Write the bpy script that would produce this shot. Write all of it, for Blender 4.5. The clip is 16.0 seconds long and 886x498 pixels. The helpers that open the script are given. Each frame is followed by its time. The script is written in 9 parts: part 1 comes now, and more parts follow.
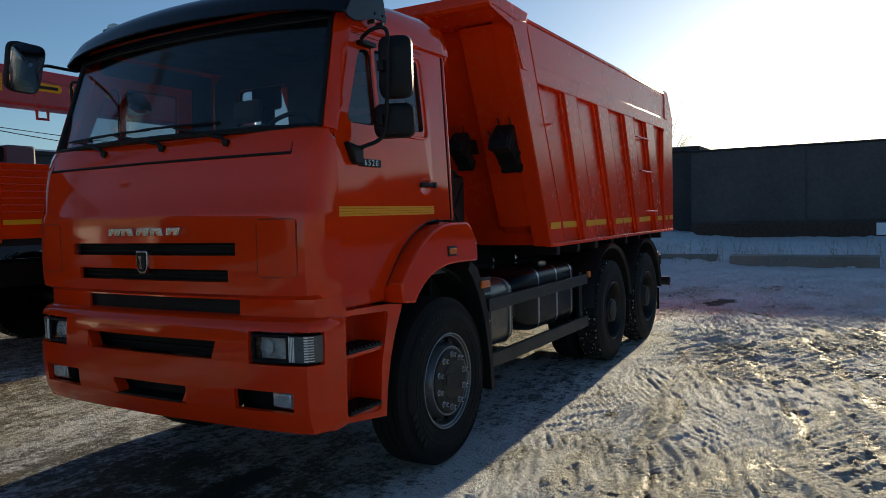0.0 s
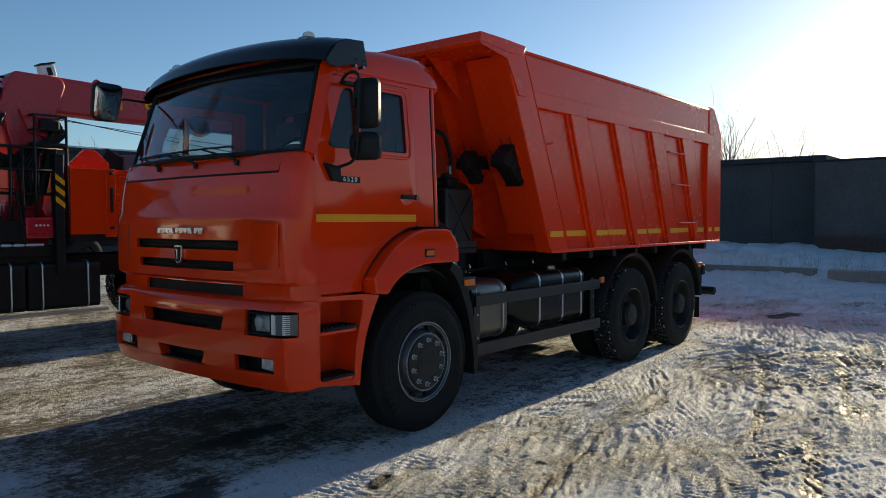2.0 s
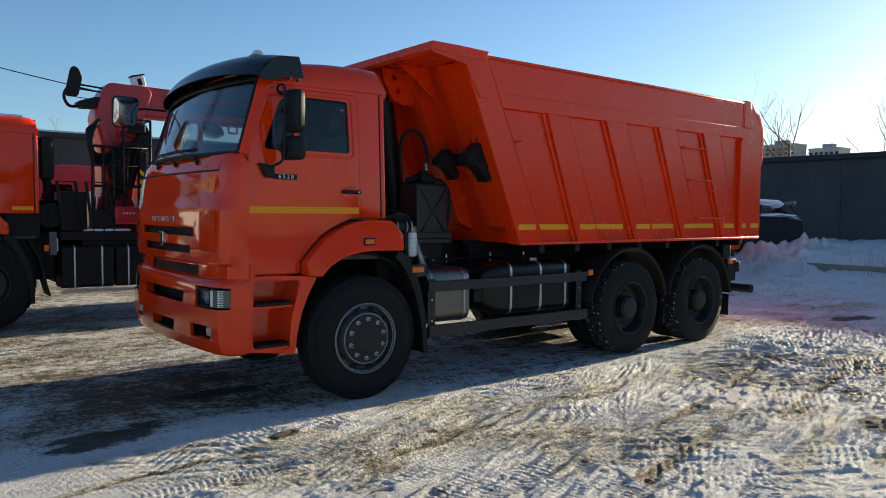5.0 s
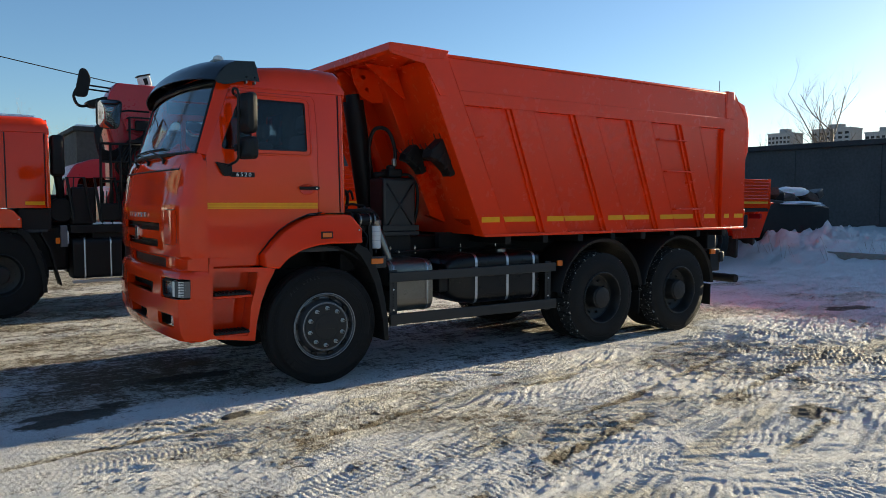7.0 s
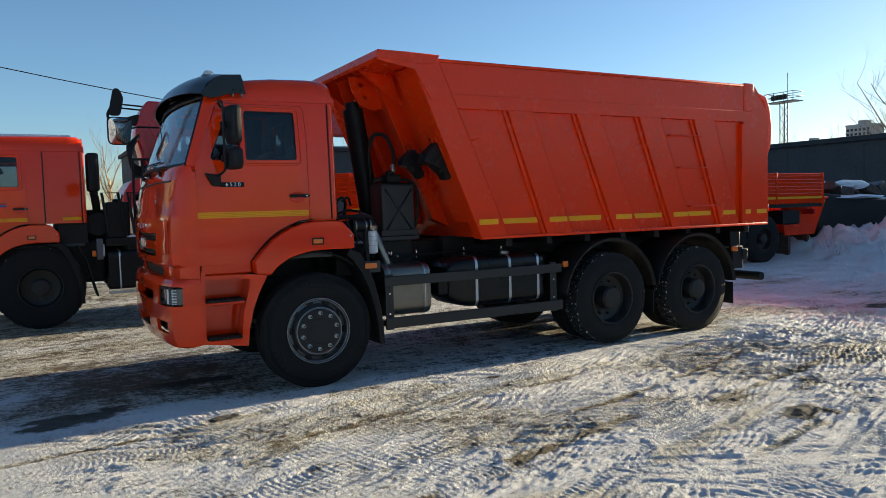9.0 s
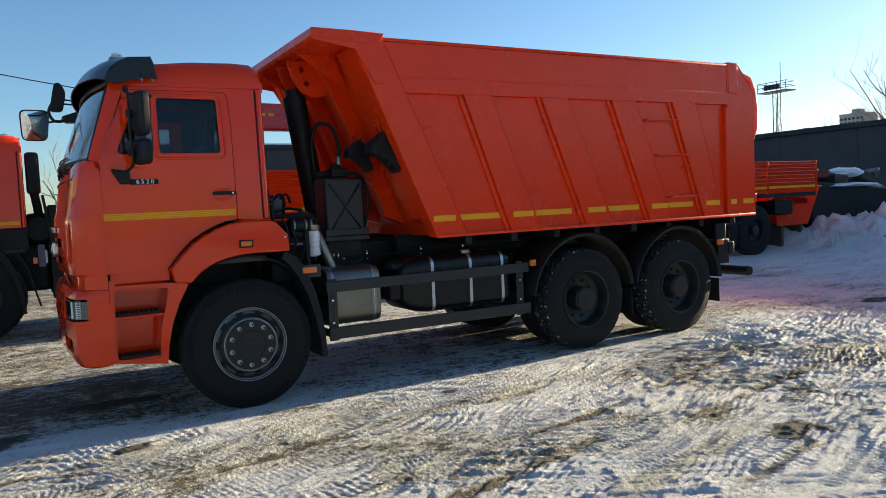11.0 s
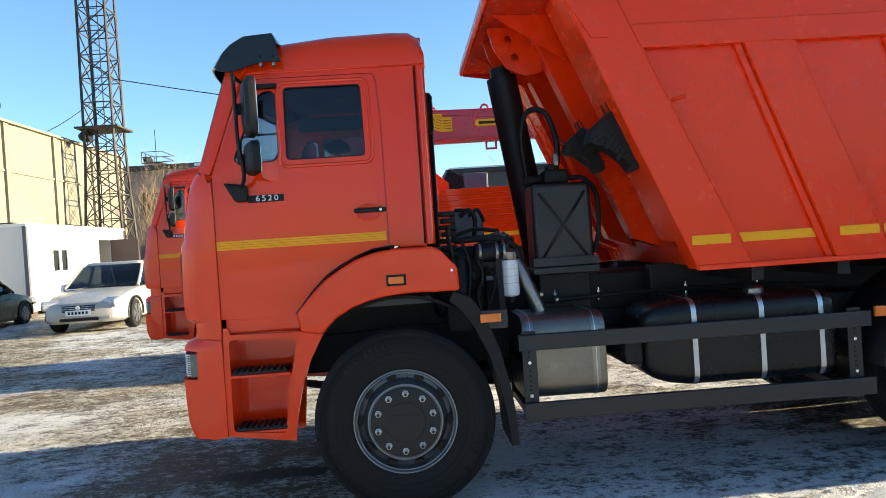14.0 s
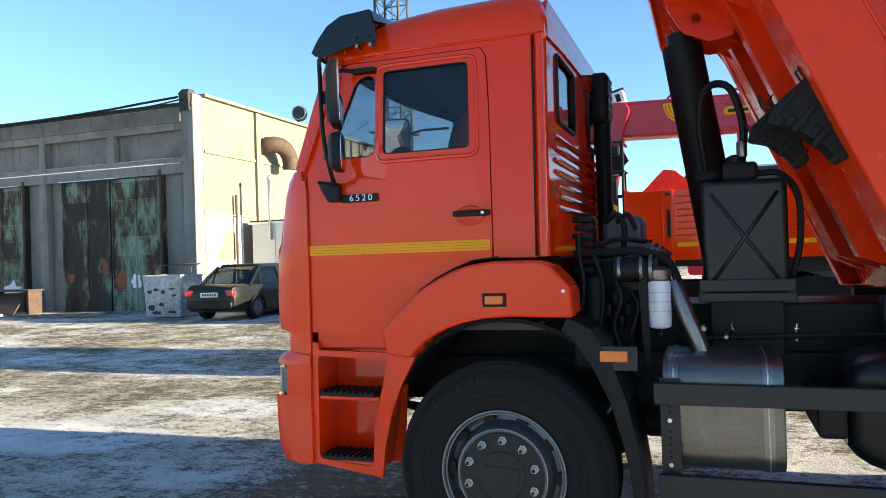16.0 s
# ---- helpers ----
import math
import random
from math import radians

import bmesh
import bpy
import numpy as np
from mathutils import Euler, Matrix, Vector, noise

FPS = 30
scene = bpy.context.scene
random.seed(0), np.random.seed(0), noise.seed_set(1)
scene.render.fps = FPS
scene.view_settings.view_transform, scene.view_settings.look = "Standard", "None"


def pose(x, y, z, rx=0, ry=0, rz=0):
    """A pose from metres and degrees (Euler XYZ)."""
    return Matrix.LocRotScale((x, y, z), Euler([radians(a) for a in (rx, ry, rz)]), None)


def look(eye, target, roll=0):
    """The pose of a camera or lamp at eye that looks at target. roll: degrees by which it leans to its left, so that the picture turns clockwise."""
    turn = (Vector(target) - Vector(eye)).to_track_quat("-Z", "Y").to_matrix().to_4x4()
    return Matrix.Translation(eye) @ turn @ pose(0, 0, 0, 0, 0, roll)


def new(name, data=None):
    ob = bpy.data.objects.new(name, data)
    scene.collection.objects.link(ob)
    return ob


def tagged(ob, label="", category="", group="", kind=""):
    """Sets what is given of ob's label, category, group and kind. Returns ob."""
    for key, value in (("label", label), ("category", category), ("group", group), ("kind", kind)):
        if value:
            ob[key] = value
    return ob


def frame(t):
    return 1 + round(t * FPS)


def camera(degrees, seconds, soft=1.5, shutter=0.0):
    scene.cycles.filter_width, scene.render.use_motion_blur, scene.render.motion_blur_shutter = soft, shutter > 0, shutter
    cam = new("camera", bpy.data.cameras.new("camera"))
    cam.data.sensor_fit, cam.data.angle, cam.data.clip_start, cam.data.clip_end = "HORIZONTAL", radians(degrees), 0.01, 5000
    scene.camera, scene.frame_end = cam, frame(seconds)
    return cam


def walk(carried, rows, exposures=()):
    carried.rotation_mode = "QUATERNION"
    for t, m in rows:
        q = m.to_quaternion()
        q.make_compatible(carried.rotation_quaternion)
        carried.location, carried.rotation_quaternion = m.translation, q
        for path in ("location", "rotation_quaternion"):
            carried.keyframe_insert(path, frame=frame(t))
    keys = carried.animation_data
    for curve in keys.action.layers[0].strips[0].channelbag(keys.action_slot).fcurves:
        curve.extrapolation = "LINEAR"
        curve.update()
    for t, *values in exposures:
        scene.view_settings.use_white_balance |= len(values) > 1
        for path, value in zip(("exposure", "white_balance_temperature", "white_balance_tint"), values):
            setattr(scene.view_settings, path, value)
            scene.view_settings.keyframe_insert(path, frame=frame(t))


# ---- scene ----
cam = camera(61.8, 16.0, 0.5)
PATH = [
    (0, (-4.094, -2.328, 1.592), (-2.361, -1.334, 1.498), -1.5),
    (0.5, (-4.237, -2.64, 1.596), (-2.515, -1.622, 1.566), -1.0),
    (1, (-4.308, -2.935, 1.636), (-2.593, -1.913, 1.528), -2.8),
    (1.5, (-4.204, -3.302, 1.605), (-2.587, -2.133, 1.479), -1.8),
    (2, (-4.228, -3.694, 1.599), (-2.692, -2.416, 1.523), -0.2),
    (2.5, (-4.053, -3.923, 1.628), (-2.584, -2.567, 1.579), 0.1),
    (3, (-3.86, -4.257, 1.61), (-2.462, -2.83, 1.505), -0.9),
    (3.5, (-3.767, -4.586, 1.603), (-2.467, -3.072, 1.478), -0.8),
    (4, (-3.569, -4.831, 1.617), (-2.304, -3.285, 1.515), 0.1),
    (4.5, (-3.422, -5.083, 1.628), (-2.166, -3.531, 1.519), 0.2),
    (4.7, (-3.399, -5.224, 1.607), (-2.156, -3.66, 1.508), 0.2),
    (6.8, (-2.932, -5.982, 1.665), (-1.794, -4.343, 1.531), 1.5),
    (7, (-2.885, -6.111, 1.666), (-1.759, -4.464, 1.536), 0.1),
    (7.5, (-2.596, -6.315, 1.585), (-1.504, -4.642, 1.499), -1.6),
    (8, (-2.425, -6.467, 1.625), (-1.42, -4.742, 1.51), -2.0),
    (8.2, (-2.422, -6.516, 1.63), (-1.424, -4.787, 1.522), -1.8),
    (10.3, (-1.875, -6.381, 1.639), (-0.976, -4.599, 1.509), -1.0),
    (10.5, (-1.801, -6.272, 1.634), (-0.914, -4.484, 1.505), -0.8),
    (11, (-1.569, -6.063, 1.604), (-0.587, -4.326, 1.483), -2.7),
    (11.5, (-1.235, -5.808, 1.572), (-0.343, -4.022, 1.454), -1.6),
    (12, (-1.011, -5.477, 1.565), (-0.207, -3.648, 1.475), 0.9),
    (12.5, (-0.755, -5.208, 1.540), (-0.068, -3.330, 1.546), -2.4),
    (13, (-0.355, -4.956, 1.597), (-0.098, -2.973, 1.625), -0.9),
    (13.5, (-0.191, -4.603, 1.57), (-0.047, -2.608, 1.523), -0.4),
    (14, (0.068, -4.334, 1.558), (0.168, -2.337, 1.54), -3.8),
    (14.5, (0.337, -4.069, 1.581), (0.165, -2.077, 1.546), -3.6),
    (15, (0.49, -3.73, 1.553), (0.162, -1.757, 1.522), 0.5),
    (15.5, (0.698, -3.492, 1.564), (0.225, -1.549, 1.548), -1.4),
    (15.8, (0.860, -3.420, 1.566), (0.194, -1.535, 1.574), -1.6),
    (16, (0.956, -3.397, 1.568), (0.28, -1.515, 1.589), -1.8),
]
EXPOSURE = [(0.0, 0.56), (1.5, 0.70), (3.5, 1.24), (7.0, 1.22), (11.0, 1.42), (13.0, 1.98), (16.0, 2.26)]
walk(cam, [(t, look(eye, target, roll)) for t, eye, target, roll in PATH], [(t, stops, 6500, 8) for t, stops in EXPOSURE])

# ---- world and light ----
SUN_EL, SUN_AZ = radians(9.2), radians(2.6)
world = bpy.data.worlds.new("sky")
scene.world = world
world.use_nodes = True
wn = world.node_tree.nodes
sky = wn.new("ShaderNodeTexSky")
sky.sky_type, sky.sun_disc = 'NISHITA', False
sky.sun_elevation, sky.sun_rotation = SUN_EL, radians(90) - SUN_AZ
sky.air_density, sky.dust_density, sky.ozone_density = 0.88, 0.45, 3.2
world.node_tree.links.new(sky.outputs[0], wn["Background"].inputs[0])
wn["Background"].inputs[1].default_value = 0.088
sun_data = bpy.data.lights.new("sun", 'SUN')
sun_data.energy, sun_data.angle, sun_data.color = 5.0, radians(0.5), (1.0, 0.845, 0.58)
sun = new("sun", sun_data)
to_sun = Vector((math.cos(SUN_EL) * math.cos(SUN_AZ), math.cos(SUN_EL) * math.sin(SUN_AZ), math.sin(SUN_EL)))
sun.matrix_world = look((0, 0, 30), Vector((0, 0, 30)) - to_sun)


# ---- materials ----
def material(name, colour, rough=0.5, metal=0.0, coat=0.0, var=0.0, var_scale=3.0, dark=None, bump=0.0, bump_scale=60.0, spec=0.5,
             emit=None, fine=0.0):
    """A principled material whose colour varies at two scales, with fine relief."""
    m = bpy.data.materials.new(name)
    m.use_nodes = True
    nt = m.node_tree
    n, l = nt.nodes, nt.links
    b = n["Principled BSDF"]
    b.inputs["Roughness"].default_value = rough
    b.inputs["Metallic"].default_value = metal
    b.inputs["Coat Weight"].default_value = coat
    b.inputs["Coat Roughness"].default_value = 0.06
    b.inputs["Specular IOR Level"].default_value = spec
    b.inputs["Base Color"].default_value = (*colour, 1)
    if emit:
        b.inputs["Emission Color"].default_value = (*emit[:3], 1)
        b.inputs["Emission Strength"].default_value = emit[3]
    if var or bump or fine:
        tc = n.new("ShaderNodeTexCoord")
    if var:
        t1, t2 = n.new("ShaderNodeTexNoise"), n.new("ShaderNodeTexNoise")
        t1.inputs["Scale"].default_value, t1.inputs["Detail"].default_value = var_scale, 5
        t2.inputs["Scale"].default_value, t2.inputs["Detail"].default_value = var_scale * 14, 3
        l.new(tc.outputs["Object"], t1.inputs["Vector"])
        l.new(tc.outputs["Object"], t2.inputs["Vector"])
        add = n.new("ShaderNodeMath")
        add.operation = 'ADD'
        l.new(t1.outputs["Fac"], add.inputs[0])
        l.new(t2.outputs["Fac"], add.inputs[1])
        ramp = n.new("ShaderNodeMapRange")
        ramp.inputs[1].default_value, ramp.inputs[2].default_value = 0.75, 1.3
        ramp.inputs[3].default_value, ramp.inputs[4].default_value = 0.0, var
        l.new(add.outputs[0], ramp.inputs[0])
        mix = n.new("ShaderNodeMix")
        mix.data_type = 'RGBA'
        mix.inputs[6].default_value = (*colour, 1)
        mix.inputs[7].default_value = (*(dark or [c * 0.5 for c in colour]), 1)
        l.new(ramp.outputs[0], mix.inputs[0])
        l.new(mix.outputs[2], b.inputs["Base Color"])
        rr = n.new("ShaderNodeMapRange")
        rr.inputs[1].default_value, rr.inputs[2].default_value = 0.6, 1.4
        rr.inputs[3].default_value, rr.inputs[4].default_value = max(0.02, rough * 0.7), min(1, rough * 1.35)
        l.new(add.outputs[0], rr.inputs[0])
        l.new(rr.outputs[0], b.inputs["Roughness"])
    if bump:
        t3, bp = n.new("ShaderNodeTexNoise"), n.new("ShaderNodeBump")
        t3.inputs["Scale"].default_value, t3.inputs["Detail"].default_value = bump_scale, 4
        l.new(tc.outputs["Object"], t3.inputs["Vector"])
        l.new(t3.outputs["Fac"], bp.inputs["Height"])
        bp.inputs["Strength"].default_value, bp.inputs["Distance"].default_value = bump, 0.01
        l.new(bp.outputs["Normal"], b.inputs["Normal"])
    return m


def glass_material(name, tint):
    """A thin pane: clear tinted glass whose gloss grows towards grazing angles."""
    m = bpy.data.materials.new(name)
    m.use_nodes = True
    n, l = m.node_tree.nodes, m.node_tree.links
    n.remove(n["Principled BSDF"])
    tr, gl, lw, mx = n.new("ShaderNodeBsdfTransparent"), n.new("ShaderNodeBsdfGlossy"), n.new("ShaderNodeLayerWeight"), n.new("ShaderNodeMixShader")
    tr.inputs[0].default_value = (*tint, 1)
    gl.inputs["Roughness"].default_value = 0.015
    lw.inputs["Blend"].default_value = 0.5
    pw, rg = n.new("ShaderNodeMath"), n.new("ShaderNodeMapRange")
    pw.operation = 'POWER'
    pw.inputs[1].default_value = 4.0
    rg.inputs[3].default_value, rg.inputs[4].default_value = 0.035, 0.95
    l.new(lw.outputs["Facing"], pw.inputs[0])
    l.new(pw.outputs[0], rg.inputs[0])
    l.new(rg.outputs[0], mx.inputs[0])
    l.new(tr.outputs[0], mx.inputs[1])
    l.new(gl.outputs[0], mx.inputs[2])
    l.new(mx.outputs[0], n["Material Output"].inputs[0])
    return m


ORANGE = material("orange_paint", (0.76, 0.038, 0.002), 0.06, coat=0.0, var=0.18, var_scale=1.3, dark=(0.66, 0.032, 0.002), bump=0.05, bump_scale=2.4, spec=0.46)
BED_ORANGE = material("orange_body_paint", (0.80, 0.038, 0.002), 0.24, coat=0.0, var=0.3, var_scale=1.1, dark=(0.66, 0.032, 0.002), bump=0.06, bump_scale=2.6, spec=0.32)
RED = material("crane_red_paint", (0.44, 0.007, 0.020), 0.32, coat=0.3, var=0.25, var_scale=1.5, bump=0.03, bump_scale=10)
BLACK = material("black_plastic", (0.008, 0.008, 0.0085), 0.5, var=0.35, var_scale=6, dark=(0.015, 0.014, 0.013), spec=0.24, bump=0.15, bump_scale=240)
VISOR = material("smoked_visor_plastic", (0.006, 0.007, 0.009), 0.2, coat=0.0, var=0.2, var_scale=4, dark=(0.012, 0.012, 0.013), spec=0.4)
CHASSIS = material("black_chassis_paint", (0.008, 0.008, 0.009), 0.45, var=0.5, var_scale=4, dark=(0.018, 0.017, 0.015), spec=0.25, bump=0.1, bump_scale=80)
GUARD = material("dark_grey_guard_paint", (0.009, 0.010, 0.0112), 0.45, var=0.4, var_scale=3, dark=(0.022, 0.022, 0.022), bump=0.06, bump_scale=120)
RUBBER = material("tyre_rubber", (0.009, 0.009, 0.0095), 0.85, var=0.6, var_scale=5, dark=(0.019, 0.018, 0.017), spec=0.22, bump=0.2, bump_scale=180)
SILENCER = material("stained_silencer_steel", (0.20, 0.19, 0.165), 0.34, metal=0.85, var=0.55, var_scale=7, dark=(0.12, 0.105, 0.085), bump=0.06, bump_scale=60)
NUT_STEEL = material("zinc_plated_nut", (0.55, 0.55, 0.53), 0.35, metal=0.8, var=0.4, var_scale=30)
TANK_BLACK = material("black_tank_paint", (0.0045, 0.0047, 0.0055), 0.30, var=0.4, var_scale=4, dark=(0.009, 0.009, 0.009), spec=0.30)
RIM = material("grey_rim_steel", (0.125, 0.13, 0.14), 0.34, metal=0.6, var=0.3, var_scale=8, bump=0.05, bump_scale=90)
DARK_RIM = material("dark_rim_steel", (0.012, 0.012, 0.013), 0.45, metal=0.2, var=0.5, var_scale=7, dark=(0.05, 0.045, 0.04))
HUB = material("dark_hub_iron", (0.014, 0.014, 0.015), 0.6, metal=0.3, var=0.7, var_scale=14, dark=(0.035, 0.033, 0.03), bump=0.3, bump_scale=70)
CHROME = material("bright_metal", (0.62, 0.63, 0.64), 0.18, metal=1.0, var=0.15, var_scale=12)
STEEL = material("brushed_steel", (0.27, 0.26, 0.24), 0.33, metal=0.95, var=0.5, var_scale=6, dark=(0.20, 0.19, 0.17), bump=0.1, bump_scale=40)
PALE_EDGE = material("pale_grey_edge", (0.34, 0.345, 0.35), 0.45, metal=0.5, var=0.4, var_scale=20)
GALV = material("galvanised_strap", (0.55, 0.57, 0.60), 0.35, metal=0.9, var=0.2, var_scale=15)
TAPE = material("yellow_reflective_tape", (0.86, 0.37, 0.006), 0.5, var=0.3, var_scale=25, dark=(0.66, 0.24, 0.006), spec=0.25)
AMBER = material("amber_lens", (0.75, 0.16, 0.01), 0.2, coat=0.5, var=0.2, var_scale=30)
LENS = material("clear_lamp_lens", (0.55, 0.57, 0.60), 0.10, metal=0.4, coat=1.0, var=0.6, var_scale=26, dark=(0.10, 0.11, 0.12), bump=0.5, bump_scale=60)
SMOKED = material("smoked_turn_lens", (0.075, 0.08, 0.085), 0.12, coat=0.6, var=0.5, var_scale=26, dark=(0.03, 0.032, 0.035), bump=0.4, bump_scale=60)
CLEAR = material("frosted_beacon_plastic", (0.72, 0.72, 0.68), 0.2, coat=0.6, var=0.2, var_scale=30)
WHITE = material("white_enamel", (0.78, 0.78, 0.77), 0.35, var=0.15, var_scale=8)
SILVER = material("silvered_reflector", (0.80, 0.83, 0.88), 0.2, metal=0.45, var=0.8, var_scale=16, dark=(0.16, 0.17, 0.19), bump=0.8, bump_scale=34)
# paler than the tyre: stands for light on the raised letters' edges
MOULDED = material("edge_lit_rubber", (0.017, 0.0165, 0.016), 0.75, var=0.4, var_scale=30)


def speckled(name, base, speck, scale, lo, hi, rough):
    """Dark rubber with snow caught in its grooves."""
    m = material(name, base, rough)
    n, l = m.node_tree.nodes, m.node_tree.links
    tc, t, r, mx = n.new("ShaderNodeTexCoord"), n.new("ShaderNodeTexNoise"), n.new("ShaderNodeMapRange"), n.new("ShaderNodeMix")
    t.inputs["Scale"].default_value, t.inputs["Detail"].default_value = scale, 4
    r.inputs[1].default_value, r.inputs[2].default_value = lo, hi
    mx.data_type = 'RGBA'
    mx.inputs[6].default_value, mx.inputs[7].default_value = (*base, 1), (*speck, 1)
    l.new(tc.outputs["Object"], t.inputs["Vector"])
    l.new(t.outputs["Fac"], r.inputs[0])
    l.new(r.outputs[0], mx.inputs[0])
    l.new(mx.outputs[2], n["Principled BSDF"].inputs["Base Color"])
    return m


TREAD = speckled("snow_flecked_tread", (0.010, 0.010, 0.0105), (0.50, 0.49, 0.47), 34, 0.60, 0.66, 0.85)
GLASS = glass_material("tinted_cab_glass", (0.60, 0.63, 0.65))
CLEAR_GLASS = glass_material("windscreen_glass", (0.90, 0.93, 0.94))
CAR_GLASS = glass_material("dark_car_glass", (0.16, 0.18, 0.18))
MIRROR = material("mirror_glass", (0.85, 0.86, 0.87), 0.02, metal=1.0)
TRIM = material("dark_grey_trim", (0.045, 0.048, 0.052), 0.7, var=0.3, var_scale=9, bump=0.2, bump_scale=150)
FABRIC = material("grey_seat_fabric", (0.09, 0.09, 0.095), 0.9, var=0.4, var_scale=20, bump=0.4, bump_scale=300)
RED_LENS = material("red_lamp_lens", (0.45, 0.01, 0.012), 0.2, coat=0.5, var=0.1, var_scale=30)
BLUE_PRINT = material("blue_print", (0.03, 0.05, 0.28), 0.4, var=0.1, var_scale=30)
GREY_BOX = material("grey_reservoir_plastic", (0.10, 0.10, 0.12), 0.45, var=0.3, var_scale=12)
SNOW = material("clean_snow", (0.80, 0.82, 0.85), 0.75, var=0.25, var_scale=5, dark=(0.62, 0.64, 0.68), bump=0.6, bump_scale=30)
RUST = material("rusty_iron", (0.075, 0.042, 0.028), 0.8, var=0.8, var_scale=8, dark=(0.03, 0.022, 0.018), bump=0.4, bump_scale=40)


# ---- mesh helpers ----
def finish(bm, name, mat_, smooth=32):
    bmesh.ops.remove_doubles(bm, verts=bm.verts, dist=1e-5)
    bmesh.ops.recalc_face_normals(bm, faces=bm.faces)
    if smooth:
        # a sheet stays flat where all that borders it is a narrow rounded edge
        bm.normal_update()
        bm.faces.index_update()
        areas = [f.calc_area() for f in bm.faces]
        for f in bm.faces:
            limit = areas[f.index] * 0.3
            f.smooth = any(areas[g.index] > limit for e in f.edges for g in e.link_faces if g is not f and f.normal.dot(g.normal) > 0.5)
    flags = [f.smooth for f in bm.faces]
    me = bpy.data.meshes.new(name)
    bm.to_mesh(me)
    bm.free()
    me.materials.append(mat_)
    if smooth:
        me.set_sharp_from_angle(angle=radians(smooth))
        me.polygons.foreach_set("use_smooth", flags)
    return me


def part(name, bm, mat_, parent=None, label="", smooth=32):
    ob = new(name, finish(bm, name, mat_, smooth))
    if parent:
        ob.parent = parent
    return tagged(ob, label) if label else ob


def thing(name, label, category, at=(0, 0, 0), turn=0.0, group="", kind=""):
    ob = new(name)
    ob.empty_display_size = 0.2
    ob.matrix_basis = pose(*at, 0, 0, turn)
    return tagged(ob, label, category, group, kind)


def merge(bm, other):
    me = bpy.data.meshes.new("tmp")
    other.to_mesh(me)
    other.free()
    bm.from_mesh(me)
    bpy.data.meshes.remove(me)
    return bm


def box(x0, x1, y0, y1, z0, z1, bevel=0.0, seg=2, bm=None, m=None):
    """A box with rounded edges, added to bm where given, moved by m."""
    b = bmesh.new()
    bmesh.ops.create_cube(b, size=1)
    bmesh.ops.transform(b, matrix=Matrix.LocRotScale(((x0 + x1) / 2, (y0 + y1) / 2, (z0 + z1) / 2), None, (abs(x1 - x0), abs(y1 - y0), abs(z1 - z0))), verts=b.verts)
    if bevel:
        bmesh.ops.bevel(b, geom=b.edges, offset=bevel, segments=seg, profile=0.5, affect='EDGES')
    if m is not None:
        bmesh.ops.transform(b, matrix=m, verts=b.verts)
    return merge(bm, b) if bm else b


AXES = {'y': lambda a, b, c: (a, c, b), 'x': lambda a, b, c: (c, a, b), 'z': lambda a, b, c: (a, b, c)}


def prism(poly, a0, a1, axis='y', bevel=0.0, seg=2, bm=None):
    """A polygon drawn in the plane across an axis (x,z for y; y,z for x; x,y for z), drawn out from a0 to a1."""
    b = bmesh.new()
    f = AXES[axis]
    lo, hi = [b.verts.new(f(p, q, a0)) for p, q in poly], [b.verts.new(f(p, q, a1)) for p, q in poly]
    n = len(poly)
    b.faces.new(lo)
    b.faces.new(hi[::-1])
    for i in range(n):
        b.faces.new((lo[i], hi[i], hi[(i + 1) % n], lo[(i + 1) % n]))
    bmesh.ops.recalc_face_normals(b, faces=b.faces)
    if bevel:
        bmesh.ops.bevel(b, geom=b.edges, offset=bevel, segments=seg, profile=0.5, affect='EDGES')
    return merge(bm, b) if bm else b


def rounded(poly, r, n=4):
    """The polygon with its corners rounded to about r."""
    out = []
    for i, p in enumerate(poly):
        p, a, b = Vector(p), Vector(poly[i - 1]), Vector(poly[(i + 1) % len(poly)])
        ra, rb = min(r, (a - p).length * 0.45), min(r, (b - p).length * 0.45)
        s, e = p + (a - p).normalized() * ra, p + (b - p).normalized() * rb
        for k in range(n + 1):
            t = k / n
            out.append(tuple(s * (1 - t) ** 2 + p * 2 * t * (1 - t) + e * t ** 2))
    return out


def sheet(outer, holes, at, thick, axis='y', bm=None):
    """A flat sheet with holes through it: outline and holes as polygons in the plane across axis."""
    b = bmesh.new()
    f = AXES[axis]
    edges = []
    for loop in [outer] + list(holes):
        vs = [b.verts.new(f(p, q, at)) for p, q in loop]
        edges += [b.edges.new((vs[i], vs[(i + 1) % len(vs)])) for i in range(len(vs))]
    bmesh.ops.triangle_fill(b, edges=edges, use_beauty=True)
    faces = list(b.faces)
    r = bmesh.ops.extrude_face_region(b, geom=faces)
    d = f(0, 0, thick)
    bmesh.ops.translate(b, vec=d, verts=[v for v in r["geom"] if isinstance(v, bmesh.types.BMVert)])
    bmesh.ops.recalc_face_normals(b, faces=b.faces)
    return merge(bm, b) if bm else b


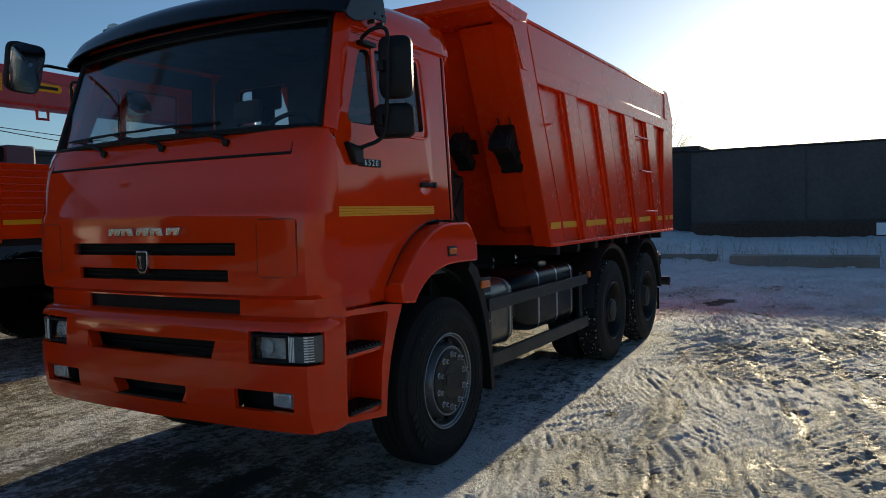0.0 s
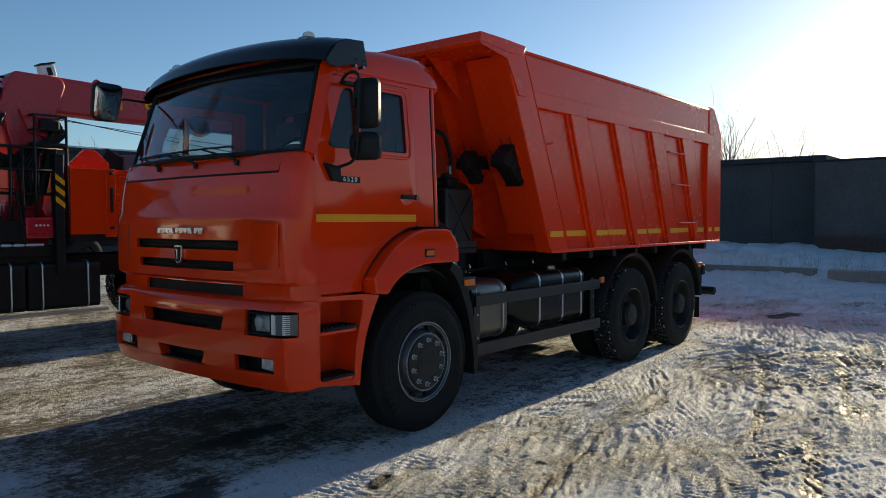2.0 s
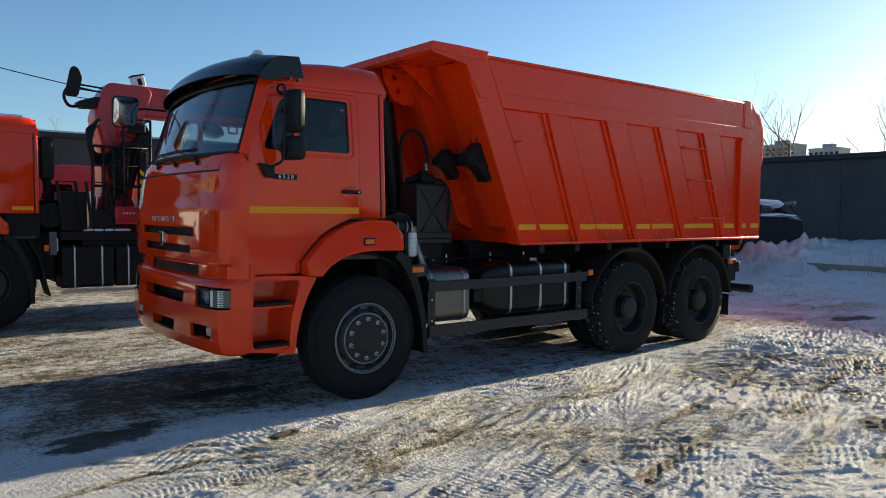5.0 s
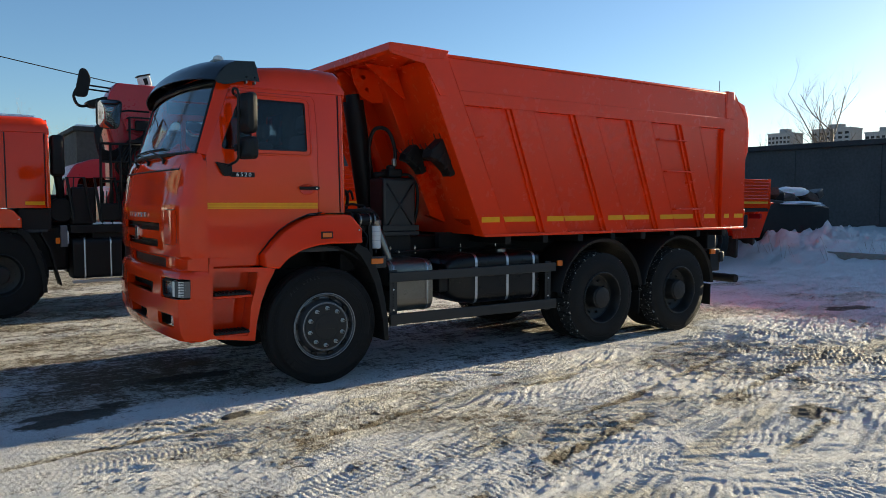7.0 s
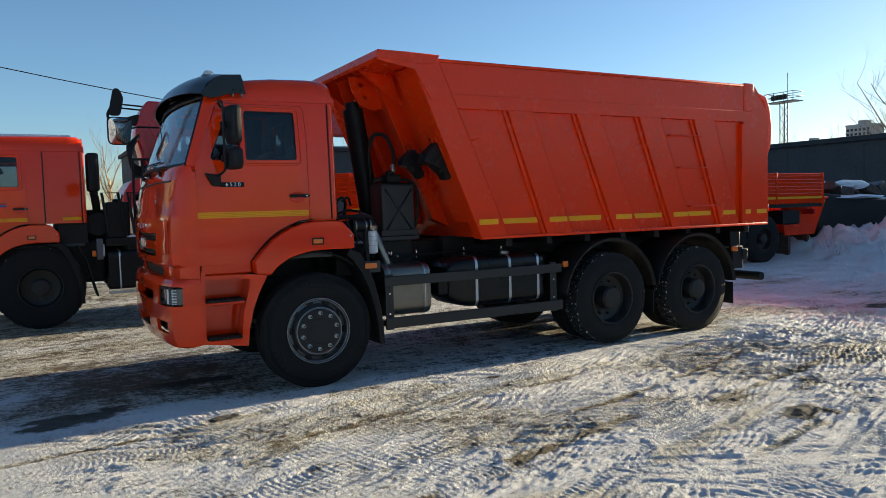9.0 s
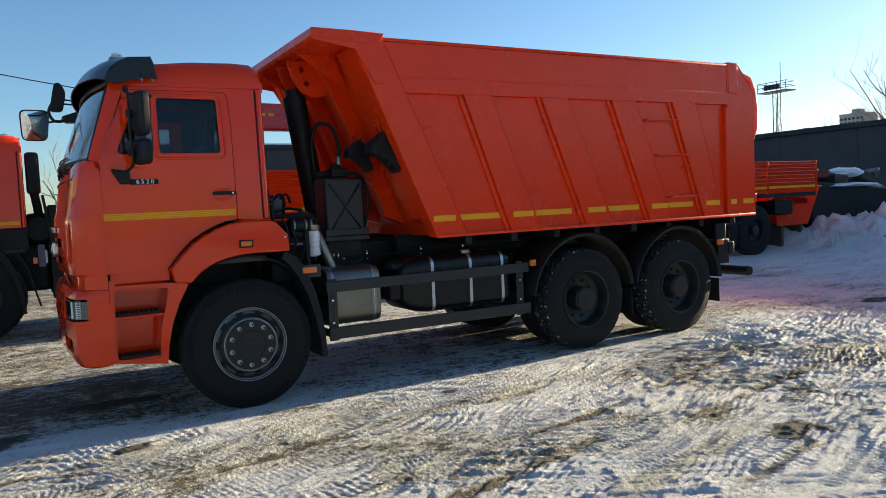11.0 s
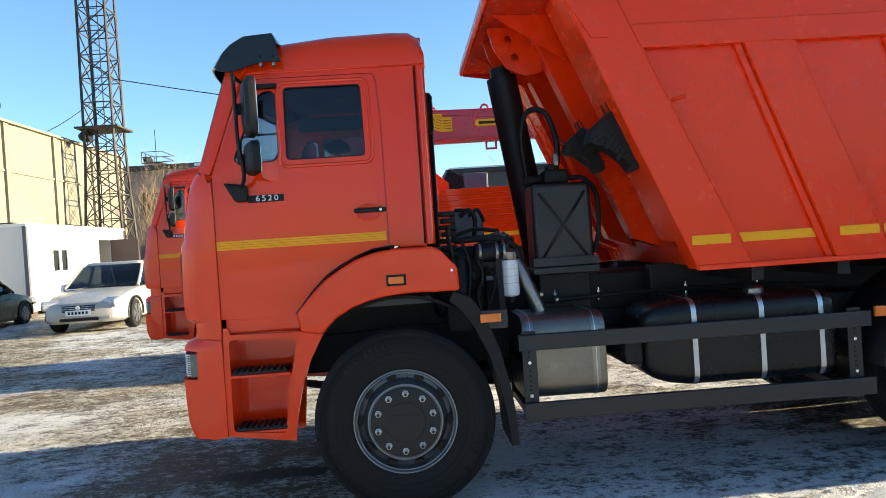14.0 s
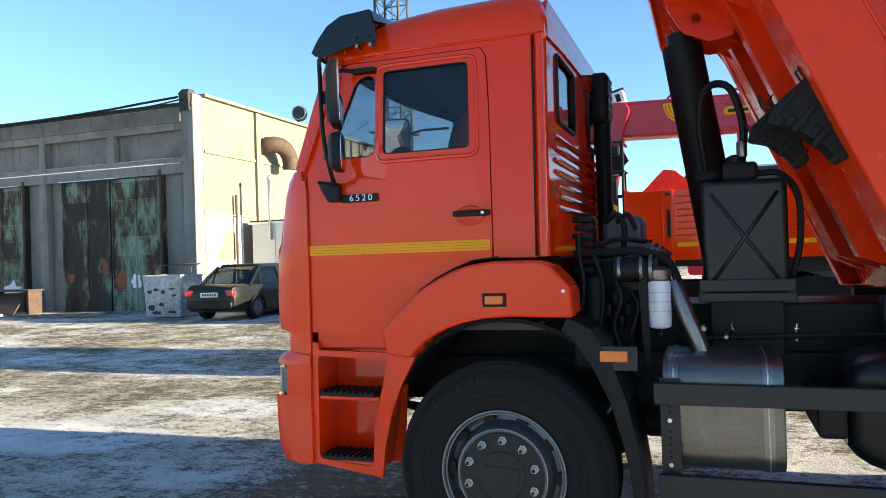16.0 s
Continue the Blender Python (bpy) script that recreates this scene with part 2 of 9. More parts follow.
def tube(pts, r, seg=8, bm=None, closed=False, caps=True):
    """A round bar along points; r is one radius or one for each point."""
    b = bm or bmesh.new()
    P = [Vector(p) for p in pts]
    n = len(P)
    rs = r if isinstance(r, (list, tuple)) else [r] * n
    rings, up = [], None
    for i in range(n):
        a = P[i - 1] if (i or closed) else P[i]
        c = P[(i + 1) % n] if (i < n - 1 or closed) else P[i]
        d = (c - a).normalized()
        if up is None:
            up = d.orthogonal().normalized()
        up = (up - d * up.dot(d)).normalized()
        side = d.cross(up)
        rings.append([b.verts.new(P[i] + (up * math.cos(k * math.tau / seg) + side * math.sin(k * math.tau / seg)) * rs[i]) for k in range(seg)])
    for i in range(n if closed else n - 1):
        p, q = rings[i], rings[(i + 1) % n]
        for k in range(seg):
            b.faces.new((p[k], p[(k + 1) % seg], q[(k + 1) % seg], q[k]))
    if caps and not closed:
        b.faces.new(rings[0][::-1])
        b.faces.new(rings[-1])
    return b


def curve_pts(pts, n=6):
    """A smooth run of points through the given ones."""
    P = [Vector(p) for p in pts]
    P = [P[0] * 2 - P[1]] + P + [P[-1] * 2 - P[-2]]
    out = []
    for i in range(1, len(P) - 2):
        a, b, c, d = P[i - 1:i + 3]
        for k in range(n):
            t = k / n
            out.append(0.5 * (2 * b + (c - a) * t + (2 * a - 5 * b + 4 * c - d) * t * t + (3 * b - a - 3 * c + d) * t ** 3))
    return out + [P[-2]]


def lathe(prof, seg=32, at=(0, 0, 0), axis='y', bm=None, closed=False, caps=True):
    """Turns a profile of (radius, height) pairs round an axis through at."""
    b = bm or bmesh.new()
    rings = []
    for r, h in prof:
        ring = []
        for k in range(seg):
            c, s = r * math.cos(k * math.tau / seg), r * math.sin(k * math.tau / seg)
            v = {'y': (c, h, s), 'z': (c, s, h), 'x': (h, c, s)}[axis]
            ring.append(b.verts.new(Vector(v) + Vector(at)))
        rings.append(ring)
    pairs = list(zip(rings, rings[1:])) + ([(rings[-1], rings[0])] if closed else [])
    for p, q in pairs:
        for k in range(seg):
            b.faces.new((p[k], p[(k + 1) % seg], q[(k + 1) % seg], q[k]))
    if not closed and caps:
        for ring in (rings[0], rings[-1]):
            if prof[0 if ring is rings[0] else -1][0] > 1e-4:
                b.faces.new(ring)
    return b


def loft(rings, close=True, caps=True, bm=None):
    b = bm or bmesh.new()
    R = [[b.verts.new(p) for p in ring] for ring in rings]
    n = len(R[0])
    for p, q in zip(R, R[1:]):
        for k in range(n if close else n - 1):
            b.faces.new((p[k], p[(k + 1) % n], q[(k + 1) % n], q[k]))
    if caps and close:
        b.faces.new(R[0][::-1])
        b.faces.new(R[-1])
    return b


def shell(grid, skip, thick, bm=None):
    """A bent sheet from a grid of points, with the cells in skip left open; thick points along the faces' backs."""
    b = bmesh.new()
    V = [[b.verts.new(p) for p in row] for row in grid]
    for i in range(len(V) - 1):
        for j in range(len(V[0]) - 1):
            if not skip(i, j):
                b.faces.new((V[i][j], V[i][j + 1], V[i + 1][j + 1], V[i + 1][j]))
    loose = [v for v in b.verts if not v.link_faces]
    bmesh.ops.delete(b, geom=loose, context='VERTS')
    bmesh.ops.solidify(b, geom=list(b.faces), thickness=thick)
    return merge(bm, b) if bm else b


def lettering(text, size, depth=0.002, spacing=1.0):
    """The built-in font's letters as a flat mesh in x and y, centred."""
    cu = bpy.data.curves.new("letters", 'FONT')
    cu.body, cu.size, cu.extrude, cu.align_x, cu.align_y, cu.space_character = text, size, depth, 'CENTER', 'CENTER', spacing
    cu.resolution_u = 3
    ob = bpy.data.objects.new("letters", cu)
    me = bpy.data.meshes.new_from_object(ob)
    b = bmesh.new()
    b.from_mesh(me)
    bpy.data.objects.remove(ob)
    bpy.data.curves.remove(cu)
    bpy.data.meshes.remove(me)
    return b


def moved(bm, m):
    bmesh.ops.transform(bm, matrix=m, verts=bm.verts)
    return bm


def mirrored(bm, yc):
    """The same mesh mirrored across the plane y = yc."""
    for v in bm.verts:
        v.co.y = 2 * yc - v.co.y
    bmesh.ops.reverse_faces(bm, faces=bm.faces)
    return bm

# ---- the lorry's kinds of parts ----
YC = 1.18            # the lorry's middle line
SIDE = 0.06          # the near cab side


def front_x(y, grow=0.0):
    """How far the cab's nose reaches at y, seen from above."""
    d = min(y - SIDE, 2 * YC - SIDE - y)
    pts = ((0.0, -1.035), (0.004, -1.135), (0.017, -1.195), (0.045, -1.230), (0.12, -1.255), (0.35, -1.278), (0.64, -1.294), (0.94, -1.304), (1.12, -1.308))
    for (a, xa), (b, xb) in zip(pts, pts[1:]):
        if d <= b + 1e-6:
            return xa + (xb - xa) * max(0.0, (d - a)) / (b - a) + grow
    return pts[-1][1] + grow


NOSE_D = (0.0, 0.004, 0.017, 0.045, 0.12, 0.35, 0.64, 0.94)


def nose_columns(extra):
    ys = {round(SIDE + d, 4) for d in NOSE_D} | {round(2 * YC - SIDE - d, 4) for d in NOSE_D} | {YC}
    ys = sorted(ys)
    for e in extra:
        ys = [y for y in ys if abs(y - e) > 0.02 or y in (SIDE, round(2 * YC - SIDE, 4))] + [e]
        ys.sort()
    return ys


def open_cells(zs, ys, holes):
    cells = set()
    for z0, z1, y0, y1 in holes:
        for i in range(len(zs) - 1):
            for j in range(len(ys) - 1):
                if z0 - 1e-4 <= (zs[i] + zs[i + 1]) / 2 <= z1 and y0 - 1e-4 <= (ys[j] + ys[j + 1]) / 2 <= y1:
                    cells.add((i, j))
    return lambda i, j: (i, j) in cells


def lean(bm):
    """Above the belt the cab's sides lean in a little."""
    for v in bm.verts:
        if v.co.z > 2.05:
            v.co.y += 0.085 * (v.co.z - 2.05)
    return bm


DOOR = [(-1.036, 1.19), (-0.60, 1.185), (-0.565, 1.225), (-0.50, 1.305), (-0.415, 1.392), (-0.33, 1.45), (-0.225, 1.503), (-0.13, 1.54), (-0.036, 1.556),
        (-0.03, 1.62), (-0.036, 2.3), (-0.05, 2.55), (-0.075, 2.592), (-0.80, 2.592), (-0.835, 2.57), (-1.036, 2.03)]
PANE = rounded([(-0.598, 2.10), (-0.132, 2.10), (-0.140, 2.535), (-0.598, 2.535)], 0.03)
VENT = rounded([(-0.918, 2.094), (-0.638, 2.094), (-0.640, 2.525), (-0.745, 2.515)], 0.06)


def ring_of(poly, y, r, seg=6):
    return tube([(p, y, q) for p, q in poly], r, seg, closed=True)


def build_door(parent, right=False, badge="6520"):
    side = (lambda b: mirrored(b, YC)) if right else (lambda b: b)
    b = sheet(DOOR, [PANE, VENT], SIDE - 0.004, 0.034)
    # pressed surround of the window
    merge(b, ring_of(rounded([(-0.632, 2.062), (-0.09, 2.062), (-0.10, 2.562), (-0.632, 2.562)], 0.05), SIDE - 0.002, 0.011))
    door = part("door", side(lean(b)), ORANGE, parent, "orange cab door with a yellow reflective stripe")
    for poly, name in ((PANE, "window_pane"), (VENT, "vent_pane")):
        g = part(name, side(lean(prism(poly, SIDE + 0.012, SIDE + 0.016))), GLASS, door, "tinted side glass", 0)
        g.visible_shadow = False
        part("window_seal", side(lean(ring_of(poly, SIDE + 0.004, 0.0075))), BLACK, door, "black rubber seal")
    part("stripe", side(box(-1.034, -0.042, SIDE - 0.007, SIDE - 0.0045, 1.594, 1.646)), TAPE, door, "yellow reflective tape", 0)
    for z in (1.606, 1.620, 1.634):
        part("stripe_line", side(box(-1.034, -0.042, SIDE - 0.0085, SIDE - 0.0071, z - 0.0012, z + 0.0012)), AMBER, door, "", 0)
    # handle in its dished recess
    part("handle_recess", side(moved(lathe([(0.001, 0), (0.05, -0.001), (0.062, -0.004), (0.07, 0.0)], 24, (0, 0, 0)), pose(-0.14, SIDE - 0.0045, 1.765) @ Matrix.Diagonal((1.1, 1, 0.75, 1)))), ORANGE, door)
    part("door_handle", side(box(-0.222, -0.03, SIDE - 0.035, SIDE - 0.012, 1.762, 1.790, 0.009)), BLACK, door, "black pull handle")
    part("door_lock", side(lathe([(0.018, SIDE - 0.040), (0.018, SIDE - 0.012)], 16, (-0.064, 0, 1.776))), BLACK, door)
    part("lock_cylinder", side(lathe([(0.008, SIDE - 0.043), (0.008, SIDE - 0.039)], 12, (-0.064, 0, 1.776))), CHROME, door)
    part("badge", side(box(-0.835, -0.625, SIDE - 0.012, SIDE - 0.0045, 1.863, 1.905, 0.003)), BLACK, door, "black model badge")
    if badge and not right:
        t = moved(lettering(badge, 0.047, 0.001, 1.35), pose(-0.722, SIDE - 0.0135, 1.884, 90) @ Matrix.Diagonal((1.12, 1, 1, 1)))
        part("badge_figures", t, WHITE, door, "white raised figures", 0)
    elif not right:
        for k in range(5):
            part("badge_bar", box(-0.82 + 0.036 * k, -0.798 + 0.036 * k, SIDE - 0.0135, SIDE - 0.0115, 1.874, 1.894), WHITE, door, "", 0)
    return door


def build_mirror(parent, right=False):
    side = (lambda b: mirrored(b, YC)) if right else (lambda b: b)
    arm = tube(curve_pts([(-0.70, 0.075, 2.545), (-0.80, 0.03, 2.55), (-0.845, -0.08, 2.575), (-0.832, -0.145, 2.565), (-0.828, -0.155, 2.48), (-0.828, -0.14, 2.2), (-0.815, -0.10, 2.02), (-0.85, 0.0, 1.965), (-0.89, 0.045, 1.95)], 5), 0.011)
    holder = part("mirror_arm", side(arm), BLACK, parent, "bent black mirror arm")
    part("arm_foot", side(prism(rounded([(-0.965, 1.985), (-0.83, 1.965), (-0.828, 1.872), (-0.90, 1.868)], 0.02), SIDE - 0.045, SIDE - 0.004, bevel=0.01)), BLACK, holder, "black mirror bracket")
    part("arm_bracket", side(box(-0.76, -0.63, SIDE - 0.008, SIDE + 0.05, 2.53, 2.556, 0.005)), BLACK, holder)
    for z0, z1, y0, y1, x in ((2.215, 2.550, -0.240, -0.056, -0.748), (2.005, 2.192, -0.245, -0.020, -0.752)):
        swing = Matrix.Translation((x, (y0 + y1) / 2, 0)) @ Matrix.Rotation(radians(21), 4, 'Z') @ Matrix.Translation((-x, -(y0 + y1) / 2, 0))
        prof = rounded([(y0, z0), (y1, z0), (y1, z1), (y0, z1)], 0.055, 5)
        cy, cz = (y0 + y1) / 2, (z0 + z1) / 2
        rings = []
        for dx, s in ((-0.042, 0.55), (-0.036, 0.80), (-0.018, 0.965), (0.006, 1.0), (0.020, 0.99), (0.024, 0.955)):
            rings.append([(x + dx, cy + (p - cy) * s, cz + (q - cz) * s) for p, q in prof])
        head = part("mirror_head", side(moved(loft(rings), swing)), BLACK, parent, "black mirror housing")
        part("mirror_glass", side(moved(prism([(cy + (p - cy) * 0.9, cz + (q - cz) * 0.94) for p, q in prof], x + 0.0245, x + 0.027, 'x'), swing)), MIRROR, head, "silvered mirror glass", 0)
        part("mirror_clamp", side(box(-0.845, -0.80, cy + 0.02, cy + 0.06, cz - 0.03, cz + 0.03, 0.008)), BLACK, head)
        for s in (-0.02, 0.02):
            part("clamp_screw", side(lathe([(0.006, x - 0.052), (0.006, x - 0.036)], 8, (0, cy + 0.04 + s, cz), 'x')), CHROME, head)


def build_visor(parent):
    """The smoked sun visor over the windscreen, with its side cheeks and clearance lamps."""
    rings_out = []
    ys = np.linspace(0.02, 2 * YC - 0.02, 17)
    for y in ys:
        u = 1 - ((y - YC) / (YC - 0.02)) ** 2          # 0 at the ends, 1 in the middle
        bow = u ** 0.75
        lip = Vector((-0.965 - 0.15 * bow, y, 2.655 + 0.070 * bow))
        mid = Vector((-0.90 - 0.13 * bow, y, 2.755 + 0.085 * bow))
        top = Vector((-0.79 - 0.09 * bow, y, 2.822 + 0.085 * bow))
        back = Vector((-0.625 - 0.03 * bow, y, 2.835 + 0.055 * bow))
        foot = Vector((-0.60, y, 2.775 + 0.03 * min(1, 4 * u)))
        rings_out.append(curve_pts([lip, mid, top, back], 4) + [foot])
    b = shell([[tuple(p) for p in r] for r in rings_out], lambda i, j: False, 0.012)
    vis = part("sun_visor", b, VISOR, parent, "dark smoked plastic sun visor")
    cheek = [(-0.965, 2.652), (-0.93, 2.71), (-0.87, 2.78), (-0.79, 2.824), (-0.625, 2.836), (-0.585, 2.668), (-0.68, 2.672), (-0.76, 2.655), (-0.83, 2.632), (-0.89, 2.622), (-0.945, 2.632)]
    for y in (0.008, 2 * YC - 0.018):
        ck = part("visor_cheek", prism(cheek, y, y + 0.012, bevel=0.003), VISOR, vis, "visor side cheek")
        for x in (-0.70, -0.625):
            part("visor_clip", box(x - 0.008, x + 0.008, y - 0.003, y + 0.05, 2.645, 2.668, 0.003), STEEL, ck)
            part("visor_bolt", lathe([(0.008, y - 0.005), (0.008, y + 0.014)], 8, (x, 0, 2.70)), BLACK, ck)
    for y in (0.34, 2 * YC - 0.34):
        lamp = part("clearance_lamp", lathe([(0.048, 2.872), (0.046, 2.888), (0.034, 2.906), (0.016, 2.914), (0.001, 2.916)], 16, (-0.83, y, 0.0), 'z'), CLEAR, parent, "clear clearance lamp on the visor")
        part("lamp_base", box(-0.89, -0.77, y - 0.05, y + 0.05, 2.83, 2.874, 0.012), STEEL, lamp)


def build_cab(parent, back=0.22, badge="6520", visor=True):
    """A lorry cab, nose at about x = -1.3, from the steps up to the roof; back is its rear wall."""
    # lower nose with the two upper grille slots
    slots = [(1.405, 1.472, YC - 0.67, YC + 0.67), (1.268, 1.330, YC - 0.615, YC + 0.615)]
    zs = [1.195, 1.215, 1.268, 1.330, 1.405, 1.472, 1.60, 1.63, 1.655, 1.80, 1.918, 1.926, 1.99, 2.03, 2.05]
    grow = [0.045, 0.004, -0.004, -0.006, -0.006, -0.004, 0.0, 0.004, 0.018, 0.04, 0.06, 0.062, 0.082, 0.105, 0.15]
    ys = nose_columns([YC - 0.67, YC + 0.67, YC - 0.615, YC + 0.615])
    grid = [[(front_x(y, g) if SIDE < y < 2 * YC - SIDE else -1.035, y, z) for y in ys] for z, g in zip(zs, grow)]
    part("nose_panel", shell(grid, open_cells(zs, ys, slots), 0.022), ORANGE, parent, "glossy orange nose panel with grille slots")
    for z0, z1, y0, y1 in slots:
        part("grille_recess", box(-1.245, -1.225, y0 - 0.03, y1 + 0.03, z0 - 0.02, z1 + 0.02), BLACK, parent, "black grille mesh", 0)
        for k in range(2):
            z = z0 + (z1 - z0) * (k + 0.6) / 2.2
            part("grille_bar", box(-1.275, -1.25, y0, y1, z - 0.006, z + 0.006, 0.003), BLACK, parent)
    # hood seam, hatches and side louvres
    seam = [(front_x(y, 0.0595) - 0.023, y, 1.922) for y in np.linspace(0.19, 2 * YC - 0.19, 24)]
    part("hood_seam", tube(seam, 0.0075, 6), BLACK, parent, "dark gap under the windscreen panel")
    for y, z in ((0.19, 1.922), (2 * YC - 0.19, 1.922)):
        part("hood_seam", tube([(front_x(y, 0.0595) - 0.021, y, z), (front_x(y, 0.085) - 0.021, y, 1.99), (front_x(y, 0.11) - 0.018, y, 2.035)], 0.005, 6), BLACK, parent)
    for s in (0, 1):
        yy = (lambda y: y) if not s else (lambda y: 2 * YC - y)
        grid = [[(front_x(y, -0.011), yy(y), z) for y in (0.135, 0.17, 0.21, 0.26, 0.32, 0.36)] for z in (1.30, 1.44, 1.585)]
        grid = [[(p[0] - 0.014, p[1], p[2]) for p in row] for row in grid]
        part("nose_hatch", shell(grid, lambda i, j: False, 0.008), ORANGE, parent, "flush corner hatch")
        rim = [(0.13, 1.31), (0.13, 1.57), (0.15, 1.59), (0.25, 1.59), (0.345, 1.59), (0.365, 1.57), (0.365, 1.31), (0.345, 1.295), (0.25, 1.295), (0.15, 1.295)]
        part("hatch_gap", tube([(front_x(y, -0.0285), yy(y), z) for y, z in rim], 0.0017, 5, closed=True), DARK_RIM, parent, "dark gap round the hatch")
        for k in range(4):
            z = 1.30 + 0.062 * k
            part("corner_louvre", tube([(-1.10, yy(SIDE - 0.004), z), (-1.06, yy(SIDE - 0.006), z + 0.01)], 0.012, 6), BLACK, parent)
    # emblem and the bright lettering above the grille, as plain shapes
    part("emblem_rim", prism(rounded([(YC - 0.048, 1.432), (YC + 0.048, 1.432), (YC + 0.044, 1.34), (YC + 0.026, 1.305), (YC - 0.026, 1.305), (YC - 0.044, 1.34)], 0.012), -1.358, -1.31, 'x', 0.004), CHROME, parent, "bright shield emblem")
    part("emblem_field", prism(rounded([(YC - 0.036, 1.420), (YC + 0.036, 1.420), (YC + 0.032, 1.345), (YC + 0.02, 1.317), (YC - 0.02, 1.317), (YC - 0.032, 1.345)], 0.01), -1.362, -1.357, 'x'), BLACK, parent)
    part("emblem_figure", prism([(YC - 0.01, 1.33), (YC + 0.014, 1.335), (YC + 0.004, 1.37), (YC + 0.018, 1.405), (YC - 0.012, 1.40), (YC - 0.006, 1.37)], -1.365, -1.3615, 'x'), CHROME, parent)
    for k in range(5):
        y = YC + 0.30 - 0.122 * k
        lean_ = 0.012 if k % 2 else -0.012
        part("bright_letter_shape", prism([(y, 1.514), (y - 0.103, 1.514), (y - 0.103 + lean_, 1.558), (y + lean_, 1.558)], -1.347, -1.325, 'x', 0.004), CHROME, parent)
        part("bright_letter_gap", prism([(y - 0.036, 1.512), (y - 0.062, 1.512), (y - 0.050 + lean_, 1.540)], -1.3485, -1.3465, 'x'), ORANGE, parent, "", 0)
    # neck between nose and bumper, with the third slot
    zs = [1.03, 1.085, 1.165, 1.20]
    ys = nose_columns([YC - 0.63, YC + 0.63])
    grid = [[(front_x(y, g) if SIDE < y < 2 * YC - SIDE else -1.035, y, z) for y in ys] for z, g in zip(zs, (0.052, 0.055, 0.055, 0.06))]
    part("neck_panel", shell(grid, open_cells(zs, ys, [(1.085, 1.165, YC - 0.63, YC + 0.63)]), 0.02), ORANGE, parent, "orange strip between nose and bumper")
    part("grille_recess", box(-1.222, -1.205, YC - 0.66, YC + 0.66, 1.065, 1.19), BLACK, parent, "", 0)
    # bumper
    hl, fg = (0.852, 1.012), (0.612, 0.716)
    holes = [(*hl, 0.070, 0.425), (*hl, 2 * YC - 0.425, 2 * YC - 0.070), (*fg, 0.17, 0.535), (*fg, 2 * YC - 0.535, 2 * YC - 0.17),
             (0.860, 0.955, YC - 0.53, YC + 0.53), (0.605, 0.700, YC - 0.30, YC + 0.30)]
    zs = [0.512, 0.522, 0.56, 0.605, 0.612, 0.700, 0.716, 0.852, 0.860, 0.955, 1.012, 1.030, 1.045, 1.056, 1.060]
    grow = [0.06, 0.02, 0.0, -0.012, -0.013, -0.02, -0.021, -0.024, -0.024, -0.02, -0.016, -0.008, 0.004, 0.03, 0.07]
    ys = nose_columns([0.070, 0.425, 0.17, 0.535, YC - 0.53, YC - 0.30, YC + 0.30, YC + 0.53, 2 * YC - 0.535, 2 * YC - 0.425, 2 * YC - 0.17, 2 * YC - 0.070])
    grid = [[(front_x(y, g) if SIDE < y < 2 * YC - SIDE else -1.035, y, z) for y in ys] for z, g in zip(zs, grow)]
    bumper = part("bumper", shell(grid, open_cells(zs, ys, holes), 0.03), ORANGE, parent, "orange bumper with lamp openings")
    for s in (-1, 1):
        part("intake_corner", prism([(YC + s * 0.532, 0.858), (YC + s * 0.495, 0.858), (YC + s * 0.515, 0.91), (YC + s * 0.532, 0.957)], -1.340, -1.27, 'x'), ORANGE, bumper, "", 0)
        part("recess_corner", prism([(YC + s * 0.302, 0.603), (YC + s * 0.262, 0.603), (YC + s * 0.302, 0.68)], -1.345, -1.27, 'x'), ORANGE, bumper, "", 0)
    part("air_intake", box(-1.20, -1.18, YC - 0.56, YC + 0.56, 0.84, 0.975), BLACK, bumper, "black air intake", 0)
    for z in (0.885, 0.925):
        part("intake_bar", box(-1.23, -1.205, YC - 0.53, YC + 0.53, z - 0.006, z + 0.006, 0.003), BLACK, bumper)
    part("towing_recess", box(-1.22, -1.10, YC - 0.46, YC + 0.46, 0.56, 0.76), BLACK, bumper, "", 0)
    part("towing_step", box(-1.345, -1.20, YC - 0.30, YC + 0.30, 0.600, 0.612, 0.003), BLACK, bumper, "black tread strip")
    for s in (0, 1):
        f = (lambda b: mirrored(b, YC)) if s else (lambda b: b)
        part("lamp_box", f(box(-1.165, -1.05, 0.075, 0.47, 0.82, 1.028)), BLACK, bumper, "", 0)
        grid = [[(front_x(y, -0.018), y, z) for y in (0.205, 0.25, 0.30, 0.35, 0.405)] for z in (0.872, 0.93, 0.992)]
        hlm = part("headlight", f(shell(grid, lambda i, j: False, 0.006)), CLEAR_GLASS, bumper, "clear headlight glass over two bowls", 0)
        for y in (0.258, 0.352):
            bowl = lathe([(0.044, -0.02), (0.042, -0.01), (0.034, 0.022), (0.018, 0.042), (0.001, 0.046)], 20, (0, 0, 0), 'x')
            part("lamp_bowl", f(moved(bowl, pose(front_x(y, 0.022), y, 0.932))), SILVER, hlm, "bright lamp bowl")
            part("lamp_bulb", f(moved(lathe([(0.012, 0.04), (0.011, 0.0), (0.001, -0.006)], 10, (0, 0, 0), 'x'), pose(front_x(y, 0.022), y, 0.932))), STEEL, hlm)
        grid = [[(front_x(y, 0.030), y, z) for y in (0.205, 0.25, 0.30, 0.35, 0.405)] for z in (0.872, 0.93, 0.992)]
        part("lamp_back", f(shell(grid, lambda i, j: False, 0.004)), SILVER, hlm, "bright faceted reflector")
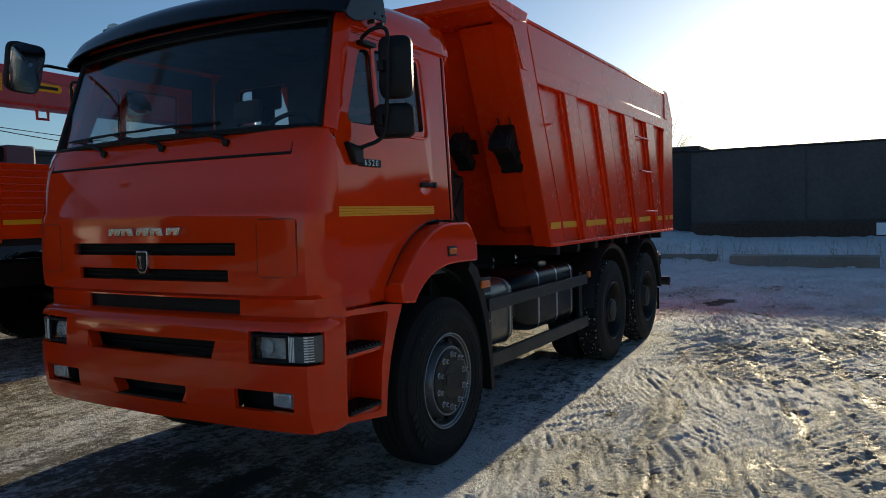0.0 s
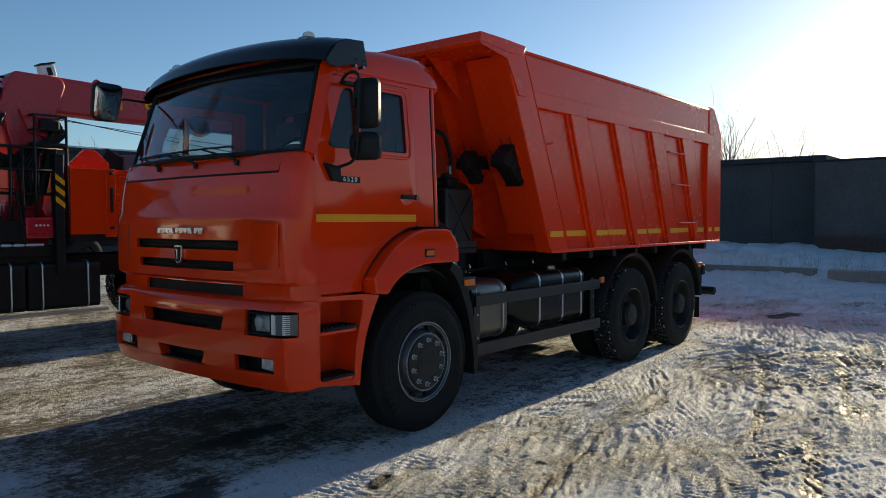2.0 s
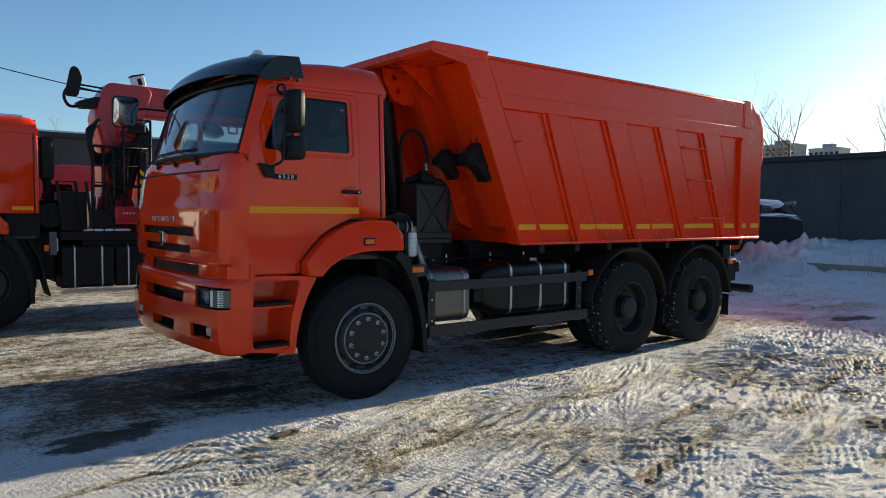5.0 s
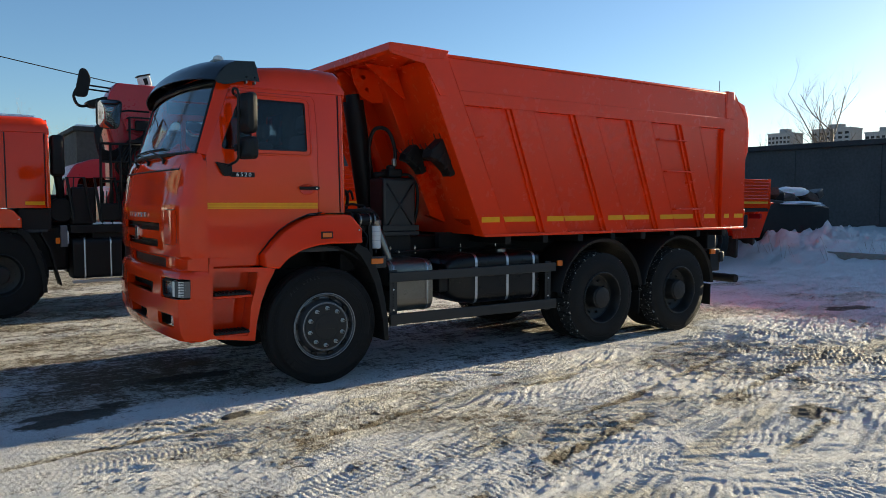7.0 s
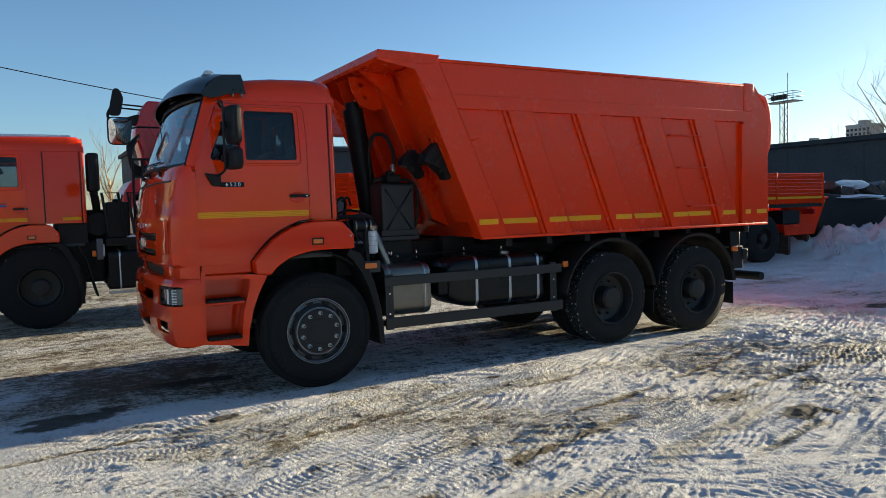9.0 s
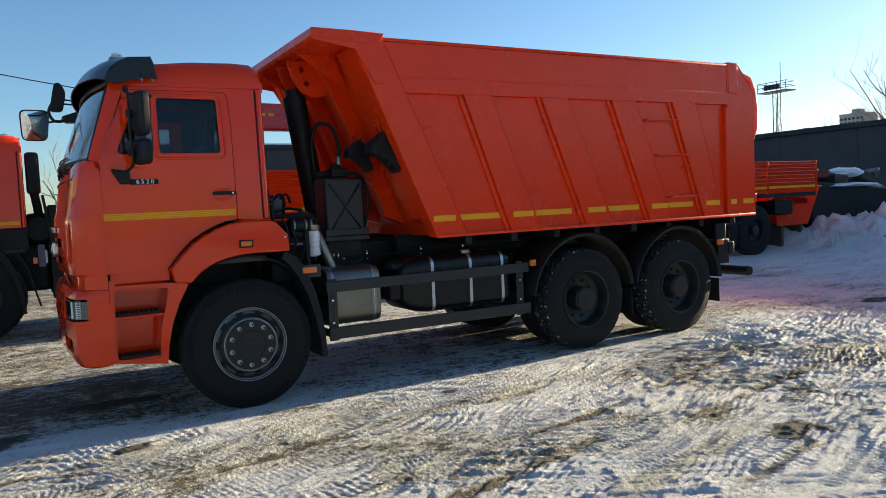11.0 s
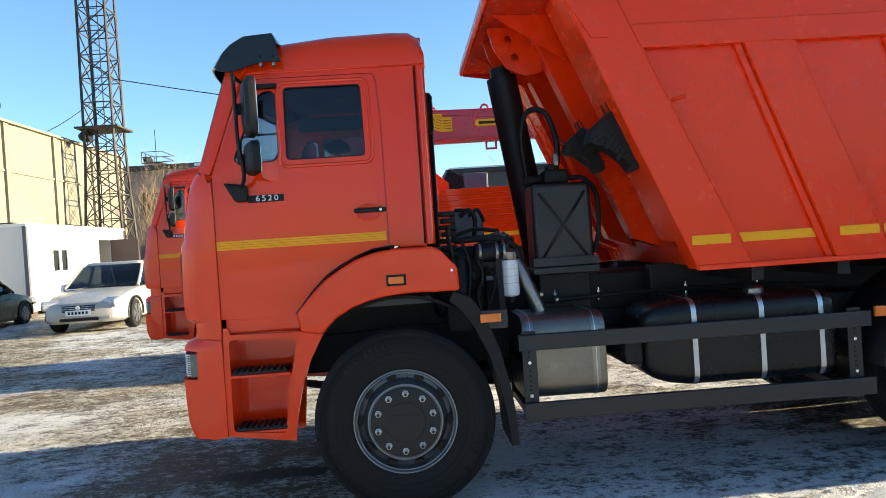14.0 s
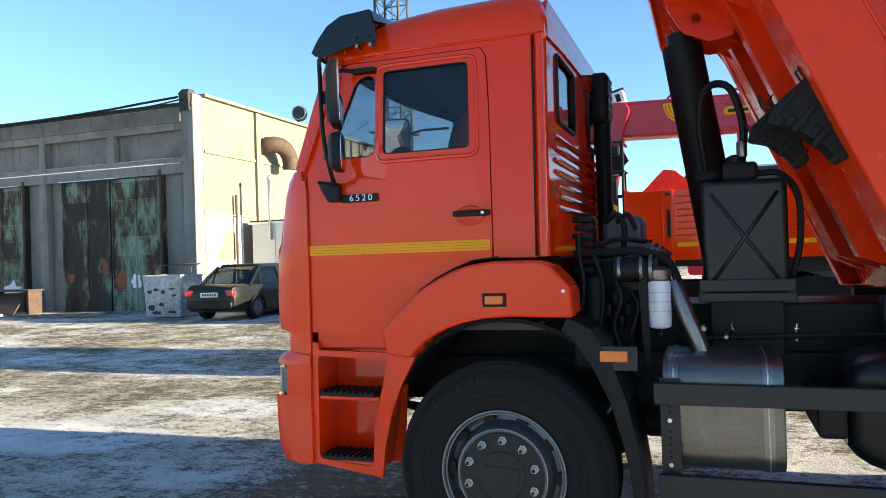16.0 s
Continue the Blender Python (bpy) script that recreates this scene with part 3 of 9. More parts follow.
        part("lamp_bezel", f(tube([(front_x(y, -0.030), y, z) for y, z in ((0.20, 0.866), (0.30, 0.866), (0.41, 0.866), (0.413, 0.93), (0.41, 0.998), (0.30, 0.998), (0.20, 0.998), (0.197, 0.93))], 0.010, 6, closed=True)), BLACK, bumper)
        grid = [[(front_x(y, -0.016), y, z) for y in (0.070, 0.082, 0.10, 0.12, 0.15, 0.19)] for z in (0.866, 0.93, 1.0)]
        part("turn_lamp", f(shell(grid, lambda i, j: False, 0.02)), SMOKED, bumper, "smoky ribbed turn lamp")
        for y in (0.160, 0.168, 0.176, 0.184):
            part("lamp_rib", f(tube([(front_x(y, -0.036), y, 0.87), (front_x(y, -0.036), y, 0.996)], 0.0035, 5)), CLEAR, bumper)
        for k in range(10):
            z = 0.874 + 0.0132 * k
            part("lamp_rib", f(tube([(front_x(y, -0.030), y - 0.009, z) for y in (0.0705, 0.076, 0.084, 0.094, 0.106, 0.118)], 0.0055, 5)), CLEAR, bumper)
        part("fog_recess", f(box(-1.20, -1.10, 0.10, 0.60, 0.57, 0.76)), BLACK, bumper, "", 0)
        part("fog_lamp", f(box(front_x(0.25, -0.02), front_x(0.25, 0.04), 0.19, 0.315, 0.628, 0.704, 0.012)), LENS, bumper, "small clear fog lamp")
        part("fog_bezel", f(box(front_x(0.25, -0.008), front_x(0.25, 0.05), 0.18, 0.325, 0.62, 0.712, 0.008)), CHROME, bumper)
    # steps behind the bumper's ends
    for s in (0, 1):
        f = (lambda b: mirrored(b, YC)) if s else (lambda b: b)
        outer = [(-1.045, 0.507), (-0.645, 0.452), (-0.628, 0.60), (-0.585, 0.78), (-0.53, 0.92), (-0.45, 1.068), (-0.585, 1.088), (-0.99, 1.098), (-1.0, 1.135), (-1.03, 1.14)]
        hole = rounded([(-1.005, 0.53), (-0.70, 0.50), (-0.675, 0.75), (-0.628, 0.93), (-0.60, 1.05), (-1.0, 1.068)], 0.03)
        st = part("step_box", f(sheet(outer, [hole], SIDE - 0.012, 0.03)), ORANGE, parent, "orange step box under the door")
        part("step_back", f(sheet([(-1.03, 0.50), (-0.62, 0.47), (-0.57, 1.09), (-1.03, 1.10)], [], 0.27, 0.012)), ORANGE, st)
        part("step_side", f(prism([(-1.022, 0.50), (-1.006, 0.50), (-1.002, 1.09), (-1.022, 1.09)], SIDE, 0.28)), ORANGE, st)
        part("step_side", f(prism([(-0.70, 0.48), (-0.68, 0.48), (-0.58, 1.08), (-0.604, 1.08)], SIDE, 0.28)), ORANGE, st)
        part("step_shelf", f(box(-1.01, -0.655, SIDE - 0.004, 0.27, 0.835, 0.86, 0.01)), ORANGE, st)
        part("step_shelf", f(box(-1.01, -0.69, SIDE - 0.004, 0.27, 0.50, 0.528, 0.01)), ORANGE, st)
        for z, x1 in ((0.862, -0.675), (0.532, -0.692)):
            tread = part("step_tread", f(box(-0.99, x1, SIDE - 0.02, 0.22, z, z + 0.016, 0.004)), BLACK, st, "black perforated tread")
            for k in range(9):
                x = -0.975 + (x1 + 0.975 - 0.015) * k / 8
                part("tread_tooth", f(box(x - 0.008, x + 0.008, SIDE - 0.018, 0.21, z + 0.0162, z + 0.026)), BLACK, tread, "", 0)
        part("sill_panel", f(box(-1.02, -0.58, SIDE + 0.02, SIDE + 0.10, 1.10, 1.195, 0.012)), ORANGE, parent, "orange sill")
    # wings over the front wheels
    arch = [(-0.585, 1.203), (-0.50, 1.298), (-0.411, 1.384), (-0.32, 1.443), (-0.225, 1.492), (-0.12, 1.526), (0.0, 1.541), (0.219, 1.539), (0.262, 1.52), (0.36, 1.41), (0.366, 1.272),
            (0.06, 1.276), (-0.06, 1.268), (-0.17, 1.246), (-0.266, 1.213), (-0.35, 1.165), (-0.405, 1.118), (-0.44, 1.074), (-0.565, 1.090)]
    for s in (0, 1):
        f = (lambda b: mirrored(b, YC)) if s else (lambda b: b)
        wing = part("wing", f(prism(arch, -0.045, 0.20, bevel=0.016, seg=3)), ORANGE, parent, "orange wheel-arch wing")
        part("side_lamp_rim", f(box(-0.058, 0.058, -0.052, -0.044, 1.325, 1.390, 0.004)), BLACK, wing)
        part("side_lamp", f(box(-0.045, 0.045, -0.060, -0.050, 1.337, 1.378, 0.006)), AMBER, wing, "amber side lamp")
        part("wing_screw", f(lathe([(0.009, -0.050), (0.009, -0.044)], 10, (0.325, 0, 1.395))), CHROME, wing)
        seam = [(-0.60, 1.195), (-0.565, 1.235), (-0.50, 1.315), (-0.415, 1.40), (-0.33, 1.458), (-0.225, 1.510), (-0.13, 1.545), (0.0, 1.558)]
        part("wing_seal", f(tube([(x, SIDE - 0.002, z) for x, z in seam], 0.006, 6)), BLACK, wing, "black rubber wing seal")
        liner = []
        for y in (0.10, 0.54):
            liner.append([(0.66 * math.cos(a), y, 0.56 + 0.68 * math.sin(a)) for a in np.linspace(radians(28), radians(150), 18)])
        part("arch_liner", f(shell([list(r) for r in liner], lambda i, j: False, 0.02)), RUBBER, wing, "black arch liner")
        tail = [(0.33, 1.272), (0.44, 1.215), (0.52, 1.08), (0.585, 0.90), (0.63, 0.70), (0.655, 0.52), (0.665, 0.33), (0.615, 0.33), (0.60, 0.52), (0.565, 0.70), (0.515, 0.88), (0.44, 1.04), (0.36, 1.16), (0.30, 1.21)]
        part("mudguard", f(prism(tail, 0.0, 0.42, bevel=0.006)), BLACK, wing, "black rear mudguard")
    # sides above and behind the doors
    outline = [(-0.025, 1.55), (0.02, 1.556), (0.185, 1.552), (back - 0.03, 1.552), (back - 0.03, 2.635), (-0.885, 2.635), (-0.865, 2.597), (-0.795, 2.597), (-0.074, 2.597), (-0.045, 2.555), (-0.031, 2.3), (-0.025, 1.62)]
    for s in (0, 1):
        f = (lambda b: mirrored(b, YC)) if s else (lambda b: b)
        part("cab_side", f(lean(sheet(outline, [], SIDE, 0.03))), ORANGE, parent, "orange cab side behind the door")
        part("door_jamb", f(lean(box(-0.075, -0.021, SIDE + 0.031, SIDE + 0.0335, 1.56, 2.62))), ORANGE, parent, "", 0)
        part("door_jamb", f(lean(box(-0.86, -0.077, SIDE + 0.031, SIDE + 0.0335, 2.565, 2.63))), ORANGE, parent, "", 0)
        part("door_gap", f(prism([(-1.045, 1.19), (-1.034, 1.19), (-1.034, 2.02), (-1.040, 2.02)], SIDE - 0.0055, SIDE + 0.012)), BLACK, parent, "dark gap before the door", 0)
        part("corner_trim", f(lean(tube([(back - 0.035, SIDE - 0.001, 1.56), (back - 0.035, SIDE - 0.001, 2.62)], 0.0055, 6))), BLACK, parent)
        part("corner_post", f(lean(tube([(back - 0.003, SIDE + 0.03, 1.555), (back - 0.003, SIDE + 0.03, 2.64)], 0.032, 12))), ORANGE, parent)
        part("drip_rail", f(tube([(-0.86, 0.104, 2.628), (-0.5, 0.106, 2.632), (back - 0.01, 0.106, 2.638)], 0.010, 6)), ORANGE, parent)
        pil = [[(-1.036, SIDE, 2.035), (-1.062, SIDE + 0.004, 2.04), (-1.098, 0.088, 2.052)], [(-0.835, 0.106, 2.585), (-0.862, 0.110, 2.60), (-0.915, 0.138, 2.635)], [(-0.80, 0.108, 2.66), (-0.832, 0.114, 2.665), (-0.885, 0.142, 2.685)]]
        part("windscreen_pillar", f(shell(pil, lambda i, j: False, 0.03)), ORANGE, parent, "orange windscreen pillar")
    # windscreen, cowl and header
    def screen(y, z):
        u = 1 - ((y - YC) / (YC - 0.085)) ** 2
        t = (z - 2.055) / 0.57
        return (-1.098 + 0.175 * t - (0.152 - 0.035 * t) * u, YC + (y - YC) * (1 - 0.044 * t), z)
    ys = np.linspace(0.09, 2 * YC - 0.09, 21)
    g = part("windscreen", shell([[screen(y, z) for y in ys] for z in np.linspace(2.058, 2.655, 6)], lambda i, j: False, 0.005), CLEAR_GLASS, parent, "curved windscreen glass")
    g.visible_shadow = False
    edge = [screen(y, 2.058) for y in ys] + [screen(ys[-1], z) for z in np.linspace(2.06, 2.65, 5)] + [screen(y, 2.655) for y in ys[::-1]] + [screen(ys[0], z) for z in np.linspace(2.65, 2.06, 5)]
    part("windscreen_seal", tube([(p[0] - 0.004, p[1], p[2]) for p in edge], 0.017, 6, closed=True), BLACK, g, "black windscreen seal")
    head = [[screen(y, 2.645) for y in ys], [tuple(Vector(screen(y, 2.685)) + Vector((0.0, 0, 0.0))) for y in ys], [tuple(Vector(screen(y, 2.70)) + Vector((0.20, 0, 0.05))) for y in ys]]
    part("windscreen_header", shell(head, lambda i, j: False, 0.02), VISOR, parent, "dark header over the windscreen")
    cowl = [[(front_x(y, 0.15), y, 2.048) for y in ys], [tuple(Vector(screen(y, 2.05)) + Vector((0.03, 0, 0.0))) for y in ys]]
    part("cowl", shell(cowl, lambda i, j: False, 0.02), ORANGE, parent)
    for y0, y1, dz in ((0.62, 1.10, 0.022), (1.10, 1.62, 0.018), (1.62, 2.05, 0.015)):
        a = Vector((front_x(y0, 0.075) - 0.012, y0, 2.0))
        e = Vector(screen(y1 - 0.1, 2.085 + dz)) + Vector((-0.025, 0, 0))
        w = part("wiper_arm", tube([a, a + Vector((-0.015, 0.03, 0.03)), e], [0.013, 0.010, 0.006], 6), BLACK, parent, "black wiper arm")
        part("wiper_boss", lathe([(0.02, -0.02), (0.018, 0.02), (0.01, 0.028)], 10, a, 'x'), BLACK, w)
        part("wiper_blade", tube([Vector(screen(y, 2.095 + dz)) + Vector((-0.018, 0, 0)) for y in np.linspace(y1 - 0.42, min(y1 + 0.18, 2.1), 6)], 0.007, 5), BLACK, w)
    # roof
    rings = []
    for x, zt in ((-0.88, 2.728), (-0.84, 2.745), (-0.78, 2.765), (-0.60, 2.80), (-0.30, 2.832), (back - 0.18, 2.842), (back - 0.06, 2.835), (back - 0.01, 2.80), (back + 0.012, 2.72), (back + 0.012, 2.63)):
        low = min(2.632, zt - 0.03)
        half = [(0.108, low), (0.110, low + (zt - low) * 0.35), (0.132, low + (zt - low) * 0.72), (0.175, low + (zt - low) * 0.92), (0.25, zt), (0.6, zt + 0.018), (YC, zt + 0.026)]
        rings.append([(x + (0.0 if y > 0.4 else 0.0), y, z) for y, z in half] + [(x, 2 * YC - y, z) for y, z in half[-2::-1]])
    part("roof", shell(rings, lambda i, j: False, 0.02), ORANGE, parent, "orange steel cab roof", 40)
    # rear wall with its two windows and pressed ribs
    w1, w2 = rounded([(0.40, 2.25), (0.92, 2.25), (0.92, 2.60), (0.40, 2.60)], 0.05), rounded([(1.44, 2.25), (1.96, 2.25), (1.96, 2.60), (1.44, 2.60)], 0.05)
    part("rear_wall", sheet([(0.09, 1.555), (2 * YC - 0.09, 1.555), (2 * YC - 0.12, 2.66), (2 * YC - 0.25, 2.83), (0.25, 2.83), (0.12, 2.66)], [w1, w2], back, 0.02, 'x'), ORANGE, parent, "orange rear cab wall with pressed ribs")
    for w in (w1, w2):
        gl = part("rear_pane", prism(w, back + 0.006, back + 0.010, 'x'), GLASS, parent, "tinted rear window", 0)
        gl.visible_shadow = False
        part("window_seal", tube([(back + 0.022, p, q) for p, q in w], 0.013, 6, closed=True), BLACK, gl)
    for k in range(7):
        z = 1.80 + 0.06 * k
        part("wall_rib", tube([(back + 0.02, 0.30, z), (back + 0.026, 0.36, z), (back + 0.026, 2.0, z), (back + 0.02, 2.06, z)], 0.014, 6), ORANGE, parent)
    # inside
    part("cab_floor", box(-1.18, back - 0.02, 0.12, 2 * YC - 0.12, 1.20, 1.24), TRIM, parent, "", 0)
    part("headlining", box(-0.80, back - 0.03, 0.22, 2 * YC - 0.22, 2.735, 2.755, 0.008), TRIM, parent)
    part("dashboard", prism(rounded([(-1.15, 1.75), (-0.90, 1.70), (-0.82, 1.85), (-0.90, 2.02), (-1.10, 2.045)], 0.03), 0.13, 2 * YC - 0.13), TRIM, parent, "dark grey dashboard")
    wheel = part("steering_wheel", tube([Vector((-0.80 + 0.10 * math.sin(a), 0.62 + 0.22 * math.cos(a), 2.02 + 0.19 * math.sin(a))) for a in np.linspace(0, math.tau, 25)[:-1]], 0.014, 8, closed=True), BLACK, parent, "black steering wheel")
    part("steering_column", tube([(-0.80, 0.62, 2.02), (-0.95, 0.62, 1.85)], 0.03, 8), BLACK, wheel)
    for y in (0.62, 1.74):
        seat = part("seat", box(-0.50, 0.0, y - 0.24, y + 0.24, 1.60, 1.76, 0.05, 3), FABRIC, parent, "grey fabric seat")
        part("seat_base", box(-0.45, -0.05, y - 0.18, y + 0.18, 1.24, 1.60, 0.02), BLACK, seat)
        part("backrest", moved(box(-0.06, 0.06, -0.23, 0.23, 0.0, 0.62, 0.05, 3), pose(-0.01, y, 1.68, 0, 8, 0)), FABRIC, seat)
        part("headrest", moved(box(-0.045, 0.045, -0.13, 0.13, 0.0, 0.17, 0.04, 3), pose(0.075, y, 2.32, 0, 8, 0)), FABRIC, seat)
    part("rear_trim", sheet([(0.14, 1.56), (2 * YC - 0.14, 1.56), (2 * YC - 0.16, 2.66), (2 * YC - 0.28, 2.76), (0.28, 2.76), (0.16, 2.66)], [w1, w2], back - 0.024, 0.02, 'x'), TRIM, parent, "grey rear lining", 0)
    for s in (0, 1):
        f = (lambda b: mirrored(b, YC)) if s else (lambda b: b)
        part("door_lining", f(box(-1.0, -0.05, SIDE + 0.034, SIDE + 0.055, 1.62, 2.075, 0.008)), TRIM, parent, "grey door lining")
        part("side_lining", f(lean(box(-0.02, back - 0.05, SIDE + 0.034, SIDE + 0.05, 1.60, 2.62, 0.006))), TRIM, parent)
        part("roof_lining", f(lean(box(-0.80, back - 0.05, SIDE + 0.034, SIDE + 0.05, 2.60, 2.72, 0.006))), TRIM, parent)
    for s in (0, 1):
        build_door(parent, bool(s), badge)
        build_mirror(parent, bool(s))
    if visor:
        build_visor(parent)
    # front view mirror on its bar
    bar = part("front_mirror_bar", tube([(-0.98, 2.22, 2.60), (-1.20, 2.20, 2.60), (-1.39, 2.155, 2.555)], 0.010, 6), BLACK, parent, "black mirror bar")
    prof = rounded([(-0.112, -0.15), (0.112, -0.15), (0.132, 0.15), (-0.132, 0.15)], 0.06)
    rings = [[(dx, p * s, q * s) for p, q in prof] for dx, s in ((-0.04, 0.7), (-0.02, 0.97), (0.01, 1.0), (0.02, 0.95))]
    mt = pose(-1.40, 2.12, 2.545, 0, 14, -81)
    hd = part("front_mirror", moved(loft(rings), mt), BLACK, bar, "black front-view mirror")
    bulge = loft([[(0.021 + 0.022 * (1 - k * k), p * 0.92 * k, q * 0.93 * k) for p, q in prof] for k in (1.0, 0.85, 0.65, 0.45, 0.25, 0.08)], caps=False)
    bulge.faces.new(bulge.verts[-len(prof):]) if not bulge.verts.ensure_lookup_table() else None
    part("mirror_glass", moved(bulge, mt), MIRROR, hd, "bulging mirror glass", 60)
    # domed kerb mirror over the far door
    dome = part("kerb_mirror", moved(lathe([(0.128, 0.0), (0.125, 0.018), (0.105, 0.055), (0.065, 0.085), (0.001, 0.10)], 24, (0, 0, 0), 'z'), pose(-0.48, 2.30, 2.44, 16, 12) @ Matrix.Diagonal((1.0, 0.8, 1.0, 1))), BLACK, parent, "black domed kerb mirror")
    part("mirror_glass", moved(lathe([(0.001, -0.075), (0.06, -0.062), (0.10, -0.032), (0.124, 0.002)], 24, (0, 0, 0), 'z'), pose(-0.48, 2.30, 2.44, 16, 12) @ Matrix.Diagonal((1.0, 0.8, 1.0, 1))), MIRROR, dome, "bulging mirror glass", 60)
    part("kerb_mirror_arm", tube([(-0.80, 2.26, 2.63), (-0.66, 2.31, 2.56), (-0.52, 2.31, 2.50)], 0.011, 6), BLACK, dome)


# ---- wheels ----
def tyre_mesh(r, w, rim, lugs, name):
    """A tyre round the y axis: outer radius r, from y = 0 (outer wall) to w; lugs: tread blocks round it."""
    tr = r - (0.018 if lugs else 0.0)
    prof = [(rim, 0.035), (rim + 0.012, 0.016), (rim + 0.05, 0.006), (rim + 0.10, 0.0), (rim + 0.15, 0.003), (r - 0.07, 0.012), (r - 0.068, 0.009), (r - 0.045, 0.018), (r - 0.018, 0.028), (tr - 0.004, 0.045)]
    ribs = 4
    for k in range(ribs):
        a, b = 0.05 + (w - 0.10) * k / ribs, 0.05 + (w - 0.10) * (k + 1) / ribs
        prof += [(tr, a), (tr, b - 0.012)]
        if k < ribs - 1:
            prof += [(tr - 0.013, b - 0.010), (tr - 0.013, b - 0.002)]
    prof += [(tr - 0.004, w - 0.045), (r - 0.018, w - 0.028), (r - 0.06, w - 0.012), (rim + 0.15, w - 0.003), (rim + 0.05, w - 0.006), (rim, w - 0.035)]
    return lathe(prof, 64 if lugs else 72, closed=True)


def tread_mesh(r, w, n):
    b = bmesh.new()
    rnd = random.Random(4)
    for k in range(n):
        a0 = math.tau * k / n
        for y0, y1, off in ((0.036, 0.105, 0.0), (w * 0.36, w * 0.49, 0.5), (w * 0.51, w * 0.64, 0.2), (w - 0.105, w - 0.036, 0.7)):
            a = a0 + math.tau / n * off
            dw = r * math.tau / n * 0.39
            lug = box(-0.022, 0.015, y0, y1, -dw, dw, m=Matrix.Rotation(-a, 4, 'Y') @ Matrix.Translation((r - 0.020, 0, 0)) @ Matrix.Rotation(rnd.uniform(-0.06, 0.06) + (0.22 if off in (0.5, 0.2) else 0), 4, 'X'))
            merge(b, lug)
    return b


SHARED = {}


def shared(name, key, make, mat_, parent, label="", smooth=32):
    """A part whose mesh data is shared by all alike."""
    if key not in SHARED:
        SHARED[key] = finish(make(), name, mat_, smooth)
    ob = new(name, SHARED[key])
    ob.parent = parent
    return tagged(ob, label) if label else ob


def build_wheel(parent, x, y, r=0.535, w=0.30, lugs=0, style="front", flip=False, turn=0.0):
    """A wheel with its outer face at y; flip: the far side of the lorry."""
    base = pose(x, y, r - 0.01, 0, turn, 180 if flip else 0)
    if style == "front":
        rim_prof = [(0.300, 0.03), (0.306, 0.020), (0.304, 0.010), (0.296, 0.008), (0.288, 0.018), (0.282, 0.045), (0.272, 0.075), (0.250, 0.070), (0.232, 0.045), (0.222, 0.012), (0.214, 0.0), (0.10, -0.002), (0.001, -0.002)]
        disc = lathe(rim_prof, 48, caps=False)
        wheel = part("wheel", disc, RIM, parent, "front wheel with grey painted steel rim")
        wheel.matrix_basis = base
        for rr, yy in ((0.302, 0.007), (0.286, 0.020), (0.218, -0.001)):
            part("rim_edge", tube([(rr * math.cos(a), yy, rr * math.sin(a)) for a in np.linspace(0, math.tau, 49)[:-1]], 0.0035, 5, closed=True), PALE_EDGE, wheel, "pale grey rim edge")
        part("hub_plate", lathe([(0.205, 0.004), (0.205, -0.006), (0.198, -0.012), (0.120, -0.014), (0.112, -0.020), (0.06, -0.021), (0.001, -0.021)], 48), HUB, wheel, "dark iron hub plate")
        part("hub_bar", box(-0.085, 0.085, -0.026, -0.018, -0.02, 0.045, 0.004), HUB, wheel)
        for k in range(10):
            a = math.tau * k / 10 + math.pi / 2
            c, s = 0.1675 * math.cos(a), 0.1675 * math.sin(a)
            nut = part("wheel_nut", lathe([(0.0, -0.046), (0.012, -0.046), (0.0155, -0.042), (0.0155, -0.016), (0.021, -0.014), (0.021, -0.010)], 6, (c, 0, s)), NUT_STEEL, wheel)
            part("stud_end", lathe([(0.0085, -0.0465), (0.0085, -0.052), (0.0, -0.052)], 8, (c, 0, s)), HUB, nut)
        for k in range(10):
            a = math.tau * (k + 0.5) / 10 + math.pi / 2
            m = Matrix.Rotation(-a, 4, 'Y') @ Matrix.Translation((0.2625, 0.058, 0))
            part("vent_hole", moved(lathe([(0.0, -0.016), (0.021, -0.016), (0.021, 0.012)], 12), m @ Matrix.Diagonal((0.75, 1, 1.5, 1))), BLACK, wheel)
    else:
        prof = [(0.300, 0.03), (0.306, 0.018), (0.302, 0.008), (0.292, 0.010), (0.284, 0.03), (0.276, 0.10), (0.262, 0.150), (0.225, 0.165), (0.135, 0.170), (0.130, 0.10), (0.125, 0.035), (0.112, 0.022), (0.001, 0.020)]
        wheel = part("wheel", lathe(prof, 48, caps=False), DARK_RIM, parent, "rear wheel with deep dark rim")
        wheel.matrix_basis = base
        part("rim_edge", tube([(0.299 * math.cos(a), 0.006, 0.299 * math.sin(a)) for a in np.linspace(0, math.tau, 49)[:-1]], 0.006, 5, closed=True), GUARD, wheel, "scuffed rim edge")
        part("rim_edge", tube([(0.268 * math.cos(a), 0.140, 0.268 * math.sin(a)) for a in np.linspace(0, math.tau, 49)[:-1]], 0.008, 5, closed=True), GUARD, wheel)
        part("hub_cap", lathe([(0.118, 0.030), (0.116, 0.012), (0.10, 0.006), (0.001, 0.005)], 32), HUB, wheel, "dark iron hub end")
        for k in range(10):
            a = math.tau * k / 10
            part("wheel_nut", lathe([(0.0, 0.135), (0.014, 0.135), (0.014, 0.168)], 6, (0.195 * math.cos(a), 0, 0.195 * math.sin(a))), HUB, wheel)
    tyre = shared("tyre", ("tyre", r, w, lugs), lambda: tyre_mesh(r, w, 0.297, lugs, "tyre"), RUBBER, wheel, "black tyre with blocky tread" if lugs else "black road tyre", 28)
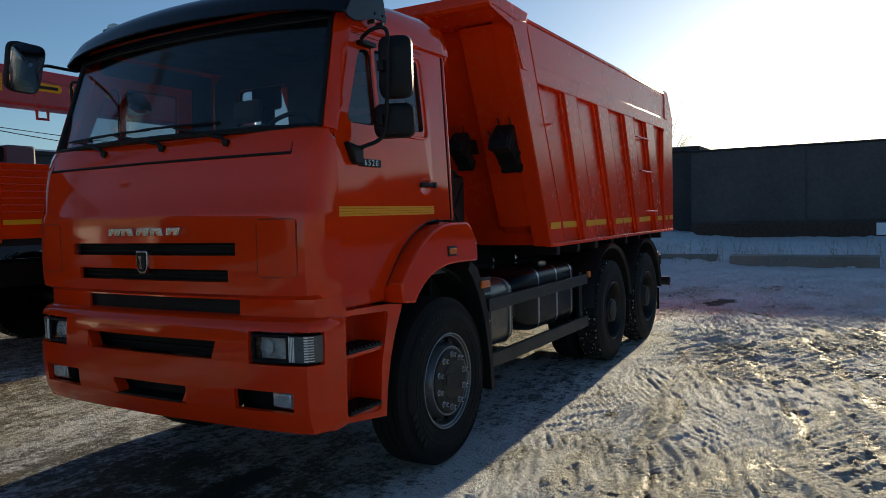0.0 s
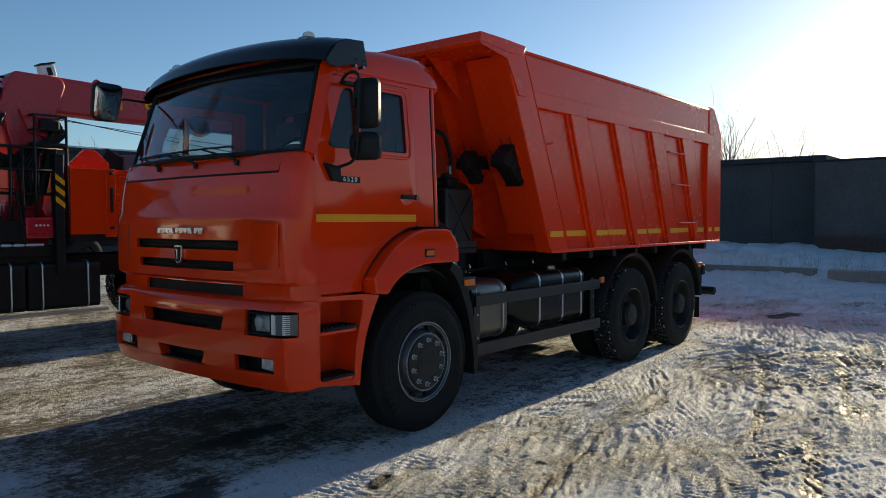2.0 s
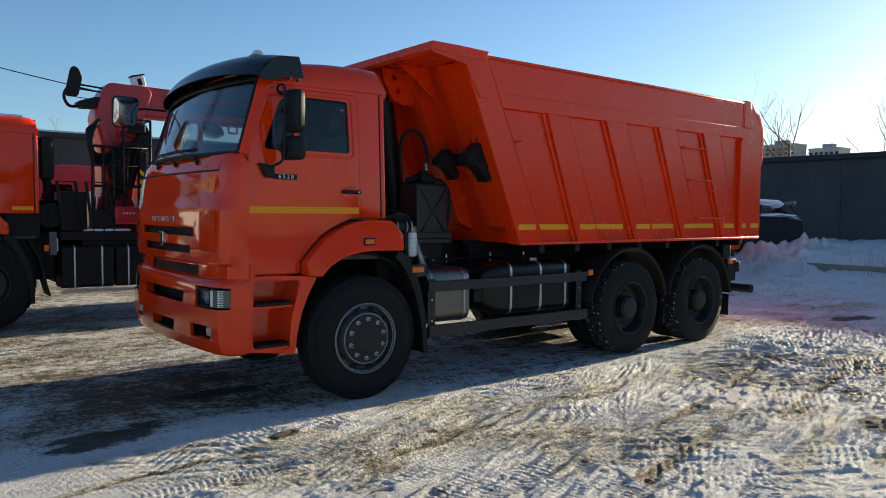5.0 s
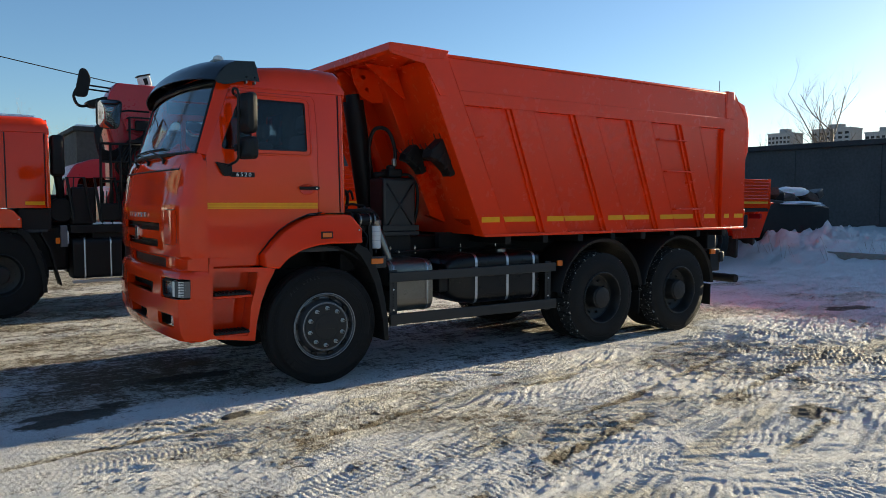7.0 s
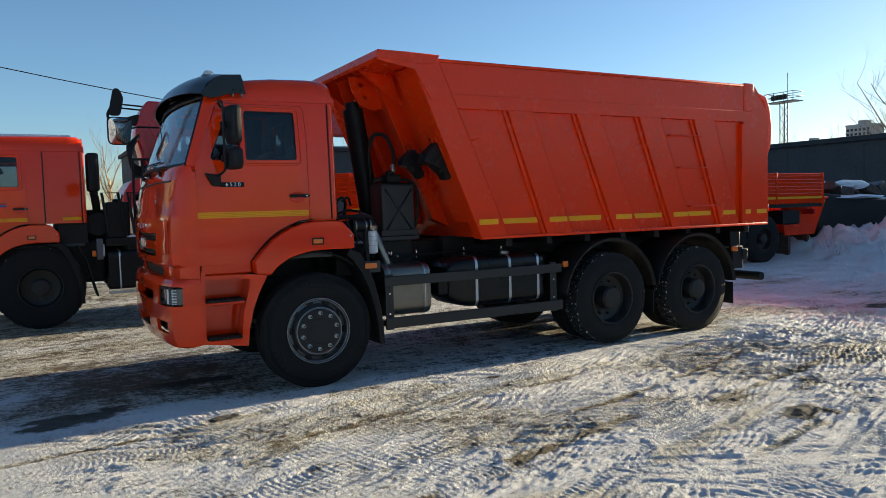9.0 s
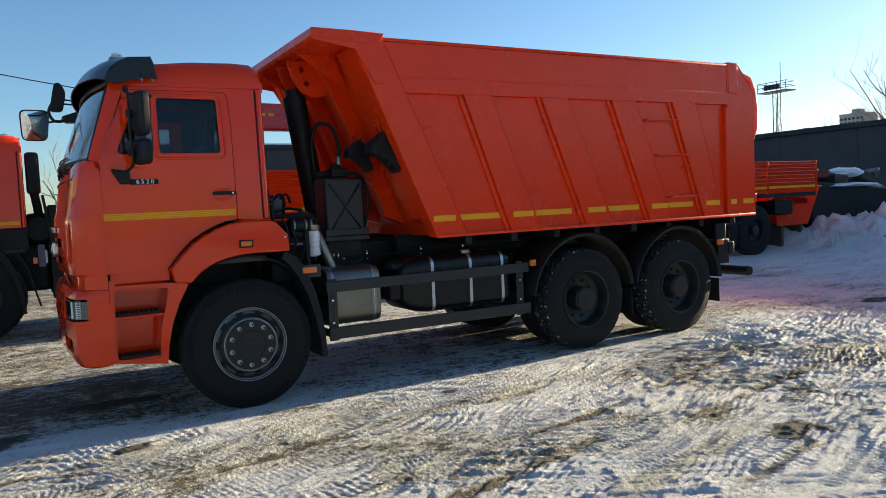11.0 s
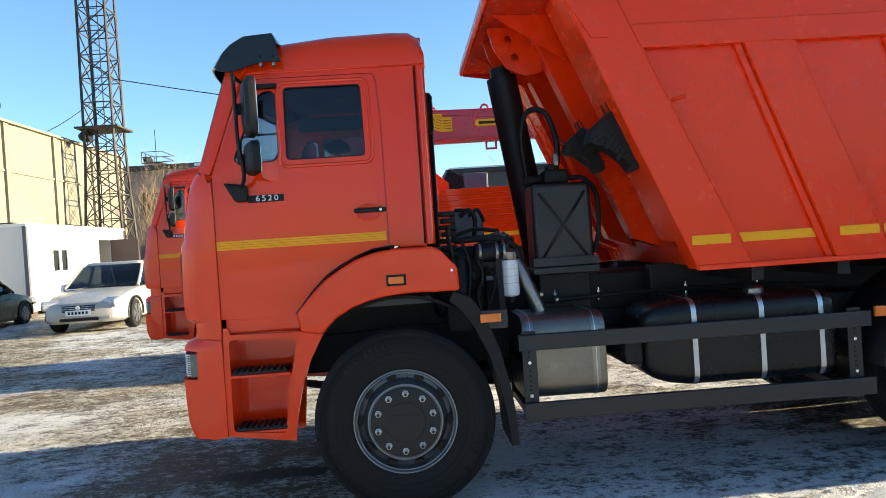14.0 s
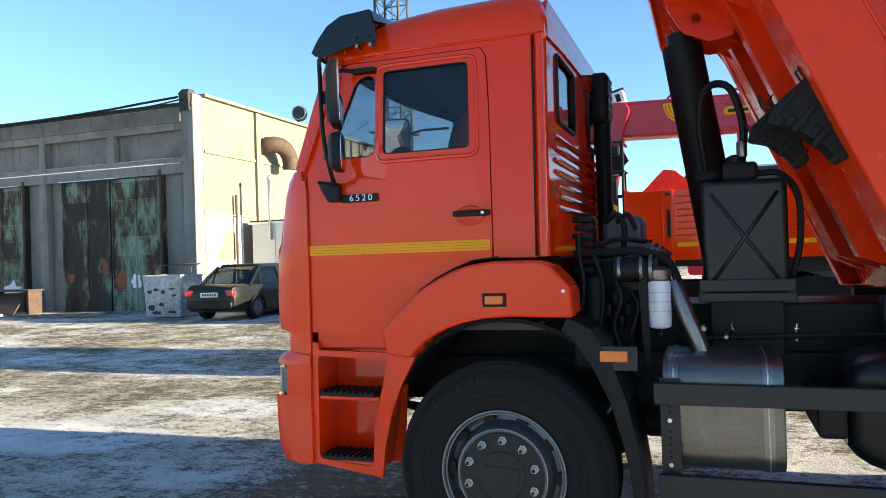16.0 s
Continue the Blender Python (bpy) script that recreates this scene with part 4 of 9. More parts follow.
    if lugs:
        tread = shared("tread", ("tread", r, w, lugs), lambda: tread_mesh(r, w, lugs), TREAD, tyre, "", 0)
        tagged(tread, kind="stuff")
    return wheel, tyre


def tyre_words(tyre, text, r, start, step):
    for k, ch in enumerate(text):
        if ch == " ":
            continue
        a = start - step * k
        m = Matrix.Translation((r * math.cos(a), 0.0, r * math.sin(a))) @ Matrix.Rotation(-(a - math.pi / 2), 4, 'Y') @ Matrix.Rotation(math.pi / 2, 4, 'X')
        part("moulded_letter", moved(lettering(ch, 0.044, 0.002), m), MOULDED, tyre, "", 0)

# ---- the tipper lorry ----
def build_body(parent):
    """The tipping body: ribbed sides, raked bulkhead with a cab canopy, tailgate."""
    W = 2 * YC
    body = part("tipper_floor", box(1.95, 6.25, 0.06, W - 0.06, 1.31, 1.38, 0.01), BED_ORANGE, parent, "orange tipper body floor")
    outline = [(1.10, 3.02), (1.84, 1.30), (6.29, 1.30), (6.29, 2.785), (6.01, 3.08), (1.34, 3.08)]
    for s in (0, 1):
        f = (lambda b: mirrored(b, YC)) if s else (lambda b: b)
        part("side_sheet", f(prism(outline, 0.035, 0.05)), BED_ORANGE, parent, "orange steel side sheet", 0)
        # raked front post and its flange
        part("front_post", f(prism([(1.05, 3.05), (1.80, 1.296), (2.135, 1.296), (1.345, 3.06)], -0.012, 0.036, bevel=0.004)), BED_ORANGE, parent, "raked orange front post")
        part("post_flange", f(prism([(1.045, 3.052), (1.797, 1.296), (1.835, 1.296), (1.083, 3.052)], -0.004, 0.15, bevel=0.004)), BED_ORANGE, parent)
        part("upper_board", f(prism([(1.47, 2.765), (1.335, 3.075), (5.84, 3.075), (5.84, 2.765)], -0.010, 0.034, bevel=0.003)), BED_ORANGE, parent, "smooth upper side board")
        part("side_rail", f(prism([(1.535, 2.628), (1.472, 2.772), (5.85, 2.772), (5.85, 2.628)], -0.017, 0.034, bevel=0.007)), BED_ORANGE, parent, "orange lengthwise rail")
        part("top_rim", f(box(1.33, 5.99, -0.014, 0.06, 3.078, 3.112, 0.010)), BED_ORANGE, parent, "rolled top rim")
        part("bottom_rail", f(box(1.80, 6.30, -0.022, 0.05, 1.288, 1.322, 0.008)), BED_ORANGE, parent, "orange bottom rail")
        # raked ribs between the panels
        ribs = [((2.155, 2.465), (2.645, 2.99)), ((3.075, 3.415), (3.615, 3.975)), ((4.015, 4.36), (4.535, 4.86)), ((4.925, 5.295), (5.40, 5.735))]
        for (a, b_), (c, d) in ribs:
            part("side_rib", f(prism([(a, 2.632), (b_, 2.632), (d, 1.318), (c, 1.318)], -0.016, 0.036, bevel=0.007)), BED_ORANGE, parent, "raked orange side rib")
            part("rib_weld", f(tube([(b_ + 0.002, -0.012, 2.625), (d + 0.002, -0.012, 1.325)], 0.006, 5)), BED_ORANGE, parent)
            part("rib_return", f(prism([(a - 0.05, 2.63), (a - 0.004, 2.63), (c - 0.004, 1.32), (c - 0.05, 1.32)], 0.010, 0.036, bevel=0.006)), BED_ORANGE, parent)
        part("rib_weld", f(tube([(1.352, -0.012, 3.055), (2.137, -0.012, 1.30)], 0.006, 5)), BED_ORANGE, parent)
        part("rear_post", f(prism([(5.80, 1.318), (6.295, 1.318), (6.295, 2.78), (6.02, 3.10), (5.83, 3.10), (5.83, 2.60), (5.80, 2.60)], -0.018, 0.036, bevel=0.008)), BED_ORANGE, parent, "orange rear post")
        part("post_cap", f(box(5.85, 6.02, -0.024, 0.08, 2.76, 3.128, 0.012)), BED_ORANGE, parent)
        part("rear_edge", f(tube([(6.295, -0.008, 1.32), (6.295, -0.008, 2.79), (6.03, -0.008, 3.10)], 0.012, 6)), BED_ORANGE, parent)
        # reflective tape pieces along the foot
        pieces = [(1.765, 2.0), (2.06, 2.55)]
        for k, x in enumerate((2.66, 3.62, 4.545, 5.42)):
            wd = 0.255 if k < 3 else 0.24
            pieces += [(x + 0.01, x + wd), (x + wd + 0.06, x + wd + (0.53 if k < 2 else 0.46 if k == 2 else 0.0))]
        pieces += [(5.86, 5.96), (6.08, 6.27)]
        for x0, x1 in pieces:
            if x1 - x0 > 0.05:
                y = -0.020 if any(abs(x0 - q) < 0.35 and (x1 - x0) < 0.3 for q in (1.765, 2.67, 3.63, 4.555, 5.43, 6.08)) else 0.0295
                part("reflector_tape", f(box(x0, x1, y - 0.002, y + 0.003, 1.442, 1.498)), TAPE, parent, "yellow reflective tape", 0)
        # ladder rungs in the fourth panel
        if not s:
            for z in (2.43, 2.04, 1.565):
                x = 4.40 + (2.63 - z) * 0.395
                part("ladder_rung", tube([(x + 0.02, 0.02, z), (x + 0.03, -0.022, z), (x + 0.56, -0.022, z), (x + 0.57, 0.02, z)], 0.011, 6), BED_ORANGE, parent, "welded ladder rung")
        part("sheet_hook", f(tube([(5.05, 0.0, 1.90), (5.06, -0.05, 1.905), (5.12, -0.05, 1.915)], 0.012, 6)), BED_ORANGE, parent)
        part("sheet_hook", f(tube([(1.70, -0.01, 2.31), (1.715, -0.045, 2.312), (1.77, -0.045, 2.325)], 0.010, 6)), BED_ORANGE, parent)
    # bulkhead, its raked channels, canopy
    def rake(z, off=0.0):
        return 1.09 + off + (3.02 - z) * 0.4275
    part("bulkhead", prism([(rake(3.05, 0.10), 3.05), (rake(1.30, 0.10), 1.30), (rake(1.30, 0.13), 1.30), (rake(3.05, 0.13), 3.05)], 0.04, W - 0.04), BED_ORANGE, parent, "raked orange bulkhead", 0)
    for y0, y1 in ((0.038, 0.44), (W - 0.44, W - 0.038)):
        part("corner_box", prism([(rake(3.03, -0.022), 3.03), (rake(1.47, -0.022), 1.47), (rake(1.40, 0.10), 1.40), (rake(3.03, 0.10), 3.03)], y0, y1, bevel=0.008), BED_ORANGE, parent, "flat raked corner box of the bulkhead")
    for y in (0.80, 1.42):
        chan = [(rake(3.03, -0.075), 3.03), (rake(1.50, -0.075), 1.50), (rake(1.42, 0.10), 1.42), (rake(3.03, 0.10), 3.03)]
        part("bulkhead_channel", prism(chan, y, y + 0.13, bevel=0.006), BED_ORANGE, parent, "orange raked channel")
    part("canopy", prism([(0.668, 3.150), (0.655, 3.075), (0.675, 3.045), (0.70, 3.072), (1.12, 3.04), (1.30, 3.06), (1.345, 3.142), (1.00, 3.150)], -0.030, W + 0.030, bevel=0.006), BED_ORANGE, parent, "orange canopy over the cab")
    for y in (-0.028, W + 0.016):
        part("canopy_cheek", prism([(0.672, 3.14), (0.69, 3.05), (1.06, 2.99), (1.24, 2.70), (1.34, 2.70), (1.33, 3.14)], y + 0.004, y + 0.018), BED_ORANGE, parent, "", 0)
    for y in (0.62, 1.08, 1.30, 1.76):
        part("canopy_web", prism([(0.74, 3.06), (1.12, 3.04), (1.24, 2.72), (1.12, 2.80)], y, y + 0.012), BED_ORANGE, parent, "", 0)
    # tailgate
    gate = [(6.30, 1.32), (6.335, 1.32), (6.36, 2.2), (6.43, 2.35), (6.45, 2.60), (6.42, 2.82), (6.33, 2.98), (6.05, 3.06), (6.05, 3.02), (6.30, 2.92)]
    part("tailgate", prism(gate, 0.03, W - 0.03, bevel=0.008), BED_ORANGE, parent, "orange tailgate")
    for y in (-0.005, W - 0.03):
        part("gate_latch", box(6.28, 6.34, y, y + 0.035, 1.46, 1.56, 0.006), BED_ORANGE, parent)
    # lengthwise sills under the floor
    for y in (0.74, 1.52):
        part("floor_beam", box(1.75, 6.2, y, y + 0.10, 1.06, 1.31, 0.01), CHASSIS, parent, "black tipping sub-frame beam")
    for x in np.linspace(2.2, 6.0, 8):
        part("floor_bearer", box(x - 0.04, x + 0.04, 0.08, W - 0.08, 1.20, 1.31, 0.006), CHASSIS, parent)
    return body


def strap(loop, x0, x1, thick=0.004):
    """A flat band round a closed profile in y and z."""
    bs = bmesh.new()
    ends = [[bs.verts.new((x, p, q)) for p, q in loop] for x in (x0, x1)]
    n = len(loop)
    for k in range(n):
        bs.faces.new((ends[0][k], ends[0][(k + 1) % n], ends[1][(k + 1) % n], ends[1][k]))
    bmesh.ops.solidify(bs, geom=list(bs.faces), thickness=thick)
    return bs


def build_chassis(parent):
    for y in (0.78, 1.50):
        part("frame_rail", prism([(-1.15, 0.72), (6.25, 0.72), (6.25, 1.02), (0.7, 1.02), (0.3, 1.0), (-1.15, 0.95)], y, y + 0.08, bevel=0.004), CHASSIS, parent, "black chassis rail")
    for x in (-0.9, 1.0, 2.0, 3.0, 4.3, 5.6, 6.15):
        part("cross_member", box(x - 0.05, x + 0.05, 0.82, 1.54, 0.78, 0.96, 0.01), CHASSIS, parent)
    for x in (0.0, 3.59, 5.0):
        part("axle", lathe([(0.09, 0.30), (0.11, 0.6), (0.14, 0.8), (0.26, 1.02), (0.26, 1.34), (0.14, 1.56), (0.11, 1.76), (0.09, 2.06)], 16, (x, 0, 0.52)), CHASSIS, parent, "black axle beam")
    # hinge beam, gearbox, air tanks and flaps: added to stop low sun underneath
    part("added_rear_beam", box(5.95, 6.15, 0.30, 2 * YC - 0.30, 1.00, 1.30, 0.02), CHASSIS, parent, "black rear beam added to stop the low sun")
    part("gearbox", box(0.56, 1.30, 0.88, 1.48, 0.52, 1.0, 0.05), CHASSIS, parent, "dark gearbox block added to stop the low sun")
    for y in (0.95, 1.40):
        part("added_air_tank", lathe([(0.06, 2.0), (0.12, 2.03), (0.13, 2.08), (0.13, 2.82), (0.12, 2.87), (0.06, 2.90)], 16, (0, y, 0.86), 'x'), CHASSIS, parent, "black air tank added to stop the low sun")
    part("drive_shaft", tube([(0.9, YC, 0.72), (3.4, YC, 0.60)], 0.055, 10), CHASSIS, parent)
    for y0 in (0.60, 1.30):
        part("added_rear_flap", box(5.70, 5.72, y0, y0 + 0.46, 0.30, 0.80, 0.004), BLACK, parent, "black rear rubber flap added to stop the low sun")
    for y in (0.66, 1.62):
        leaf = part("leaf_spring", prism([(-0.85, 0.72), (-0.4, 0.64), (0, 0.61), (0.4, 0.64), (0.85, 0.72), (0.85, 0.70), (0.3, 0.57), (0, 0.55), (-0.3, 0.57), (-0.85, 0.70)], y, y + 0.09), CHASSIS, parent, "black leaf spring")
        part("leaf_spring", prism([(3.2, 0.70), (3.7, 0.80), (4.3, 0.86), (4.9, 0.80), (5.4, 0.70), (5.4, 0.66), (4.9, 0.70), (4.3, 0.74), (3.7, 0.70), (3.2, 0.66)], y, y + 0.10), CHASSIS, parent)
    # dark backing added where sunlit ground showed through behind the cab
    part("dark_backing", box(0.55, 1.95, 0.90, 1.46, 1.0, 1.27, 0.015), CHASSIS, parent, "black backing added under the tipping gear")
    part("engine_block", box(-0.95, 0.55, 0.86, 1.50, 0.75, 1.19, 0.04), CHASSIS, parent, "dark engine and gearbox")
    # under-run guard rails on both sides
    for s in (0, 1):
        f = (lambda b: mirrored(b, YC)) if s else (lambda b: b)
        part("guard_rail", f(box(0.700, 2.875, 0.045, 0.085, 0.876, 0.971, 0.006)), GUARD, parent, "dark grey side guard rail")
        part("guard_rail", f(box(0.712, 2.885, 0.045, 0.085, 0.458, 0.563, 0.006)), GUARD, parent, "dark grey side guard rail")
        for x in (0.725, 2.745):
            post = part("guard_post", f(box(x, x + 0.085, 0.088, 0.096, 0.44, 0.99)), GUARD, parent, "drilled guard post", 0)
            part("guard_arm", f(box(x + 0.01, x + 0.07, 0.096, 0.78, 0.78, 0.84, 0.006)), CHASSIS, post)
            part("guard_arm", f(box(x + 0.01, x + 0.07, 0.72, 0.78, 0.46, 0.84, 0.006)), CHASSIS, post)
            part("guard_arm", f(box(x + 0.01, x + 0.07, 0.096, 0.78, 0.47, 0.52, 0.006)), CHASSIS, post)
            for z in (0.60, 0.80):
                part("guard_bolt", f(lathe([(0.0, 0.078), (0.011, 0.078), (0.011, 0.09)], 6, (x + 0.04, 0, z))), CHROME, post)
            for z in (0.575, 0.635, 0.66, 0.69, 0.72, 0.75, 0.835, 0.86):
                part("drilled_hole", f(lathe([(0.0, 0.0865), (0.008, 0.0865), (0.008, 0.0875)], 8, (x + 0.04, 0, z))), BLACK, post, "", 0)
        part("marker_lamp", f(box(0.475, 0.60, -0.018, 0.004, 1.070, 1.122, 0.006)), AMBER, parent, "amber marker lamp")
        part("marker_plate", f(box(0.46, 0.64, 0.002, 0.014, 1.03, 1.14, 0.004)), GUARD, parent)
        part("marker_lamp", f(box(2.90, 2.97, 0.04, 0.07, 0.93, 0.995, 0.008)), AMBER, parent, "amber marker lamp")
        # rear wheel covers
        for xc in (3.59, 5.0):
            rings = []
            for a in np.linspace(radians(8 if xc < 4 else 4), radians(172), 26):
                ca, sa = math.cos(a), math.sin(a)
                prof = [(0.655, 0.02), (0.690, 0.0), (0.702, 0.02), (0.702, 0.56), (0.690, 0.58), (0.675, 0.56)]
                rings.append([(xc + r * ca, y, 0.535 + r * sa) for r, y in prof])
            cover = part("wheel_cover", f(loft(rings)), BLACK, parent, "black plastic rear wheel cover")
            part("cover_stay", f(tube([(xc, 0.55, 1.2), (xc, 0.82, 1.0)], 0.02, 6)), CHASSIS, cover)
            part("mud_flap", f(box(xc + 0.66, xc + 0.675, 0.03, 0.58, 0.28, 0.56, 0.003)), BLACK, cover)
        part("tail_bracket", f(box(5.75, 5.95, 0.10, 0.16, 0.72, 1.02, 0.01)), CHASSIS, parent)
        part("tail_lamp", f(box(5.93, 6.02, 0.08, 0.42, 0.84, 0.98, 0.012)), BLACK, parent, "black tail lamp unit")
        part("tail_marker", f(box(5.70, 5.80, 0.055, 0.085, 0.955, 1.02, 0.008)), AMBER, parent, "amber rear side marker")
    part("rear_bar", lathe([(0.055, 0.02), (0.058, 0.03), (0.058, 2.33), (0.055, 2.34)], 16, (6.22, 0, 0.60)), CHASSIS, parent, "black rear under-run bar")
    for y in (0.7, 1.6):
        part("bar_stay", box(6.10, 6.22, y, y + 0.06, 0.58, 0.9, 0.01), CHASSIS, parent)
    # silencer box
    prof = rounded([(0.11, 0.562), (0.70, 0.562), (0.70, 1.075), (0.11, 1.075)], 0.13, 6)
    sil = part("silencer", prism(prof, 0.735, 1.245, 'x', 0.010), SILENCER, parent, "brushed steel silencer box")
    for x in (0.765, 1.16):
        part("silencer_band", strap([(0.405 + (p - 0.405) * 1.012, 0.8185 + (q - 0.8185) * 1.012) for p, q in prof], x - 0.004, x + 0.040), STEEL, sil, "flat steel strap")
        part("band_edge", tube([(x + 0.018, 0.405 + (p - 0.405) * 1.02, 0.8185 + (q - 0.8185) * 1.02) for p, q in prof], 0.004, 5, closed=True), GALV, sil)
    part("exhaust_pipe", tube([(0.775, 0.46, 1.40), (0.80, 0.44, 1.34), (0.89, 0.42, 1.11), (0.91, 0.42, 1.04)], 0.047, 14), STEEL, sil, "bare steel exhaust pipe")
    flex = curve_pts([(0.63, 0.50, 1.52), (0.68, 0.48, 1.54), (0.735, 0.46, 1.50)], 8)
    part("flexible_joint", tube(flex, [0.062 + 0.009 * (k % 2) for k in range(len(flex))], 14), STEEL, sil, "ribbed flexible joint")
    # fuel tank
    rings = []
    base = rounded([(0.12, 0.575), (0.72, 0.575), (0.72, 1.105), (0.12, 1.105)], 0.10, 6)
    for x, s in ((1.50, 0.60), (1.53, 0.74), (1.58, 0.86), (1.65, 0.94), (1.73, 0.985), (1.76, 1.0), (2.64, 1.0), (2.68, 0.98), (2.70, 0.93)):
        rings.append([(x, 0.42 + (p - 0.42) * s, 0.84 + (q - 0.84) * s) for p, q in base])
    tank = part("fuel_tank", loft(rings), TANK_BLACK, parent, "black fuel tank with bright straps", 50)
    for x in (1.80, 2.225, 2.60):
        part("tank_strap", strap([(0.42 + (p - 0.42) * 1.012, 0.84 + (q - 0.84) * 1.012) for p, q in base], x - 0.016, x + 0.016), GALV, tank, "bright tank strap")
    part("filler_cap", lathe([(0.05, 1.10), (0.062, 1.105), (0.062, 1.135), (0.05, 1.148), (0.001, 1.15)], 20, (2.27, 0.30, 0), 'z'), STEEL, tank, "grey filler cap")
    part("tank_bracket", box(1.38, 1.50, 0.20, 0.7, 0.72, 0.90, 0.02), CHASSIS, tank)
    for x in (1.05, 1.35, 1.95, 2.45):
        part("valve_stub", lathe([(0.010, 1.10), (0.010, 1.15), (0.016, 1.152), (0.016, 1.165), (0.006, 1.168), (0.006, 1.185)], 8, (x, 0.62, 0), 'z'), CHROME, parent)
    # tipping oil tank behind the cab
    ot = part("oil_tank", box(0.925, 1.325, 0.555, 0.86, 1.335, 1.905, 0.03, 3), GUARD, parent, "dark hydraulic oil tank with pressed cross")
    for a, b_ in (((0.97, 1.40), (1.28, 1.84)), ((1.28, 1.40), (0.97, 1.84))):
        part("pressed_rib", tube([(a[0], 0.553, a[1]), (b_[0], 0.553, b_[1])], 0.010, 6), GUARD, ot)
    part("tank_tray", box(0.90, 1.35, 0.53, 0.88, 1.30, 1.345, 0.006), GUARD, ot)
    part("tank_tray_lip", box(0.905, 1.345, 0.528, 0.540, 1.35, 1.41, 0.004), GUARD, ot)
    part("tank_stand", box(0.95, 1.30, 0.62, 0.82, 1.02, 1.30, 0.01), CHASSIS, ot)
    part("return_filter", box(1.03, 1.20, 0.62, 0.80, 1.905, 2.00, 0.02), BLACK, ot)
    part("filter_head", lathe([(0.05, 2.0), (0.05, 2.03), (0.02, 2.045), (0.001, 2.046)], 16, (1.10, 0.70, 0), 'z'), BLACK, ot)
    part("filter_arm", tube([(0.90, 0.70, 1.93), (1.05, 0.70, 1.95)], 0.032, 10), BLACK, ot)
    part("oil_hose", tube(curve_pts([(1.13, 0.68, 2.03), (1.14, 0.68, 2.2), (1.08, 0.72, 2.40), (0.97, 0.80, 2.42), (0.93, 0.86, 2.25), (0.96, 0.90, 1.95), (0.97, 0.92, 1.6)], 6), 0.020, 8), BLACK, ot, "looped black oil hose")
    part("hose_ferrule", lathe([(0.024, 2.03), (0.026, 2.04), (0.026, 2.10), (0.022, 2.11)], 10, (1.13, 0.68, 0), 'z'), STEEL, ot)
    part("oil_hose", tube(curve_pts([(1.2, 0.66, 1.94), (1.30, 0.64, 1.93), (1.375, 0.62, 1.82), (1.38, 0.62, 1.6), (1.34, 0.62, 1.42)], 6), 0.016, 8), BLACK, ot)
    # tipping ram
    top, foot = Vector((0.835, 1.06, 2.80)), Vector((1.08, 1.06, 1.20))
    ram = part("tipping_ram", tube([foot, foot.lerp(top, 0.10), foot.lerp(top, 0.101), foot.lerp(top, 0.955), foot.lerp(top, 0.956), top], [0.13, 0.13, 0.115, 0.11, 0.075, 0.075], 24), BLACK, parent, "black telescopic tipping ram")
    part("ram_cradle", box(0.95, 1.25, 0.86, 1.26, 1.0, 1.22, 0.02), CHASSIS, ram)
    for y in (0.90, 1.205):
        cheek = sheet(rounded([(0.74, 3.05), (1.10, 3.05), (1.12, 2.72), (0.99, 2.70), (0.86, 2.76), (0.78, 2.90)], 0.02),
                      [[(0.885 + 0.028 * math.cos(a), 2.965 + 0.028 * math.sin(a)) for a in np.linspace(0, math.tau, 13)[:-1]],
                       [(0.93 + 0.028 * math.cos(a), 2.835 + 0.028 * math.sin(a)) for a in np.linspace(0, math.tau, 13)[:-1]]], y, 0.016)
        part("ram_bracket", cheek, BED_ORANGE, parent, "orange ram bracket with two holes", 0)
    # wheel chocks strapped to the bulkhead
    wedge = [(1.39, 2.31), (1.44, 2.27), (1.557, 1.95), (1.49, 1.916), (1.435, 1.986), (1.33, 2.07), (1.22, 2.10), (1.24, 2.18)]
    for y, dx, size in ((0.12, 0.0, 1.0), (0.50, -0.10, 0.8)):
        place = Matrix.Translation((1.39 + dx - 1.39 * size, y, 2.31 - 2.31 * size - (0.05 if dx else 0))) @ Matrix.Diagonal((size, size, size, 1))
        f = lambda b: moved(b, place)
        ck = part("wheel_chock", f(prism(wedge, 0.0, 0.17, bevel=0.012)), BLACK, parent, "black ribbed plastic wheel chock")
        for k in range(6):
            p = Vector((1.235, 0, 2.115)).lerp(Vector((1.475, 0, 1.945)), k / 5) + Vector((0.03, 0, 0.035 + 0.05 * math.sin(k / 5 * math.pi)))
            part("chock_rib", f(moved(box(-0.034, 0.014, -0.008, 0.178, -0.016, 0.016, 0.006), pose(p.x, 0, p.z - 0.028, 0, -52, 0))), BLACK, ck)
        for k in range(4):
            p = Vector((1.30, 0, 2.20)).lerp(Vector((1.51, 0, 1.98)), k / 3)
            part("chock_rib", f(moved(box(-0.012, 0.012, -0.010, 0.0, -0.085, 0.05, 0.004), pose(p.x, 0, p.z, 0, 40, 0))), BLACK, ck)
        part("chock_holder", f(prism([(1.43, 2.25), (1.62 - dx, 2.25), (1.66 - dx, 2.10), (1.48, 2.10)], 0.06, 0.11)), BLACK, ck)
        for q in (0.03, 0.13):
            part("chock_strap", f(tube([(1.37, q, 2.29), (1.345, q, 2.34), (1.37, q + 0.02, 2.37)], 0.005, 5)), BLACK, ck)
            part("chock_strap", f(tube([(1.25, q, 2.17), (1.20, q, 2.20), (1.19, q + 0.02, 2.24)], 0.005, 5)), BLACK, ck)
